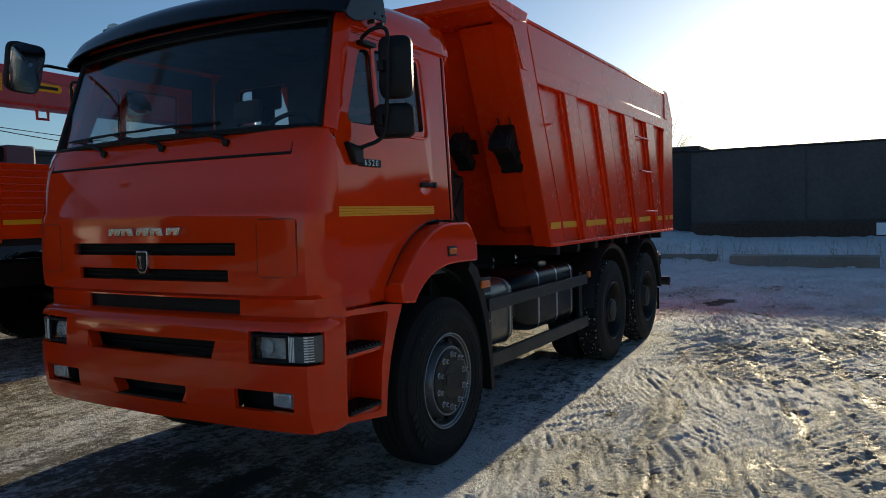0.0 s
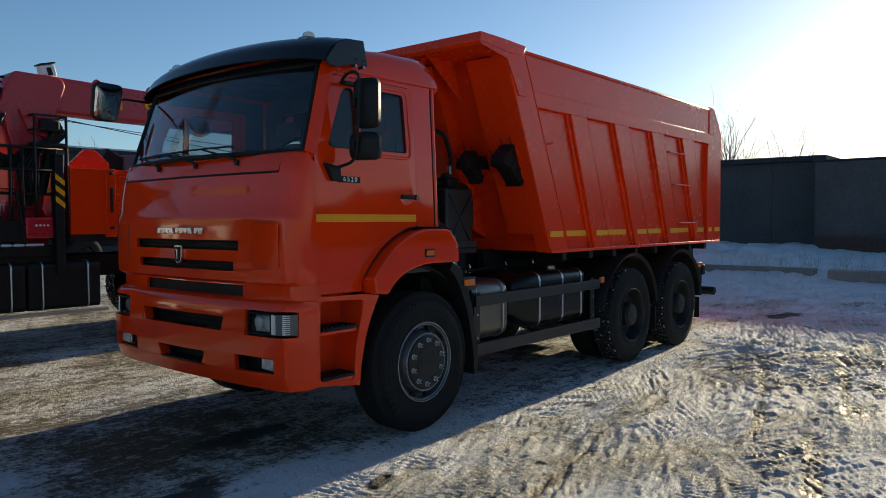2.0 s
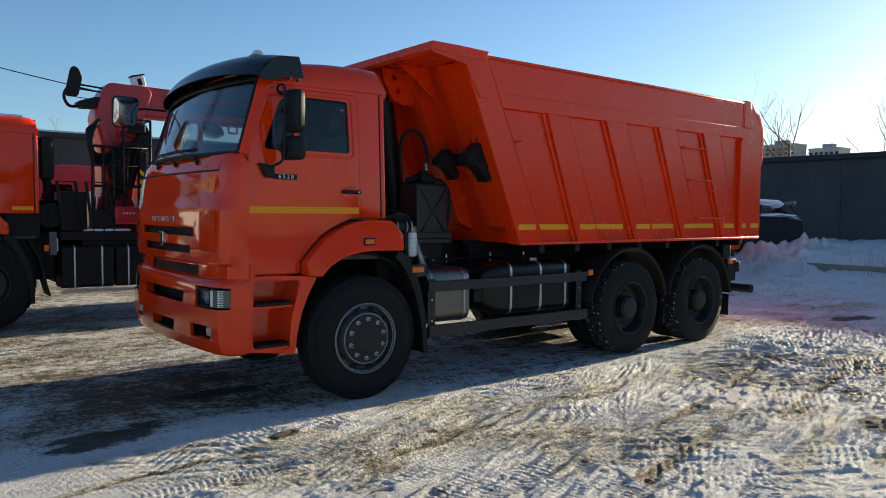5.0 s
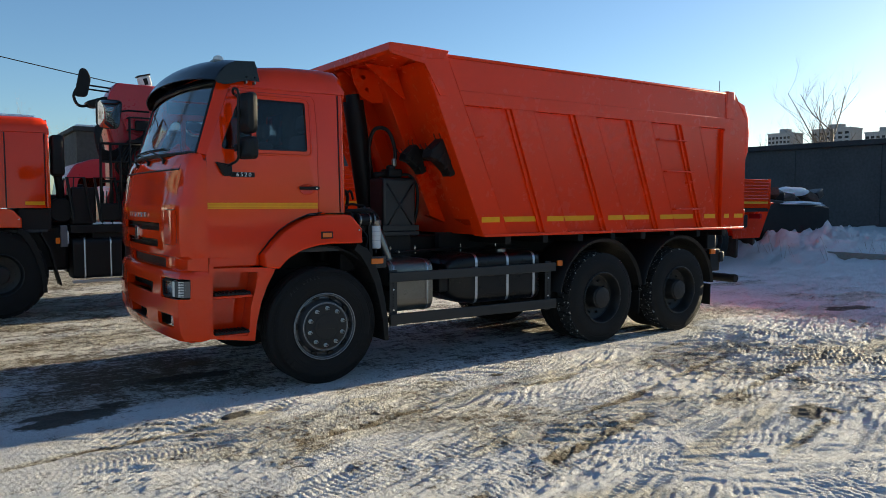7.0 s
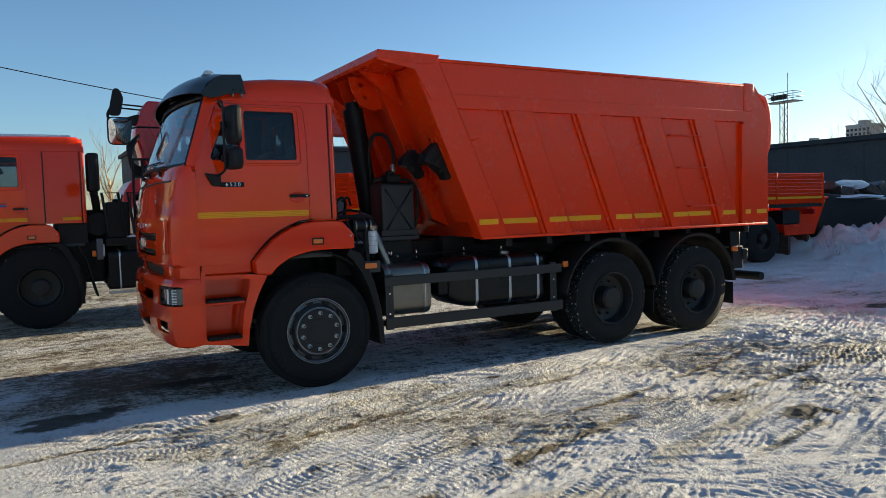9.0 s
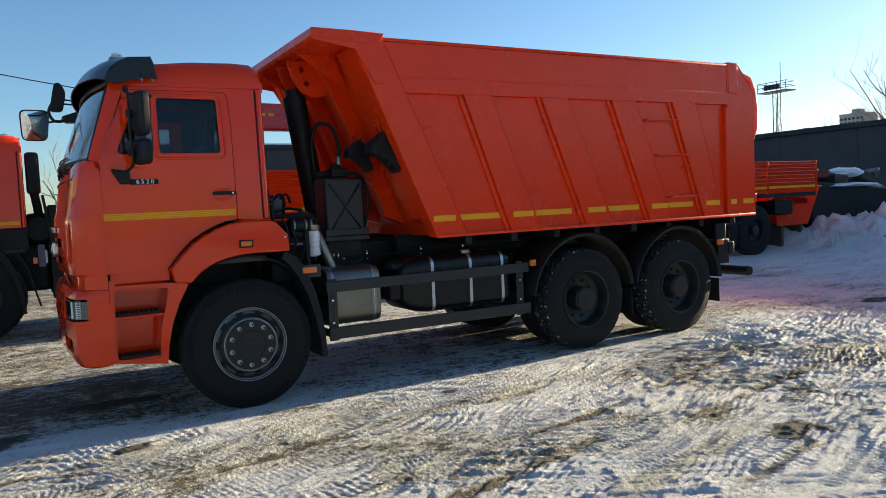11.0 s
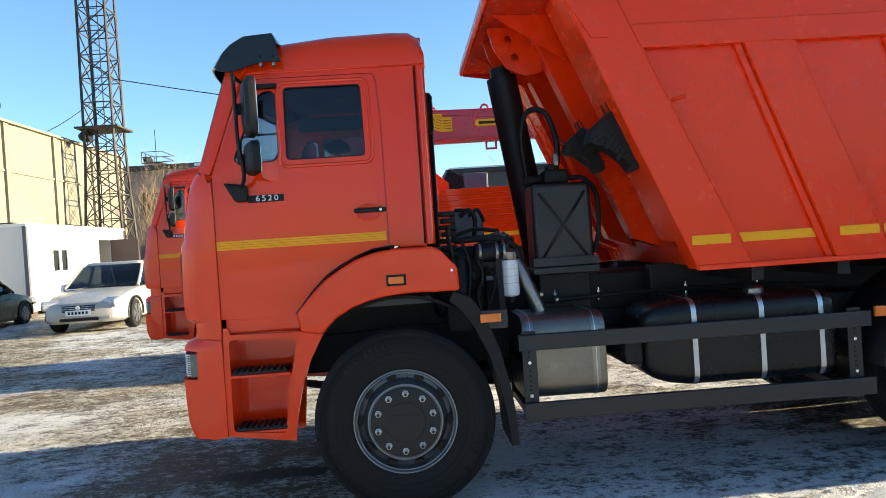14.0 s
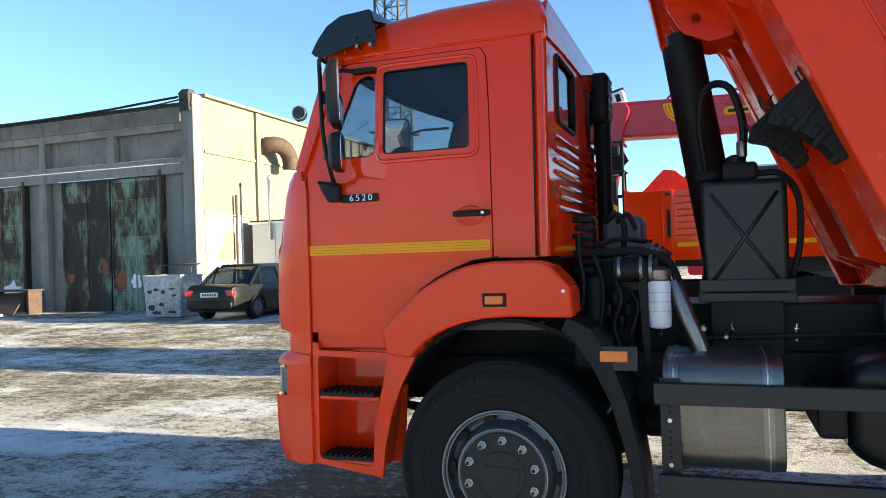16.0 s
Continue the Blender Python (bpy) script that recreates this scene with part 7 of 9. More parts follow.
    z += height * smooth(edge, edge + 3.0, x) * (1 - 0.5 * smooth(edge + 4, edge + 12, x)) * (1 + 1.3 * (fbm(x * 1.3, y * 1.3, 95, 5) - 0.5) + 1.6 * np.clip(fbm(x * 3.2, y * 3.2, 97, 3) - 0.5, 0, 1) + 0.45 * (fbm(x * 4.5, y * 4.5, 99, 2) - 0.5))
    z += 0.15 * smooth(7.5, 11.5, y) * smooth(2.0, -4.0, x) + 0.05 * smooth(12, 16, y) * smooth(2, -4, x)
    dirt = 0.62 * smooth(0.40, 0.66, fbm(x * 0.8 + 0.3 * y + 7, y * 1.7, 101, 5)) * (1 - 0.4 * snow)
    dirt = np.maximum(dirt, press * 0.30)
    away = smooth(1.0, 4.0, y) * smooth(6.0, 2.0, x)
    dirt = np.maximum(dirt, away * (0.30 + 0.55 * smooth(0.40, 0.62, fbm(x * 0.5, y * 0.9, 121, 5))))
    snow = snow * (1 - 0.8 * away)
    # bare ice and painted shade under the lorry, a loose white strip along its side
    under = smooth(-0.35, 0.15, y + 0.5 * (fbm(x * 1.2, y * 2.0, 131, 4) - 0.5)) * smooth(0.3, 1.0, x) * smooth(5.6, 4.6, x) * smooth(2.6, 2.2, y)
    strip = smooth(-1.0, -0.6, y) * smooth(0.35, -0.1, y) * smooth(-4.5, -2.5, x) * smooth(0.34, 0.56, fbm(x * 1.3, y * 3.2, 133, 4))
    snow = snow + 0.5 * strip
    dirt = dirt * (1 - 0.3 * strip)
    wet = np.zeros_like(x)
    wob = 1.5 * (fbm(x * 4.5, y * 8, 111, 5) - 0.5)
    for px, py, a, b, head in SPOTS:
        c, s = math.cos(radians(head)), math.sin(radians(head))
        u, v = (x - px) * c + (y - py) * s, -(x - px) * s + (y - py) * c
        wet = np.maximum(wet, smooth(1.25, 0.25, np.hypot(u / a, v / b) + wob))
    z += near * 0.02 * wet * (fbm(x * 16, y * 16, 113, 2) - 0.3)
    wob = 1.2 * (fbm(x * 2.2, y * 4.0, 117, 4) - 0.5)
    for px, py, a, b, head in STREAKS:
        c, s = math.cos(radians(head)), math.sin(radians(head))
        u, v = (x - px) * c + (y - py) * s, -(x - px) * s + (y - py) * c
        dirt = np.maximum(dirt, 0.75 * smooth(1.2, 0.3, np.hypot(u / a, v / b) + wob))
    rut = np.zeros_like(x)
    sway = 0.16 * (fbm(x * 0.8, y * 0.8, 141, 3) - 0.5)
    tear = fbm(x * 3.0, y * 9.0, 143, 4)
    for px, py, a, b, head in RUTS:
        c, s = math.cos(radians(head)), math.sin(radians(head))
        u, v = (x - px) * c + (y - py) * s, -(x - px) * s + (y - py) * c + sway
        rut = np.maximum(rut, smooth(a, a * 0.6, np.abs(u)) * smooth(1.6, 0.3, np.abs(v) / b + 1.6 * (tear - 0.5)) * smooth(0.36, 0.52, fbm(u * 1.4 + px, v * 2.0 + py, 145, 3)))
    dirt = np.maximum(dirt, 0.9 * rut)
    z -= near * 0.009 * rut
    clean = smooth(edge - 4.5, edge - 0.5, x) * smooth(60, 50, x)
    dirt *= 1 - 0.85 * clean
    snow = np.maximum(snow, clean)
    # ground before the cab darkened for the lorry's shade, by thinning the snow
    front_shade = smooth(0.15, 0.8, y + 0.6 * (fbm(x * 1.1, y * 1.6, 137, 4) - 0.5)) * smooth(-3.0, -1.7, x) * smooth(0.8, 0.2, x) * smooth(3.2, 2.4, y)
    snow = snow - 0.95 * front_shade - 0.75 * under - 0.30 * away - 0.75 * rut
    return z, snow, np.clip(dirt, 0, 1), wet


def axis_steps(lo, hi, fine, mid_lo, mid_hi, mid):
    core = list(np.arange(lo, hi + 1e-6, fine))
    a = list(np.arange(lo - mid, mid_lo - 1e-6, -mid))[::-1]
    b = list(np.arange(core[-1] + mid, mid_hi + 1e-6, mid))
    out, step, p = [], mid, b[-1]
    while p < 1800:
        step *= 1.32
        p += step
        out.append(p)
    inn, step, p = [], mid, a[0]
    while p > -1800:
        step *= 1.32
        p -= step
        inn.append(p)
    return np.array(inn[::-1] + a + core + b + out)


gx = axis_steps(-3.0, 9.0, 0.0125, -9.0, 24.0, 0.08)
gy = axis_steps(-5.2, 0.7, 0.0145, -8.0, 17.0, 0.08)
GX, GY = np.meshgrid(gx, gy)
gz, g_snow_shade, g_dirt, g_wet = ground_fields(GX.ravel(), GY.ravel())
nx, ny = len(gx), len(gy)
idx = np.arange(nx * ny).reshape(ny, nx)
quads = np.stack([idx[:-1, :-1], idx[:-1, 1:], idx[1:, 1:], idx[1:, :-1]], axis=-1).reshape(-1, 4)
gm = bpy.data.meshes.new("ground")
gm.vertices.add(nx * ny)
gm.vertices.foreach_set("co", np.stack([GX.ravel(), GY.ravel(), gz], axis=-1).ravel())
gm.loops.add(quads.size)
gm.loops.foreach_set("vertex_index", quads.ravel())
gm.polygons.add(len(quads))
gm.polygons.foreach_set("loop_start", np.arange(0, quads.size, 4))
gm.polygons.foreach_set("use_smooth", np.ones(len(quads), dtype=bool))
gm.update()
# the snow values also hold the shade painted under and before the lorry
for aname, values in (("snow_and_shade", g_snow_shade), ("dirt_cover", g_dirt), ("wet_soil", g_wet)):
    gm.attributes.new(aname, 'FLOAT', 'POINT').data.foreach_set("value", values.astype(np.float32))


def ground_material():
    m = bpy.data.materials.new("packed_snow_and_ice")
    m.use_nodes = True
    n, l = m.node_tree.nodes, m.node_tree.links
    b = n["Principled BSDF"]
    tc = n.new("ShaderNodeTexCoord")

    def tex(scale, detail, rough=0.6, stretch=(1, 1, 1)):
        mp, t = n.new("ShaderNodeMapping"), n.new("ShaderNodeTexNoise")
        mp.inputs["Scale"].default_value = stretch
        l.new(tc.outputs["Object"], mp.inputs["Vector"])
        l.new(mp.outputs[0], t.inputs["Vector"])
        t.inputs["Scale"].default_value, t.inputs["Detail"].default_value, t.inputs["Roughness"].default_value = scale, detail, rough
        return t.outputs["Fac"]

    def attr(name):
        a = n.new("ShaderNodeAttribute")
        a.attribute_name = name
        return a.outputs["Fac"]

    def rng(src, a, b_, c=0.0, d=1.0):
        r = n.new("ShaderNodeMapRange")
        r.inputs[1].default_value, r.inputs[2].default_value, r.inputs[3].default_value, r.inputs[4].default_value = a, b_, c, d
        l.new(src, r.inputs[0])
        return r.outputs[0]

    def add(p, q, op='ADD'):
        t = n.new("ShaderNodeMath")
        t.operation = op
        l.new(p, t.inputs[0])
        if isinstance(q, float):
            t.inputs[1].default_value = q
        else:
            l.new(q, t.inputs[1])
        return t.outputs[0]

    def mix(f, p, q):
        t = n.new("ShaderNodeMix")
        t.data_type = 'RGBA'
        l.new(f, t.inputs[0])
        for k, c in ((6, p), (7, q)):
            if isinstance(c, tuple):
                t.inputs[k].default_value = (*c, 1)
            else:
                l.new(c, t.inputs[k])
        return t.outputs[2]

    fine, mid, grit = tex(26, 6, 0.75, (1, 1.5, 1)), tex(5, 6, 0.7, (1, 1.6, 1)), tex(120, 4, 0.75)

    def bands(angle, scale, seed):
        mp, w = n.new("ShaderNodeMapping"), n.new("ShaderNodeTexWave")
        mp.inputs["Rotation"].default_value, mp.inputs["Location"].default_value = (0, 0, radians(angle)), (seed, seed * 2.3, 0)
        l.new(tc.outputs["Object"], mp.inputs["Vector"])
        l.new(mp.outputs[0], w.inputs["Vector"])
        w.inputs["Scale"].default_value, w.inputs["Distortion"].default_value, w.inputs["Detail"].default_value = scale, 6.0, 3.0
        w.inputs["Detail Scale"].default_value, w.inputs["Detail Roughness"].default_value = 0.6, 0.7
        return rng(w.outputs["Fac"], 0.32, 0.62)

    def patch(scale, a, b_, loc):
        mp, t = n.new("ShaderNodeMapping"), n.new("ShaderNodeTexNoise")
        mp.inputs["Location"].default_value, mp.inputs["Scale"].default_value = loc, (1, 1.7, 1)
        l.new(tc.outputs["Object"], mp.inputs["Vector"])
        l.new(mp.outputs[0], t.inputs["Vector"])
        t.inputs["Scale"].default_value, t.inputs["Detail"].default_value = scale, 3
        return rng(t.outputs["Fac"], a, b_)

    tread_a = add(bands(-12, 7.5, 1.0), patch(1.1, 0.46, 0.52, (3, 1, 0)), 'MULTIPLY')
    tread_b = add(bands(28, 6.8, 4.0), patch(1.3, 0.51, 0.55, (9, 5, 0)), 'MULTIPLY')
    tread_c = add(bands(82, 6.4, 7.0), patch(0.9, 0.55, 0.58, (2, 8, 0)), 'MULTIPLY')
    treads = add(add(tread_a, tread_b), tread_c)
    def drag(angle, loc):
        mp, t = n.new("ShaderNodeMapping"), n.new("ShaderNodeTexNoise")
        mp.vector_type = 'TEXTURE'
        mp.inputs["Location"].default_value, mp.inputs["Rotation"].default_value, mp.inputs["Scale"].default_value = loc, (0, 0, radians(angle)), (6.0, 0.4, 1.0)
        l.new(tc.outputs["Object"], mp.inputs["Vector"])
        l.new(mp.outputs[0], t.inputs["Vector"])
        t.inputs["Scale"].default_value, t.inputs["Detail"].default_value, t.inputs["Roughness"].default_value = 3.0, 5, 0.7
        return t.outputs["Fac"]

    # snow crust over dark ice: patchy at hand size, drawn out along the wheel tracks, thinned where shade is painted
    small = tex(20, 6, 0.72, (1, 1.1, 1))
    val = add(add(add(small, 0.50, 'MULTIPLY'), add(mid, 0.40, 'MULTIPLY')), add(add(tex(1.5, 5, 0.6), 0.34, 'MULTIPLY'), add(tex(75, 5, 0.75), 0.24, 'MULTIPLY')))
    val = add(val, add(add(drag(12, (3, 1, 0)), 0.22, 'MULTIPLY'), add(drag(-24, (7, 5, 0)), 0.14, 'MULTIPLY')))
    val = add(val, add(add(attr("dirt_cover"), 0.09, 'MULTIPLY'), add(attr("snow_and_shade"), 0.10, 'MULTIPLY'), 'SUBTRACT'))
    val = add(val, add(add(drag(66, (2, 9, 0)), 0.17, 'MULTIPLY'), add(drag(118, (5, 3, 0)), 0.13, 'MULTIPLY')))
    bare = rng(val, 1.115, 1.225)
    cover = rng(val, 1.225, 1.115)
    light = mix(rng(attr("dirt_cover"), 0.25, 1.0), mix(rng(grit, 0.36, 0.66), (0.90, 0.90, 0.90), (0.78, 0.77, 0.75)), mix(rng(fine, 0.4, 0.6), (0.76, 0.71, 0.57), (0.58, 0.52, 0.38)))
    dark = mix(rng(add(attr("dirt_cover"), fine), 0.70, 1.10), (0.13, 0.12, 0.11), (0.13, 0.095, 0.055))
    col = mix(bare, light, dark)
    # dark grit trodden into the crust, most where sand lies
    speck = add(rng(tex(46, 5, 0.8, (1, 1.2, 1)), 0.53, 0.61), rng(attr("dirt_cover"), 0.15, 0.85, 0.06, 0.80), 'MULTIPLY')
    col = mix(speck, col, (0.17, 0.135, 0.085))
    soil = mix(rng(fine, 0.42, 0.60), (0.032, 0.027, 0.017), (0.075, 0.058, 0.035))
    col = mix(rng(add(attr("wet_soil"), add(small, fine)), 1.10, 1.50, 0.0, 0.92), col, soil)
    l.new(col, b.inputs["Base Color"])
    l.new(rng(cover, 0.0, 1.0, 0.55, 0.85), b.inputs["Roughness"])
    b.inputs["Specular IOR Level"].default_value = 0.25
    normal = None
    for src, dist in ((treads, 0.030), (cover, 0.026), (fine, 0.034), (grit, 0.020)):
        bp = n.new("ShaderNodeBump")
        bp.inputs["Strength"].default_value, bp.inputs["Distance"].default_value = 0.8, dist
        l.new(src, bp.inputs["Height"])
        if normal:
            l.new(normal, bp.inputs["Normal"])
        normal = bp.outputs["Normal"]
    l.new(normal, b.inputs["Normal"])
    return m


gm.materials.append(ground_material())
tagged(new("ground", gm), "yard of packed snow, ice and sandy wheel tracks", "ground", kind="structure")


# ---- buildings ----
def plaster(name, colour, dark, scale=0.7):
    return material(name, colour, 0.85, var=0.55, var_scale=scale, dark=dark, bump=0.25, bump_scale=35)


CREAM = plaster("cream_painted_concrete", (0.185, 0.171, 0.131), (0.125, 0.115, 0.09))
CONCRETE = plaster("grey_concrete", (0.25, 0.24, 0.205), (0.13, 0.124, 0.105), 1.2)
SHED_WALL = plaster("dark_grey_shed_wall", (0.058, 0.056, 0.055), (0.038, 0.036, 0.035), 0.5)
SHED_BROWN = plaster("brown_grey_shed_wall", (0.085, 0.075, 0.072), (0.055, 0.048, 0.045), 0.5)
ROOFING = material("dark_roofing_felt", (0.03, 0.03, 0.032), 0.85, var=0.5, var_scale=1.5, bump=0.2, bump_scale=30)
PANEL_WHITE = material("white_panel_cladding", (0.60, 0.60, 0.59), 0.5, var=0.2, var_scale=1.5, dark=(0.58, 0.57, 0.55))
BRICK = plaster("weathered_grey_brick", (0.17, 0.15, 0.14), (0.08, 0.072, 0.07), 3.0)
TOWER_BLOCK = plaster("pale_apartment_panels", (0.36, 0.34, 0.32), (0.26, 0.25, 0.24), 0.3)
BROWN_DOOR = material("brown_door_paint", (0.05, 0.032, 0.028), 0.5, var=0.4, var_scale=4)
DUSK = material("dark_opening", (0.02, 0.02, 0.02), 0.9, var=0.3, var_scale=2)


def rusty_green(name, lost):
    """Old green paint that has flaked off rusty steel."""
    m = bpy.data.materials.new(name)
    m.use_nodes = True
    n, l = m.node_tree.nodes, m.node_tree.links
    b = n["Principled BSDF"]
    tc, t1, t2, mp = n.new("ShaderNodeTexCoord"), n.new("ShaderNodeTexNoise"), n.new("ShaderNodeTexNoise"), n.new("ShaderNodeMapping")
    mp.inputs["Scale"].default_value = (1.4, 1.4, 0.45)
    l.new(tc.outputs["Object"], mp.inputs[0])
    for t, s, d in ((t1, 1.6, 8), (t2, 9, 4)):
        t.inputs["Scale"].default_value, t.inputs["Detail"].default_value, t.inputs["Roughness"].default_value = s, d, 0.68
        l.new(mp.outputs[0], t.inputs["Vector"])
    ramp = n.new("ShaderNodeValToRGB")
    e = ramp.color_ramp.elements
    e[0].position, e[0].color = 0.40, (0.016, 0.013, 0.010, 1)
    e[1].position, e[1].color = 0.66, (0.19, 0.26, 0.19, 1)
    e.new(0.475).color = (0.030, 0.020, 0.014, 1)
    e.new(0.515).color = (0.075, 0.040, 0.020, 1)
    e.new(0.54).color = (0.075, 0.105, 0.062, 1)
    # each plate has lost its paint to its own degree
    oi, sh, su = n.new("ShaderNodeObjectInfo"), n.new("ShaderNodeMapRange"), n.new("ShaderNodeMath")
    sh.inputs[3].default_value, sh.inputs[4].default_value = -0.05 - lost, 0.05 - lost
    l.new(oi.outputs["Random"], sh.inputs[0])
    l.new(t1.outputs["Fac"], su.inputs[0])
    l.new(sh.outputs[0], su.inputs[1])
    l.new(su.outputs[0], ramp.inputs[0])
    l.new(ramp.outputs[0], b.inputs["Base Color"])
    b.inputs["Roughness"].default_value = 0.75
    bp = n.new("ShaderNodeBump")
    bp.inputs["Strength"].default_value, bp.inputs["Distance"].default_value = 0.4, 0.02
    l.new(t2.outputs["Fac"], bp.inputs["Height"])
    l.new(bp.outputs["Normal"], b.inputs["Normal"])
    return m


GREEN_RUST = rusty_green("flaking_green_gate_paint", -0.045)
BROWN_RUST = rusty_green("rusted_gate_steel", 0.035)


def streaked(name, colour, dark):
    """Bare concrete with dark runs of water and soot drawn down it."""
    m = material(name, colour, 0.88, bump=0.3, bump_scale=30)
    n, l = m.node_tree.nodes, m.node_tree.links
    tc = n.new("ShaderNodeTexCoord")
    facs = []
    for stretch, scale, lo, hi in (((2.6, 2.6, 0.22), 1.6, 0.50, 0.72), ((1, 1, 1), 0.8, 0.45, 0.75), ((1, 1, 1), 9.0, 0.48, 0.80)):
        mp, t, r = n.new("ShaderNodeMapping"), n.new("ShaderNodeTexNoise"), n.new("ShaderNodeMapRange")
        mp.inputs["Scale"].default_value = stretch
        t.inputs["Scale"].default_value, t.inputs["Detail"].default_value, t.inputs["Roughness"].default_value = scale, 7, 0.66
        r.inputs[1].default_value, r.inputs[2].default_value, r.inputs[4].default_value = lo, hi, 0.75
        l.new(tc.outputs["Object"], mp.inputs["Vector"])
        l.new(mp.outputs[0], t.inputs["Vector"])
        l.new(t.outputs["Fac"], r.inputs[0])
        facs.append(r.outputs[0])
    a = n.new("ShaderNodeMath")
    a.operation = 'MAXIMUM'
    l.new(facs[0], a.inputs[0])
    l.new(facs[1], a.inputs[1])
    c = n.new("ShaderNodeMath")
    c.operation, c.use_clamp = 'ADD', True
    d = n.new("ShaderNodeMath")
    d.operation = 'MULTIPLY'
    d.inputs[1].default_value = 0.45
    l.new(facs[2], d.inputs[0])
    l.new(a.outputs[0], c.inputs[0])
    l.new(d.outputs[0], c.inputs[1])
    mx = n.new("ShaderNodeMix")
    mx.data_type = 'RGBA'
    mx.inputs[6].default_value, mx.inputs[7].default_value = (*colour, 1), (*dark, 1)
    l.new(c.outputs[0], mx.inputs[0])
    l.new(mx.outputs[2], n["Principled BSDF"].inputs["Base Color"])
    return m


HALL_GREY = streaked("streaked_hall_concrete", (0.235, 0.232, 0.212), (0.075, 0.07, 0.06))
HALL_SOOT = streaked("sooty_cornice_concrete", (0.17, 0.165, 0.15), (0.035, 0.032, 0.028))

HX, HY, HZ = -13.3, 14.8, 0.17          # the hall's corner
SPLASH = material("faded_orange_splash", (0.30, 0.075, 0.035), 0.8, var=0.6, var_scale=6, dark=(0.10, 0.04, 0.025))


def blotch(cx, cz, rx, rz, seed):
    """Outline of an uneven stain."""
    r = random.Random(seed)
    return [(cx + rx * k * math.cos(t), cz + rz * k * math.sin(t)) for t, k in ((math.tau * i / 14, r.uniform(0.6, 1.1)) for i in range(14))]


hall = thing("workshop_hall", "cream concrete workshop hall with flaking green steel gates", "building", (0, 0, 0))
doors = [(-18.45, -14.62), (-24.1, -20.15), (-29.8, -25.9)]
openings = [[(a, HZ - 0.3), (b, HZ - 0.3), (b, 4.30), (a, 4.30)] for a, b in doors]
part("end_wall", box(HX - 0.35, HX, HY + 0.36, 32.0, HZ - 0.5, 6.62), CREAM, hall, "sunlit cream end wall", 0)
fw_ = sheet([(HX - 0.36, HZ - 0.5), (-48, HZ - 0.5), (-48, 6.0), (HX - 0.36, 6.0)], [[(a + 0.001, HZ - 0.3), (b - 0.001, HZ - 0.3), (b - 0.001, 4.30), (a + 0.001, 4.30)] for a, b in doors], HY + 0.20, 0.30)
part("front_wall", fw_, HALL_GREY, hall, "shaded grey concrete front with recessed panels", 0)
part("hall_roof", box(-48, HX - 0.02, HY - 0.10, 32.0, 6.28, 6.42, 0.02), ROOFING, hall, "flat felt roof")
part("corner_pier", box(HX - 0.42, HX, HY - 0.06, HY + 0.36, HZ - 0.5, 6.66, 0.02), HALL_GREY, hall, "concrete corner pier")
part("cornice", box(-48, HX - 0.43, HY - 0.11, HY + 0.20, 5.84, 6.28, 0.02), HALL_SOOT, hall, "stained concrete cornice")
part("lintel_beam", box(-48, HX - 0.43, HY + 0.005, HY + 0.20, 4.32, 4.62, 0.01), HALL_GREY, hall, "concrete lintel beam")
part("lintel_snow", box(-18.6, -16.2, HY - 0.06, HY + 0.02, 4.31, 4.335, 0.01), SNOW, hall, "snow along the gate head")
part("lintel_snow", box(-22.6, -20.4, HY - 0.06, HY + 0.02, 4.31, 4.335, 0.01), SNOW, hall)
part("ledge_snow", box(-48, HX - 0.5, HY - 0.01, HY + 0.198, 4.62, 4.645, 0.008), SNOW, hall)
for x in (-16.45, -19.25, -22.05, -24.85, -27.65, -30.45):
    part("pilaster", box(x - 0.14, x + 0.14, HY - 0.05, HY + 0.20, 4.66, 5.86, 0.015), HALL_GREY, hall, "concrete pilaster")
for x in (-19.25, -24.95, -30.6):
    part("pilaster", box(x - 0.16, x + 0.16, HY - 0.05, HY + 0.20, HZ - 0.3, 4.32, 0.015), HALL_GREY, hall)
part("frame_band", box(-48, HX - 0.43, HY - 0.03, HY + 0.20, 5.62, 5.838, 0.015), HALL_GREY, hall, "concrete frame under the cornice")
part("frame_band", box(-48, HX - 0.43, HY - 0.03, HY + 0.20, 4.648, 4.80, 0.015), HALL_GREY, hall)
rnd = random.Random(11)
for a, b in doors:
    mid = (a + b) / 2
    for x0, x1, paint in ((a + 0.02, mid - 0.03, BROWN_RUST), (mid + 0.03, b - 0.02, GREEN_RUST)):
        leaf = part("gate_leaf", box(x0, x1, HY + 0.02, HY + 0.055, HZ - 0.1, 4.28, 0.004), paint, hall, "rusted steel gate leaf with flaking green paint")
        for k in range(7):
            z = HZ + 0.05 + 0.57 * k
            part("gate_plate", box(x0 + 0.03, x1 - 0.03, HY + 0.008, HY + 0.019, z, z + 0.545, 0.003), paint, leaf, "", 0)
        for x in (x0 + 0.03, (x0 + x1) / 2, x1 - 0.03):
            part("gate_stile", box(x - 0.03, x + 0.03, HY - 0.012, HY + 0.007, HZ - 0.1, 4.27, 0.004), paint, leaf)
    part("gate_gap", box(mid - 0.028, mid + 0.028, HY + 0.03, HY + 0.05, HZ - 0.1, 4.28), DUSK, hall, "", 0)
    for x in (a - 0.055, b + 0.005):
        part("gate_jamb", box(x, x + 0.05, HY - 0.01, HY + 0.205, HZ - 0.2, 4.315, 0.006), BROWN_RUST, hall, "rusty gate jamb")
    part("gate_frame", tube([(b + 0.03, HY - 0.03, HZ - 0.2), (b + 0.03, HY - 0.03, 4.45)], 0.045, 6), RUST, hall, "rusty gate post")
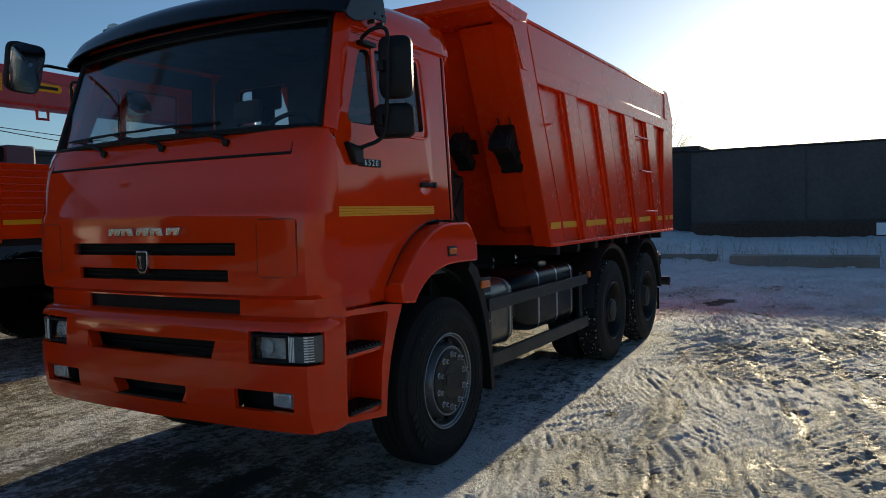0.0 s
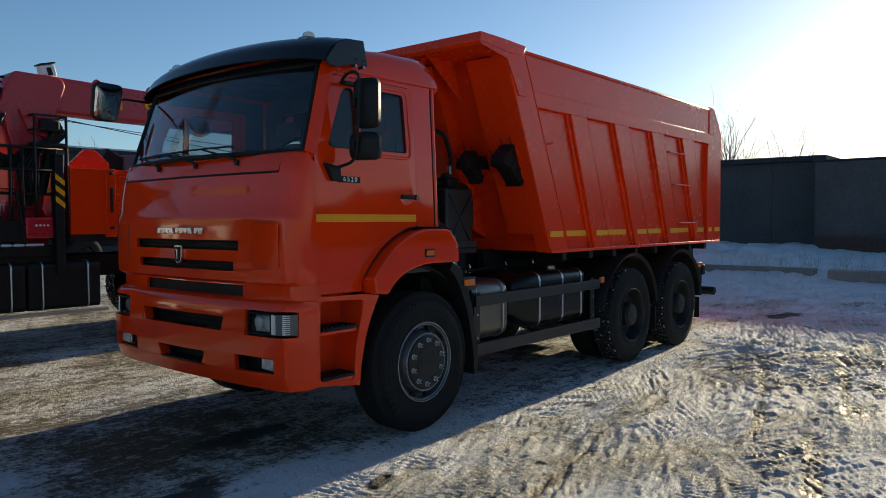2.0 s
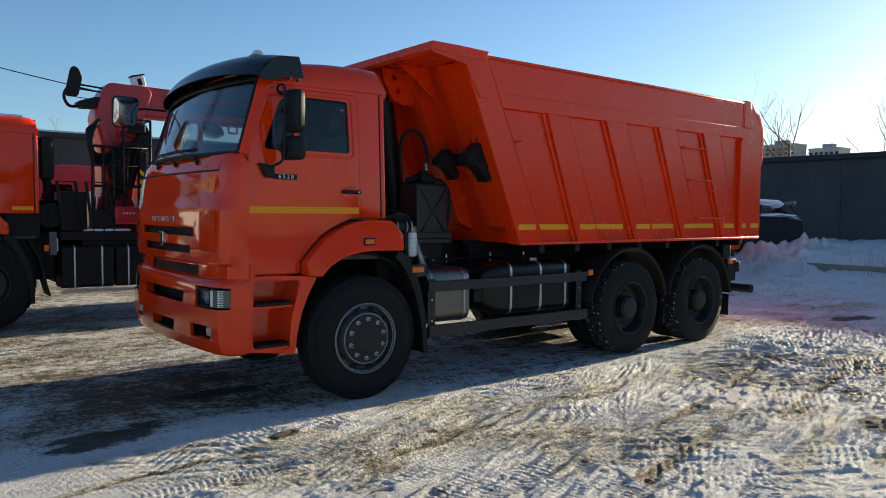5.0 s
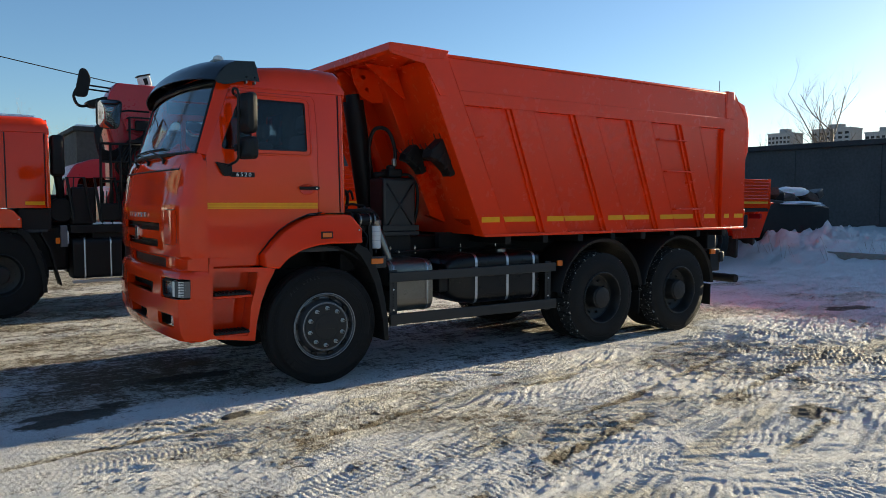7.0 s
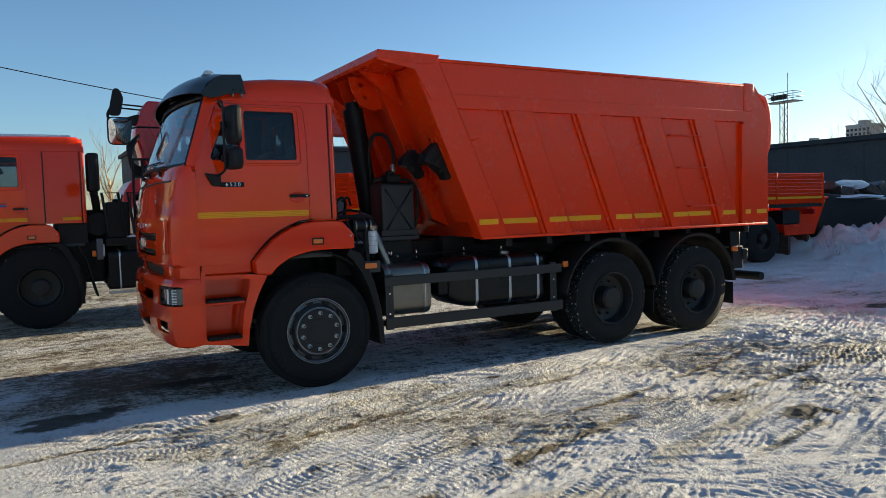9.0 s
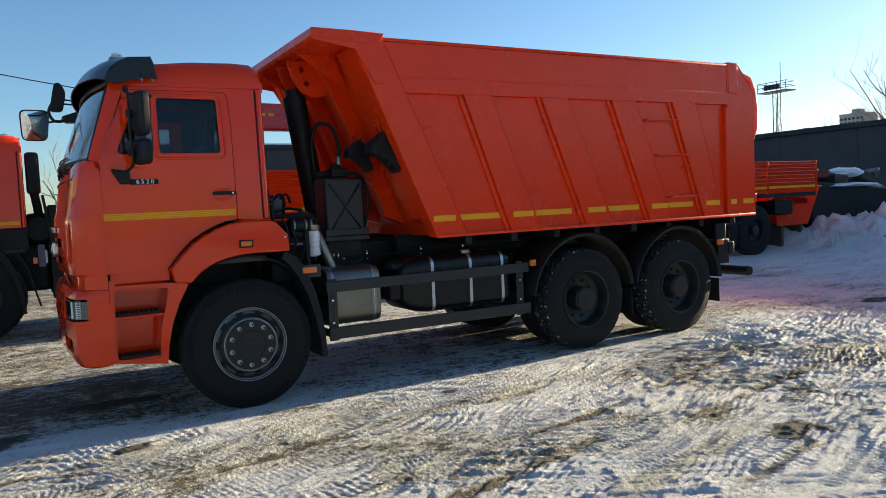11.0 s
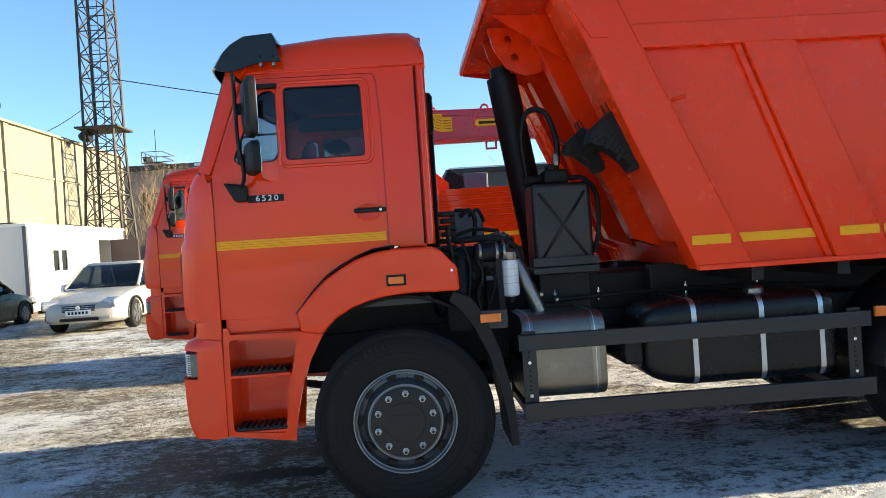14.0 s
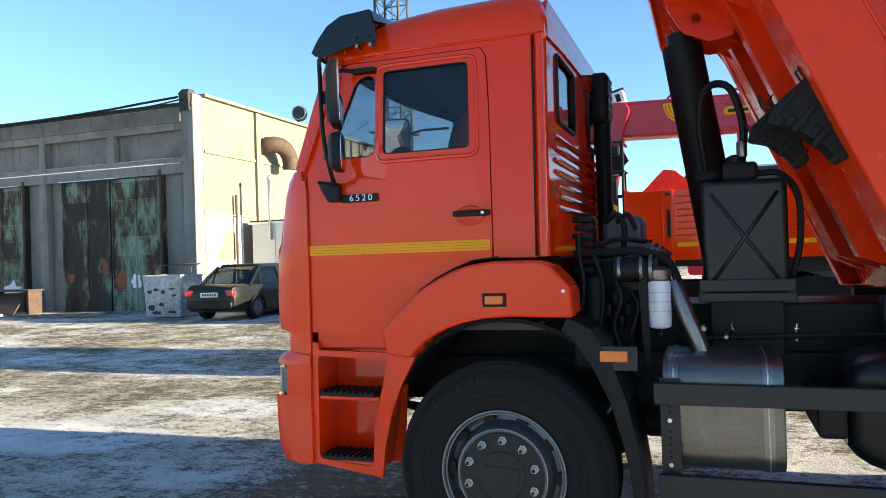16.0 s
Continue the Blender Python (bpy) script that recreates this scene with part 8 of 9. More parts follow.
for cx, cz, rx, rz, seed in ((-18.2, 1.25, 0.19, 0.17, 1), (-16.82, 1.58, 0.13, 0.30, 2), (-16.2, 1.15, 0.28, 0.34, 3)):
    part("paint_splash", prism(blotch(cx, cz, rx, rz, seed), HY + 0.003, HY + 0.007), SPLASH, hall, "splash of faded orange paint", 0)
for cx, cz, rx, rz, seed in ((-15.62, 1.10, 0.24, 0.30, 7), (-20.75, 0.75, 0.45, 0.55, 8)):
    part("paint_splash", prism(blotch(cx, cz, rx, rz, seed), HY + 0.003, HY + 0.007), WHITE, hall, "splash of white paint", 0)
for y0 in (18.0, 21.55, 25.1, 28.6, 31.85):
    part("wall_rib", box(HX, HX + 0.10, y0 - 0.13, y0 + 0.13, HZ - 0.3, 6.60, 0.012), CREAM, hall, "cream concrete rib")
for y0, y1 in ((HY + 0.4, 17.86), (18.14, 21.41), (21.69, 24.96), (25.24, 28.46), (28.74, 31.7)):
    part("wall_band", box(HX, HX + 0.05, y0, y1, 4.93, 5.02, 0.01), CREAM, hall)
    part("wall_band", box(HX, HX + 0.04, y0, y1, 3.05, 3.09, 0.008), CREAM, hall)
part("coping", box(HX - 0.40, HX + 0.13, HY + 0.37, 32.0, 6.621, 6.72, 0.015), CREAM, hall, "cream coping")
part("whitewash", box(HX, HX + 0.008, 15.2, 17.1, HZ - 0.2, 3.12), PANEL_WHITE, hall, "whitewashed patch of wall", 0)
part("bare_patch", prism(blotch(16.35, 2.05, 0.55, 0.55, 5), HX + 0.008, HX + 0.011, 'x'), CREAM, hall, "beige plaster where the whitewash is worn", 0)
txt = moved(lettering("ИНВ", 0.42, 0.002), Matrix.Translation((HX + 0.012, 15.62, 1.80)) @ Matrix.Rotation(radians(90), 4, 'Z') @ Matrix.Rotation(radians(90), 4, 'X'))
part("wall_letters", txt, material("faded_red_paint", (0.45, 0.14, 0.06), 0.8, var=0.5, var_scale=9), hall, "faded red painted letters", 0)
elbow = curve_pts([(HX - 0.1, 18.36, 5.50), (HX + 0.30, 18.40, 5.58), (HX + 0.56, 18.72, 5.52), (HX + 0.62, 19.06, 5.20), (HX + 0.62, 19.12, 4.78)], 4)
pb = tube(elbow, [0.27 + 0.014 * (k % 2) for k in range(len(elbow))], 18)
part("vent_elbow", pb, RUST, hall, "rusty ventilation elbow")
part("wall_pipe", tube([(HX + 0.12, 16.6, HZ), (HX + 0.12, 16.6, 3.75)], 0.04, 8), RUST, hall)
lamp = part("flood_lamp", lathe([(0.30, -0.22), (0.34, -0.1), (0.34, 0.16), (0.30, 0.20), (0.28, 0.12), (0.001, 0.10)], 24, (0, 0, 0)), BLACK, hall, "round black flood lamp on the parapet")
lamp.matrix_basis = pose(HX + 0.1, 20.7, 7.06, 0, 0, 20) @ Matrix.Scale(0.82, 4)
part("lamp_lens", lathe([(0.001, -0.225), (0.29, -0.225), (0.29, -0.215)], 24), VISOR, lamp)
part("lamp_ring", tube([(0.30 * math.cos(a), -0.225, 0.30 * math.sin(a)) for a in np.linspace(0, math.tau, 25)[:-1]], 0.02, 6, closed=True), CHROME, lamp)
part("lamp_stand", tube([(HX, 20.7, 6.70), (HX + 0.05, 20.7, 6.95)], 0.05, 8), BLACK, hall)
part("corner_flashing", loft([[(HX + p * k + 0.03 * (k > 1), HY + q * k, z) for p, q in ((-0.40, -0.17), (-0.10, -0.15), (-0.06, 0.10), (-0.36, 0.08))] for k, z in ((0.86, 6.16), (1.06, 6.34), (0.97, 6.52), (1.10, 6.66), (0.80, 6.78))]), ROOFING, hall, "torn felt at the corner")
cab_ = [(HX - 0.4, HY - 0.2, 6.55), (HX - 1.6, HY - 0.25, 6.48), (HX - 3.2, HY - 0.25, 6.40), (HX - 6, HY - 0.25, 6.34), (HX - 10, HY - 0.22, 6.33), (HX - 18, HY - 0.22, 6.36)]
part("roof_cable", tube(curve_pts(cab_, 5), 0.035, 6), BLACK, hall, "black cable along the eaves")
low = [(p + 0.2, q, r - 0.07 - 0.05 * (k == 1)) for k, (p, q, r) in enumerate(cab_)]
part("roof_cable", tube(curve_pts(low, 5), 0.022, 6), BLACK, hall)
part("roof_snow", box(-46, HX - 0.6, HY + 0.1, HY + 0.9, 6.42, 6.47, 0.02), SNOW, hall)

# clutter before the gates
bench = thing("scrap_bench", "low rusty trestle with boards leaning by the gate", "bench", (-19.9, 14.2, 0.17))
part("bench_top", box(-0.9, 0.9, -0.3, 0.3, 0.72, 0.78, 0.01), RUST, bench)
part("bench_snow", box(-0.95, 0.2, -0.95, -0.6, -0.04, 0.05, 0.03), SNOW, bench, "trodden snow at its foot")
for x in (-0.8, 0.8):
    part("bench_leg", box(x - 0.05, x + 0.05, -0.25, 0.25, -0.05, 0.72, 0.01), RUST, bench)
part("leaning_board", moved(box(-0.7, 0.7, -0.02, 0.02, 0.0, 0.9, 0.006), pose(-0.2, -0.55, -0.05, -38)), RUST, bench)
skip_ = thing("rubbish_bin", "dented white steel rubbish bin with rust stains", "bin", (-12.9, 13.2, 0.14))
rings = [[(p * s, q * s, z) for p, q in ((-0.62, -0.45), (0.62, -0.45), (0.62, 0.45), (-0.62, 0.45))] for s, z in ((0.90, 0.05), (1.0, 1.12), (1.03, 1.13), (1.03, 1.17), (0.97, 1.17), (0.96, 1.10), (0.86, 0.10))]
WORN_WHITE = material("worn_white_paint", (0.56, 0.56, 0.55), 0.6, var=0.75, var_scale=0.9, dark=(0.13, 0.09, 0.07), bump=0.2, bump_scale=5)
SOOT = material("soot_stain", (0.035, 0.032, 0.03), 0.9, var=0.5, var_scale=12, dark=(0.09, 0.08, 0.07))
part("bin_body", loft(rings), WORN_WHITE, skip_, "", 20)
for cx, cz, rx, rz, seed in ((-0.42, 0.72, 0.10, 0.06, 1), (-0.20, 0.78, 0.09, 0.05, 2), (0.02, 0.72, 0.08, 0.06, 3), (0.35, 0.80, 0.12, 0.03, 4), (0.38, 0.62, 0.10, 0.03, 5), (-0.38, 0.30, 0.12, 0.10, 6), (-0.05, 0.38, 0.11, 0.07, 7), (-0.22, 0.16, 0.18, 0.06, 8), (0.30, 0.18, 0.16, 0.05, 9)):
    face = -0.405 - 0.042 * cz
    part("bin_stain", prism(blotch(cx, cz, rx, rz, seed), face - 0.006, face + 0.01), SOOT, skip_, "black soot stain", 0)
part("bin_bar", tube([(-0.7, 0.0, 1.42), (0.9, 0.02, 1.45)], 0.025, 6), RUST, skip_)
for x in (-0.55, 0.6):
    part("bin_post", tube([(x, 0.0, 1.15), (x, 0.01, 1.44)], 0.02, 6), RUST, skip_)

# white site cabin
cabin = thing("site_cabin", "white panel-clad site cabin with an open brown door", "cabin", (0, 0, 0))
X0, X1, Y0, Y1, Z0, Z1 = -12.95, -10.58, 17.1, 24.3, 0.45, 2.80
part("cabin_end", box(X0, X1, Y0, Y0 + 0.06, Z0, Z1, 0.01), PANEL_WHITE, cabin, "shaded white end wall")
part("cabin_back", box(X0, X0 + 0.06, Y0 + 0.06, Y1, Z0, Z1), PANEL_WHITE, cabin, "", 0)
part("cabin_far_end", box(X0, X1, Y1 - 0.06, Y1, Z0, Z1), PANEL_WHITE, cabin, "", 0)
front = sheet([(Y0 + 0.06, Z0), (Y1 - 0.06, Z0), (Y1 - 0.06, Z1), (Y0 + 0.06, Z1)], [[(18.55, 1.42), (19.60, 1.42), (19.60, 2.15), (18.55, 2.15)], [(22.0, Z0 + 0.05), (23.0, Z0 + 0.05), (23.0, 2.45), (22.0, 2.45)]], X1 - 0.06, 0.06, 'x')
part("cabin_front", front, PANEL_WHITE, cabin, "sunlit white front wall", 0)
part("cabin_roof", box(X0 - 0.05, X1 + 0.05, Y0 - 0.05, Y1 + 0.05, Z1, Z1 + 0.08, 0.015), WHITE, cabin, "white cabin roof")
part("roof_edge", box(X0 - 0.06, X1 - 0.3, Y0 - 0.06, Y0 + 0.3, Z1 + 0.08, Z1 + 0.12, 0.01), ROOFING, cabin)
part("cabin_floor", box(X0, X1, Y0, Y1, Z0 - 0.10, Z0, 0.01), CONCRETE, cabin)
for y in (17.4, 20.5, 24.0):
    for x in (X0 + 0.3, X1 - 0.3):
        part("cabin_block", box(x - 0.25, x + 0.25, y - 0.2, y + 0.2, 0.0, Z0 - 0.10, 0.02), RUST, cabin, "stacked timber block")
for y0, y1 in ((18.55, 19.06), (19.09, 19.60)):
    wnd = part("cabin_window", sheet([(y0, 1.42), (y1, 1.42), (y1, 2.15), (y0, 2.15)], [[(y0 + 0.05, 1.47), (y1 - 0.05, 1.47), (y1 - 0.05, 2.10), (y0 + 0.05, 2.10)]], X1 - 0.03, 0.05, 'x'), WHITE, cabin, "white window frame", 0)
    part("window_pane", box(X1 - 0.02, X1 - 0.015, y0 + 0.05, y1 - 0.05, 1.47, 2.10), CAR_GLASS, wnd, "", 0)
part("cabin_door", moved(box(0.0, 0.95, -0.02, 0.02, 0.0, 1.95, 0.008), pose(X1 + 0.02, 23.0, Z0 + 0.05, 0, 0, 8)), BROWN_DOOR, cabin, "open brown steel door")
part("chimney", tube([(-12.25, 17.06, 2.3), (-12.25, 17.06, 4.25)], 0.055, 10), GALV, cabin, "thin galvanised chimney")
part("chimney_cap", lathe([(0.08, 4.24), (0.08, 4.30), (0.02, 4.36)], 10, (-12.25, 17.06, 0), 'z'), GALV, cabin)
for x in (-12.1, -11.55):
    part("panel_joint", box(x - 0.008, x + 0.008, Y0 - 0.006, Y0 + 0.001, Z0, Z1), GREY_BOX, cabin, "", 0)
part("corner_trim", box(X1 - 0.10, X1 + 0.012, Y0 - 0.012, Y0 + 0.1, Z0 - 0.1, Z1, 0.006), GREY_BOX, cabin)

# lattice mast
MAST = material("rusty_mast_steel", (0.055, 0.048, 0.044), 0.7, metal=0.3, var=0.6, var_scale=3, dark=(0.03, 0.022, 0.018))
mast = thing("lattice_mast", "tall rusty lattice mast with ladder and platform", "mast", (-11.85, 26.5, 0.17))
def half_w(z):
    return 0.84 - 0.045 * z if z < 6 else 0.62 - 0.006 * z
levels = [0.0, 1.1, 2.2, 3.2, 4.2, 5.15, 6.1, 6.95] + [7.9 + 0.95 * k for k in range(15)]
for sx in (-1, 1):
    for sy in (-1, 1):
        part("mast_leg", tube([(sx * half_w(z), sy * half_w(z), z - (0.3 if z == 0 else 0)) for z in levels], 0.058, 6), MAST, mast, "angle-iron mast leg")
for k, (z0, z1) in enumerate(zip(levels, levels[1:])):
    a, b = half_w(z0), half_w(z1)
    for (x0, y0), (x1, y1) in (((-1, -1), (1, -1)), ((1, -1), (1, 1)), ((1, 1), (-1, 1)), ((-1, 1), (-1, -1))):
        bars = [((x0 * a, y0 * a, z0), (x1 * b, y1 * b, z1)), ((x0 * b, y0 * b, z1), (x1 * b, y1 * b, z1))]
        if k < 8 or k % 2:
            bars.append(((x1 * a, y1 * a, z0), (x0 * b, y0 * b, z1)))
        for p, q in bars:
            part("mast_brace", tube([p, q], 0.026, 4), MAST, mast, "", 0)
for x in (-0.16, 0.16):
    part("ladder_stile", tube([(x, -0.3, 0.3), (x, -0.3, 21.0)], 0.022, 5), MAST, mast)
for k in range(60):
    part("ladder_rung", tube([(-0.16, -0.3, 0.5 + 0.34 * k), (0.16, -0.3, 0.5 + 0.34 * k)], 0.013, 4), MAST, mast, "", 0)
part("mast_platform", box(-0.85, 0.85, -0.85, 0.85, 6.84, 6.92, 0.01), MAST, mast)
part("mast_horn", lathe([(0.12, -0.25), (0.24, -0.1), (0.26, 0.2), (0.1, 0.22)], 14, (-0.75, 0, 6.65), 'x'), BLACK, mast)
wires = thing("overhead_wires", "thin black overhead wires", "wires")
def wire(a, b, sag, r=0.014):
    a, b = Vector(a), Vector(b)
    part("wire", tube([a.lerp(b, t) - Vector((0, 0, sag * 4 * t * (1 - t))) for t in np.linspace(0, 1, 17)], r, 5), BLACK, wires)
wire((-11.2, 26.2, 9.0), (30.0, 31.0, 4.9), 1.0, 0.02)
wire((-11.2, 26.2, 9.0), (-13.2, 24.5, 6.75), 0.2, 0.015)
wire((3.0, 27.0, 6.1), (40.0, 29.0, 5.3), 0.5, 0.016)

# far buildings
def build_shed(name, label, x0, x1, y0, y1, h, wall, roof_dx=0.25, roof_t=0.28):
    s = thing(name, label, "shed")
    part("shed_wall", box(x0, x1, y0, y1, -0.4, h - roof_t), wall, s, "", 0)
    part("shed_roof", box(x0 - roof_dx, x1 + roof_dx, y0 - roof_dx, y1 + roof_dx, h - roof_t, h, 0.03), ROOFING, s, "dark felt roof edge")
    return s
shed = build_shed("long_grey_shed", "long dark grey shed behind a snow bank", 37.0, 46.0, 5.6, 75.0, 4.86, SHED_WALL)
for k in range(14):
    part("wall_pier", box(36.96, 37.0, 8.0 + 4.6 * k, 8.22 + 4.6 * k, -0.3, 4.55), SHED_WALL, shed, "", 0)
shed2 = build_shed("brown_shed", "long brown-grey shed with a raised floor", 34.8, 44.0, -60.0, 5.4, 4.46, SHED_BROWN, 0.1, 0.10)
for k in range(11):
    part("wall_sheet", box(34.76, 34.8, 0.2 - 5.2 * k, 5.3 - 5.2 * k, 0.85, 4.34), SHED_BROWN, shed2, "ribbed wall sheet", 0)
part("plinth", box(34.5, 34.8, -60, 5.4, -0.4, 0.75, 0.02), RUST, shed2)
part("plinth_gap", box(34.46, 34.51, -4.0, -2.7, 0.15, 0.70), SNOW, shed2, "", 0)
shed3 = build_shed("low_grey_shed", "long low grey shed beyond the lorry row", 2.3, 70.0, 30.0, 37.0, 4.9, SHED_WALL, 0.15, 0.20)
part("roof_snow", box(2.3, 70, 30.0, 36.8, 4.9, 4.99, 0.03), SNOW, shed3, "thin snow on the roof")
brick = thing("brick_building", "weathered grey brick building behind shrubs", "building")
part("brick_wall", box(-32.0, -14.3, 60.0, 72.0, -0.3, 9.3), BRICK, brick, "", 0)
part("brick_roof", box(-32.3, -14.0, 59.7, 72.0, 9.3, 9.75, 0.03), ROOFING, brick)
for k in range(4):
    part("brick_window", box(-30.5 + 4.2 * k, -28.6 + 4.2 * k, 59.94, 60.0, 5.2, 7.4), DUSK, brick, "", 0)
    part("brick_band", box(-32.0 + 4.45 * k, -28.0 + 4.45 * k, 59.93, 60.0, 3.4, 3.7), CONCRETE, brick, "", 0)


def build_block(at, w, h, floors, bays):
    t = thing("apartment_block", "pale far apartment block", "building", at, group="far apartment blocks")
    part("block_wall", box(-8, 8, -w / 2, w / 2, -3, h), TOWER_BLOCK, t, "", 0)
    part("block_parapet", box(-8.3, 8.3, -w / 2 - 0.3, w / 2 + 0.3, h, h + 1.0), TOWER_BLOCK, t, "", 0)
    part("lift_house", box(-3, 3, -w / 6, w / 6, h + 1.0, h + 4.0), TOWER_BLOCK, t, "", 0)
    for f in range(floors):
        for b in range(bays):
            y = -w / 2 + w * (b + 0.5) / bays
            z = h - 2.6 - 3.0 * f
            part("block_window", box(-8.06, -8.0, y - w / bays * 0.3, y + w / bays * 0.3, z - 0.8, z + 0.8), DUSK, t, "", 0)
for at, w, h in (((500, 296, 0), 17, 49), ((505, 262, 0), 26, 50), ((510, 232, 0), 20, 46), ((495, 330, 0), 12, 40)):
    build_block(at, w, h, 6, 6)


def build_lightmast(at, h):
    t = thing("floodlight_mast", "slim floodlight mast with a railed platform", "mast", at, group="floodlight masts")
    for sx in (-0.35, 0.35):
        for sy in (-0.35, 0.35):
            part("mast_leg", tube([(sx, sy, -0.3), (sx, sy, h)], 0.07, 5), GUARD, t)
    bm = bmesh.new()
    for k in range(int(h / 0.9)):
        s = 0.35 if k % 2 else -0.35
        tube([(-s, -0.35, 0.9 * k), (s, -0.35, 0.9 * k + 0.9)], 0.04, 4, bm)
        tube([(-0.35, -s, 0.9 * k), (-0.35, s, 0.9 * k + 0.9)], 0.04, 4, bm)
    part("mast_brace", bm, GUARD, t, "", 0)
    part("platform", box(-1.1, 1.1, -2.2, 2.2, h, h + 0.12), GUARD, t)
    for z in (h + 0.7, h + 1.3):
        part("platform_rail", tube([(-1.1, -2.2, z), (1.1, -2.2, z), (1.1, 2.2, z), (-1.1, 2.2, z)], 0.05, 4, closed=True), GUARD, t)
    for sy in (-2.2, -0.8, 0.8, 2.2):
        part("rail_post", tube([(-1.1, sy, h), (-1.1, sy, h + 1.3)], 0.045, 4), GUARD, t)
    for k in range(4):
        part("flood_lamp", box(-1.3, -0.9, -1.2 + 0.62 * k, -0.75 + 0.62 * k, h + 0.3, h + 0.95, 0.06), BLACK, t)
    part("spire", tube([(0, -0.6, h), (0, -0.6, h + 4.0)], 0.04, 4), GUARD, t)
build_lightmast((90.0, 60.5, 0), 14.8)
build_lightmast((-27.5, 82.0, 0), 12.5)

# snow-capped scrap heap beyond the flatbed
heap = thing("scrap_heap", "heap of dark machine scrap under snow caps", "scrap", (18.9, 7.0, 0.45))
rs = random.Random(5)
part("scrap_frame", prism([(-1.6, 0.0), (2.2, 0.0), (2.0, 1.05), (0.4, 1.15), (-1.4, 1.3), (-1.7, 0.7)], -0.4, 1.6, bevel=0.05), CHASSIS, heap)
for k in range(9):
    x, z = -1.4 + 0.42 * k, 1.1 + rs.uniform(-0.05, 0.35)
    part("scrap_piece", moved(box(-0.3, 0.3, -0.35, 0.35, -0.14, 0.14, 0.05), pose(x, rs.uniform(0, 0.8), z, rs.uniform(-25, 25), rs.uniform(-25, 25), rs.uniform(0, 90))), RUST if k % 2 else CHASSIS, heap)
for x, y, z, a, b, c in ((-1.1, 0.3, 1.55, 0.5, 0.5, 0.14), (0.75, 0.2, 1.52, 0.55, 0.5, 0.16), (0.4, 0.0, 1.16, 1.5, 0.6, 0.07), (1.7, 0.2, 1.08, 0.6, 0.5, 0.08)):
    bm = bmesh.new()
    bmesh.ops.create_icosphere(bm, subdivisions=3, radius=1)
    for v in bm.verts:
        v.co *= 1 + 0.25 * noise.noise(v.co * 2.1 + Vector((x, y, z)))
    moved(bm, Matrix.Translation((x, y, z)) @ Matrix.Diagonal((a, b, c, 1)))
    part("snow_cap", bm, SNOW, heap, "rounded snow cap", 60)
curb = thing("concrete_kerb_slab", "half-buried concrete slabs along the snow bank", "slab", (0, 0, 0))
for k, (x, y0, y1) in enumerate(((17.0, 1.2, 5.2), (16.6, -2.6, 0.8), (16.2, -7.0, -3.2), (17.4, 5.8, 8.6))):
    part("kerb_slab", moved(box(-0.18, 0.18, y0, y1, -0.1, 0.26, 0.03), pose(x, 0, 0.06, 0, 4 * (-1) ** k)), CONCRETE, curb, "grey concrete slab")


# ---- bare trees and shrubs ----
BARK = material("grey_brown_bark", (0.16, 0.135, 0.11), 0.9, var=0.5, var_scale=6, bump=0.3, bump_scale=40)
TWIG = material("tan_twigs", (0.34, 0.235, 0.14), 0.9, var=0.5, var_scale=4)


def build_tree(name, label, at, height, spread, seed, first=0.25, mat_=None, stems=1, depth=4, thick=0.028, group="", droop=0.0):
    tree = thing(name, label, "tree" if name != "bare_shrub" else "shrub", at, group=group)
    r = random.Random(seed)
    trunk, limbs, twigs = bmesh.new(), bmesh.new(), bmesh.new()

    def grow(p, d, length, rad, level):
        pts, n = [p], 4
        q, dd = p.copy(), d.copy()
        for k in range(n):
            dd = (dd + Vector((r.uniform(-1, 1), r.uniform(-1, 1), r.uniform(-0.6, 1) + 0.25 - droop)) * 0.16).normalized()
            q = q + dd * (length / n)
            pts.append(q.copy())
        bmx = trunk if level == 0 else limbs if level < 3 else twigs
        tube(pts, [rad * (1 - 0.6 * k / n) for k in range(n + 1)], 7 if level == 0 else 5 if level < 2 else 3, bmx, caps=False)
        if level >= depth:
            return
        kids = (6 if level == 0 else 4 if level < 3 else 3)
        for k in range(kids):
            t = first + (1 - first) * (k + r.random()) / kids if level == 0 else 0.25 + 0.75 * (k + r.random()) / kids
            seg = min(int(t * n), n - 1)
            base = pts[seg].lerp(pts[seg + 1], t * n - seg)
            side = Vector((r.uniform(-1, 1), r.uniform(-1, 1), r.uniform(-0.1, 0.5)))
            nd = (dd * 0.75 + side.normalized() * spread).normalized()
            grow(base, nd, length * r.uniform(0.42, 0.68), rad * (1 - 0.6 * t) * 0.55, level + 1)

    for s in range(stems):
        lean_ = Vector((r.uniform(-0.3, 0.3), r.uniform(-0.3, 0.3), 1)) if stems > 1 else Vector((r.uniform(-0.05, 0.05), r.uniform(-0.05, 0.05), 1))
        off = Vector((r.uniform(-0.8, 0.8), r.uniform(-0.6, 0.6), -0.3)) if stems > 1 else Vector((0, 0, -0.3))
        grow(off, lean_.normalized(), height * (0.62 if stems == 1 else r.uniform(0.5, 0.8)), height * thick / (1 if stems == 1 else 2.2), 0)
    part("trunk", trunk, mat_ or BARK, tree, "", 60)
    part("limb_frame", limbs, mat_ or BARK, tree, "", 60)
    tagged(part("twig_crown", twigs, mat_ or TWIG, tree, "bare winter twigs", 60), kind="stuff")
    return tree


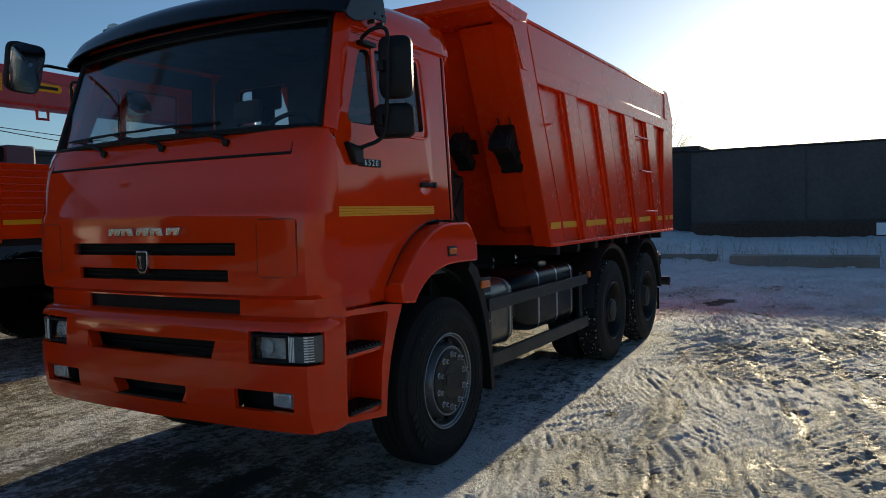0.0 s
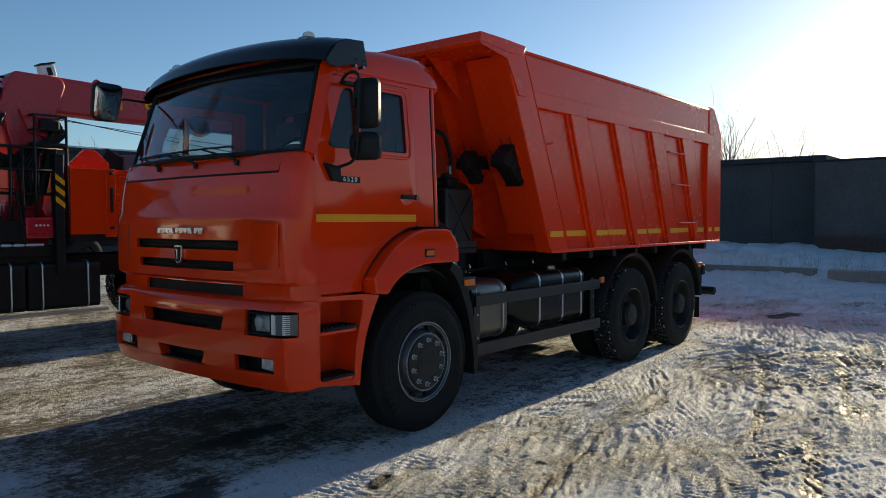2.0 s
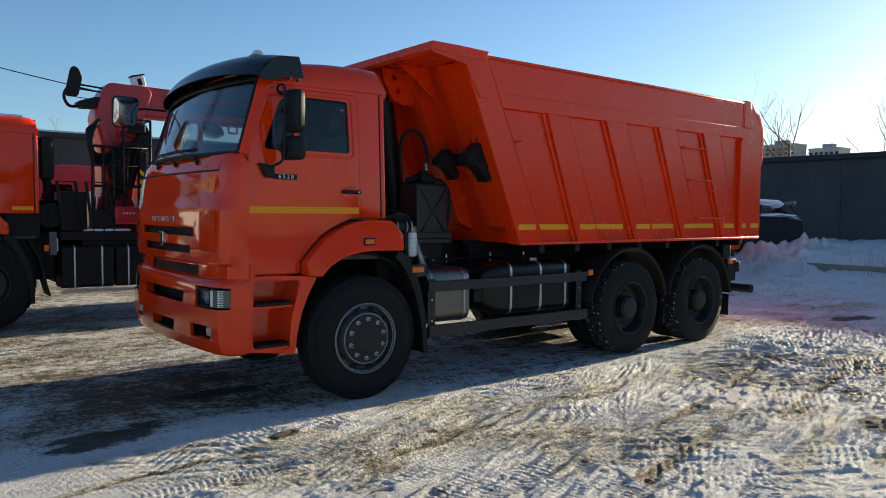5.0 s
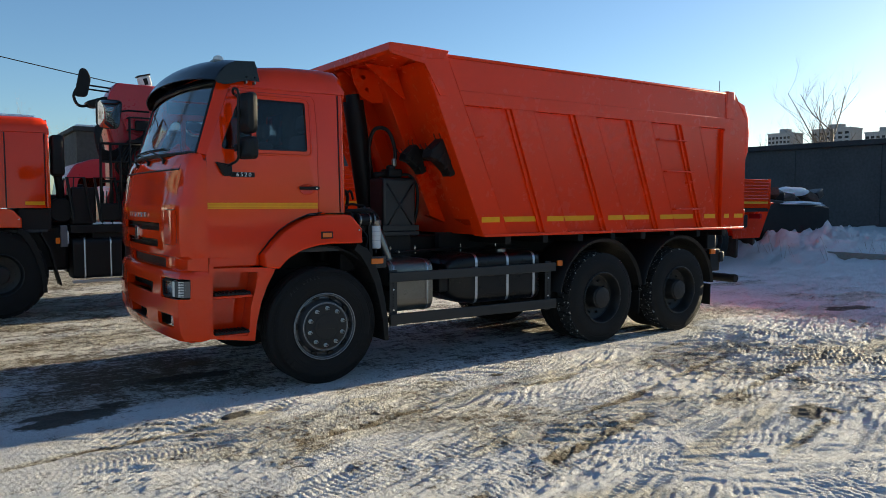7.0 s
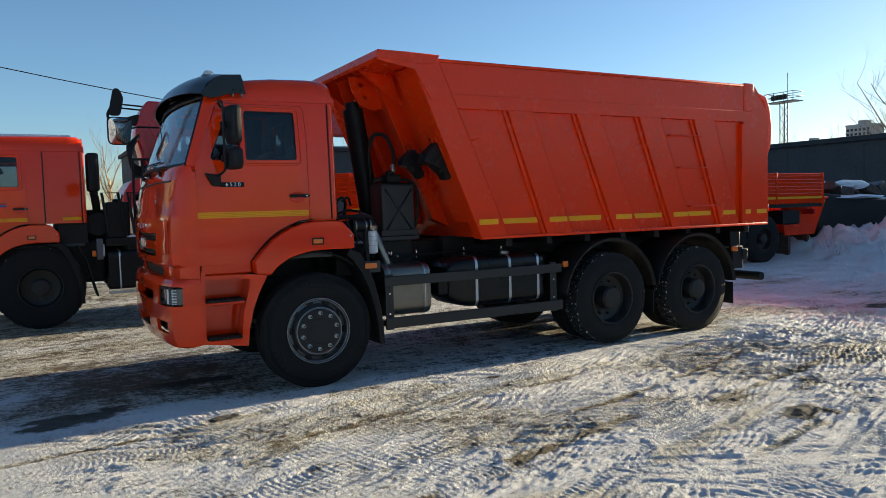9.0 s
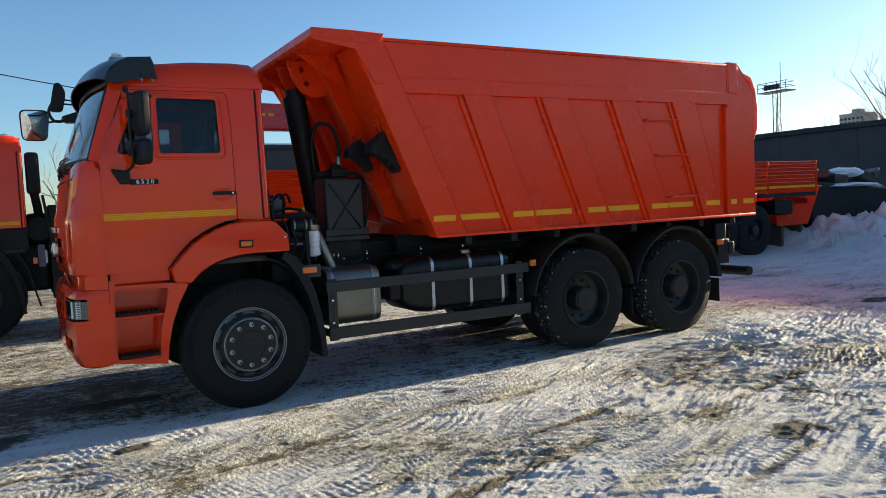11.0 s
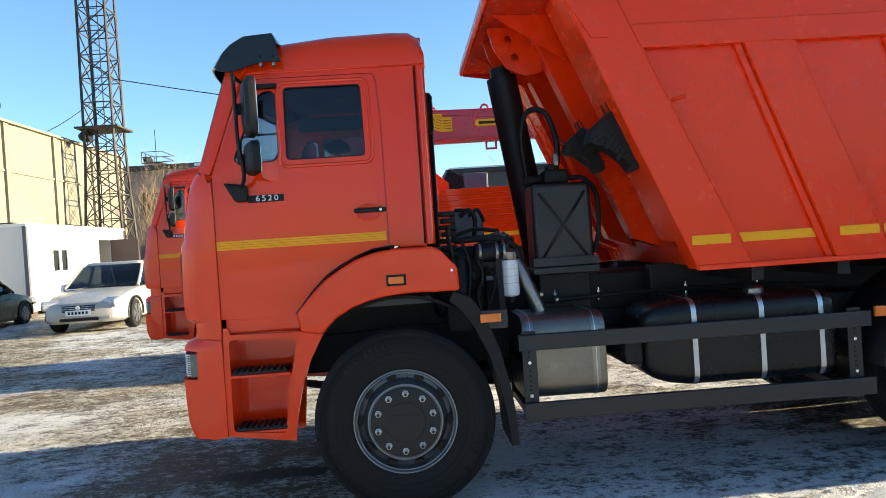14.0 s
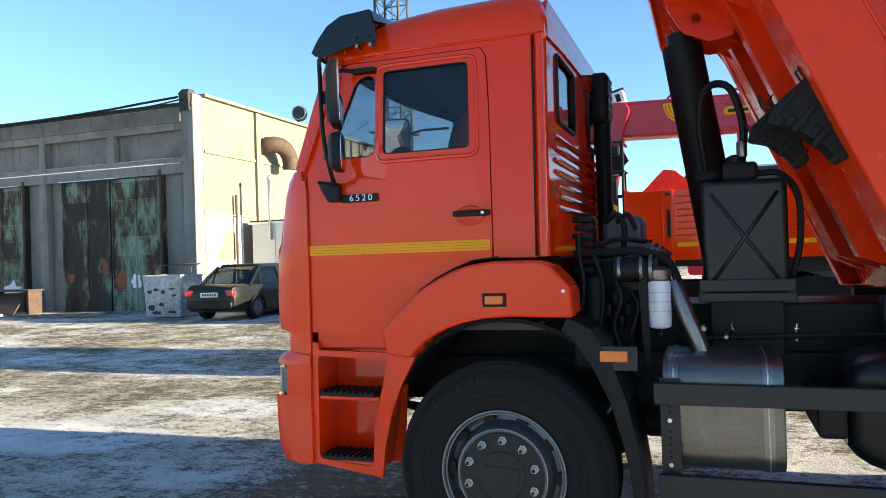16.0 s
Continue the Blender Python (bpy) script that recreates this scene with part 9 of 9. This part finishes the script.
build_tree("bare_tree", "bare spreading winter tree behind the shed", (50.0, 22.2, 0), 11.5, 0.75, 2, 0.42, group="bare trees", depth=5, thick=0.02)
build_tree("bare_tree", "bare spreading winter tree behind the shed", (50.6, 21.4, 0), 10.4, 0.7, 9, 0.42, group="bare trees", depth=5, thick=0.02)
for k, (x, y, h) in enumerate(((50.0, 15.4, 9.0), (50.3, 14.0, 8.8), (50.6, 11.7, 8.0), (50.2, 9.8, 7.9))):
    build_tree("bare_tree", "many-stemmed bare tree behind the shed", (x, y, 0), h, 0.5, 33 + k, 0.35, stems=3, depth=4, thick=0.034, group="bare trees")
for k, (x, y, h) in enumerate(((70, 40, 10), (72, 47, 9.5), (71, 52, 10), (74, 30, 9.6), (70, 36, 9), (75, 62, 10), (73, 57, 9))):
    build_tree("bare_birch", "slender bare birch far behind the shed", (x, y, 0), h, 0.42, 20 + k, 0.30, group="bare birches", thick=0.017)
for k, (x, y) in enumerate(((-12.4, 33.5), (-11.2, 34.5), (-10.2, 33.2), (-13.6, 35.5), (-9.2, 35.0))):
    build_tree("bare_shrub", "tangled bare tan shrub by the brick building", (x, y, 0.1), 6.3, 0.62, 50 + k, 0.10, TWIG, 7, 4, 0.015, "bare shrubs", 0.1)
for k, (x, y, h) in enumerate(((1.0, 48, 7.2), (3.4, 52, 7.6), (8, 55, 8), (15, 58, 9), (25, 60, 9), (35, 62, 9))):
    build_tree("bare_tree", "bare far tree beyond the yard", (x, y, 0), h, 0.65, 70 + k, 0.35, TWIG, group="bare trees")
grass = bmesh.new()
rg = random.Random(8)
for k in range(260):
    x, y = rg.uniform(15.5, 19.5), rg.uniform(-8, 16)
    z = 0.25
    for j in range(2):
        tube([(x + rg.uniform(-.1, .1), y + rg.uniform(-.1, .1), z - 0.1), (x + rg.uniform(-.15, .15), y + rg.uniform(-.2, .2), z + rg.uniform(0.2, 0.5))], [0.004, 0.002], 3, grass, caps=False)
dry = part("dry_weeds", grass, TWIG, None, "dry weed stalks standing out of the snow bank", 0)
tagged(dry, category="weeds", kind="stuff")
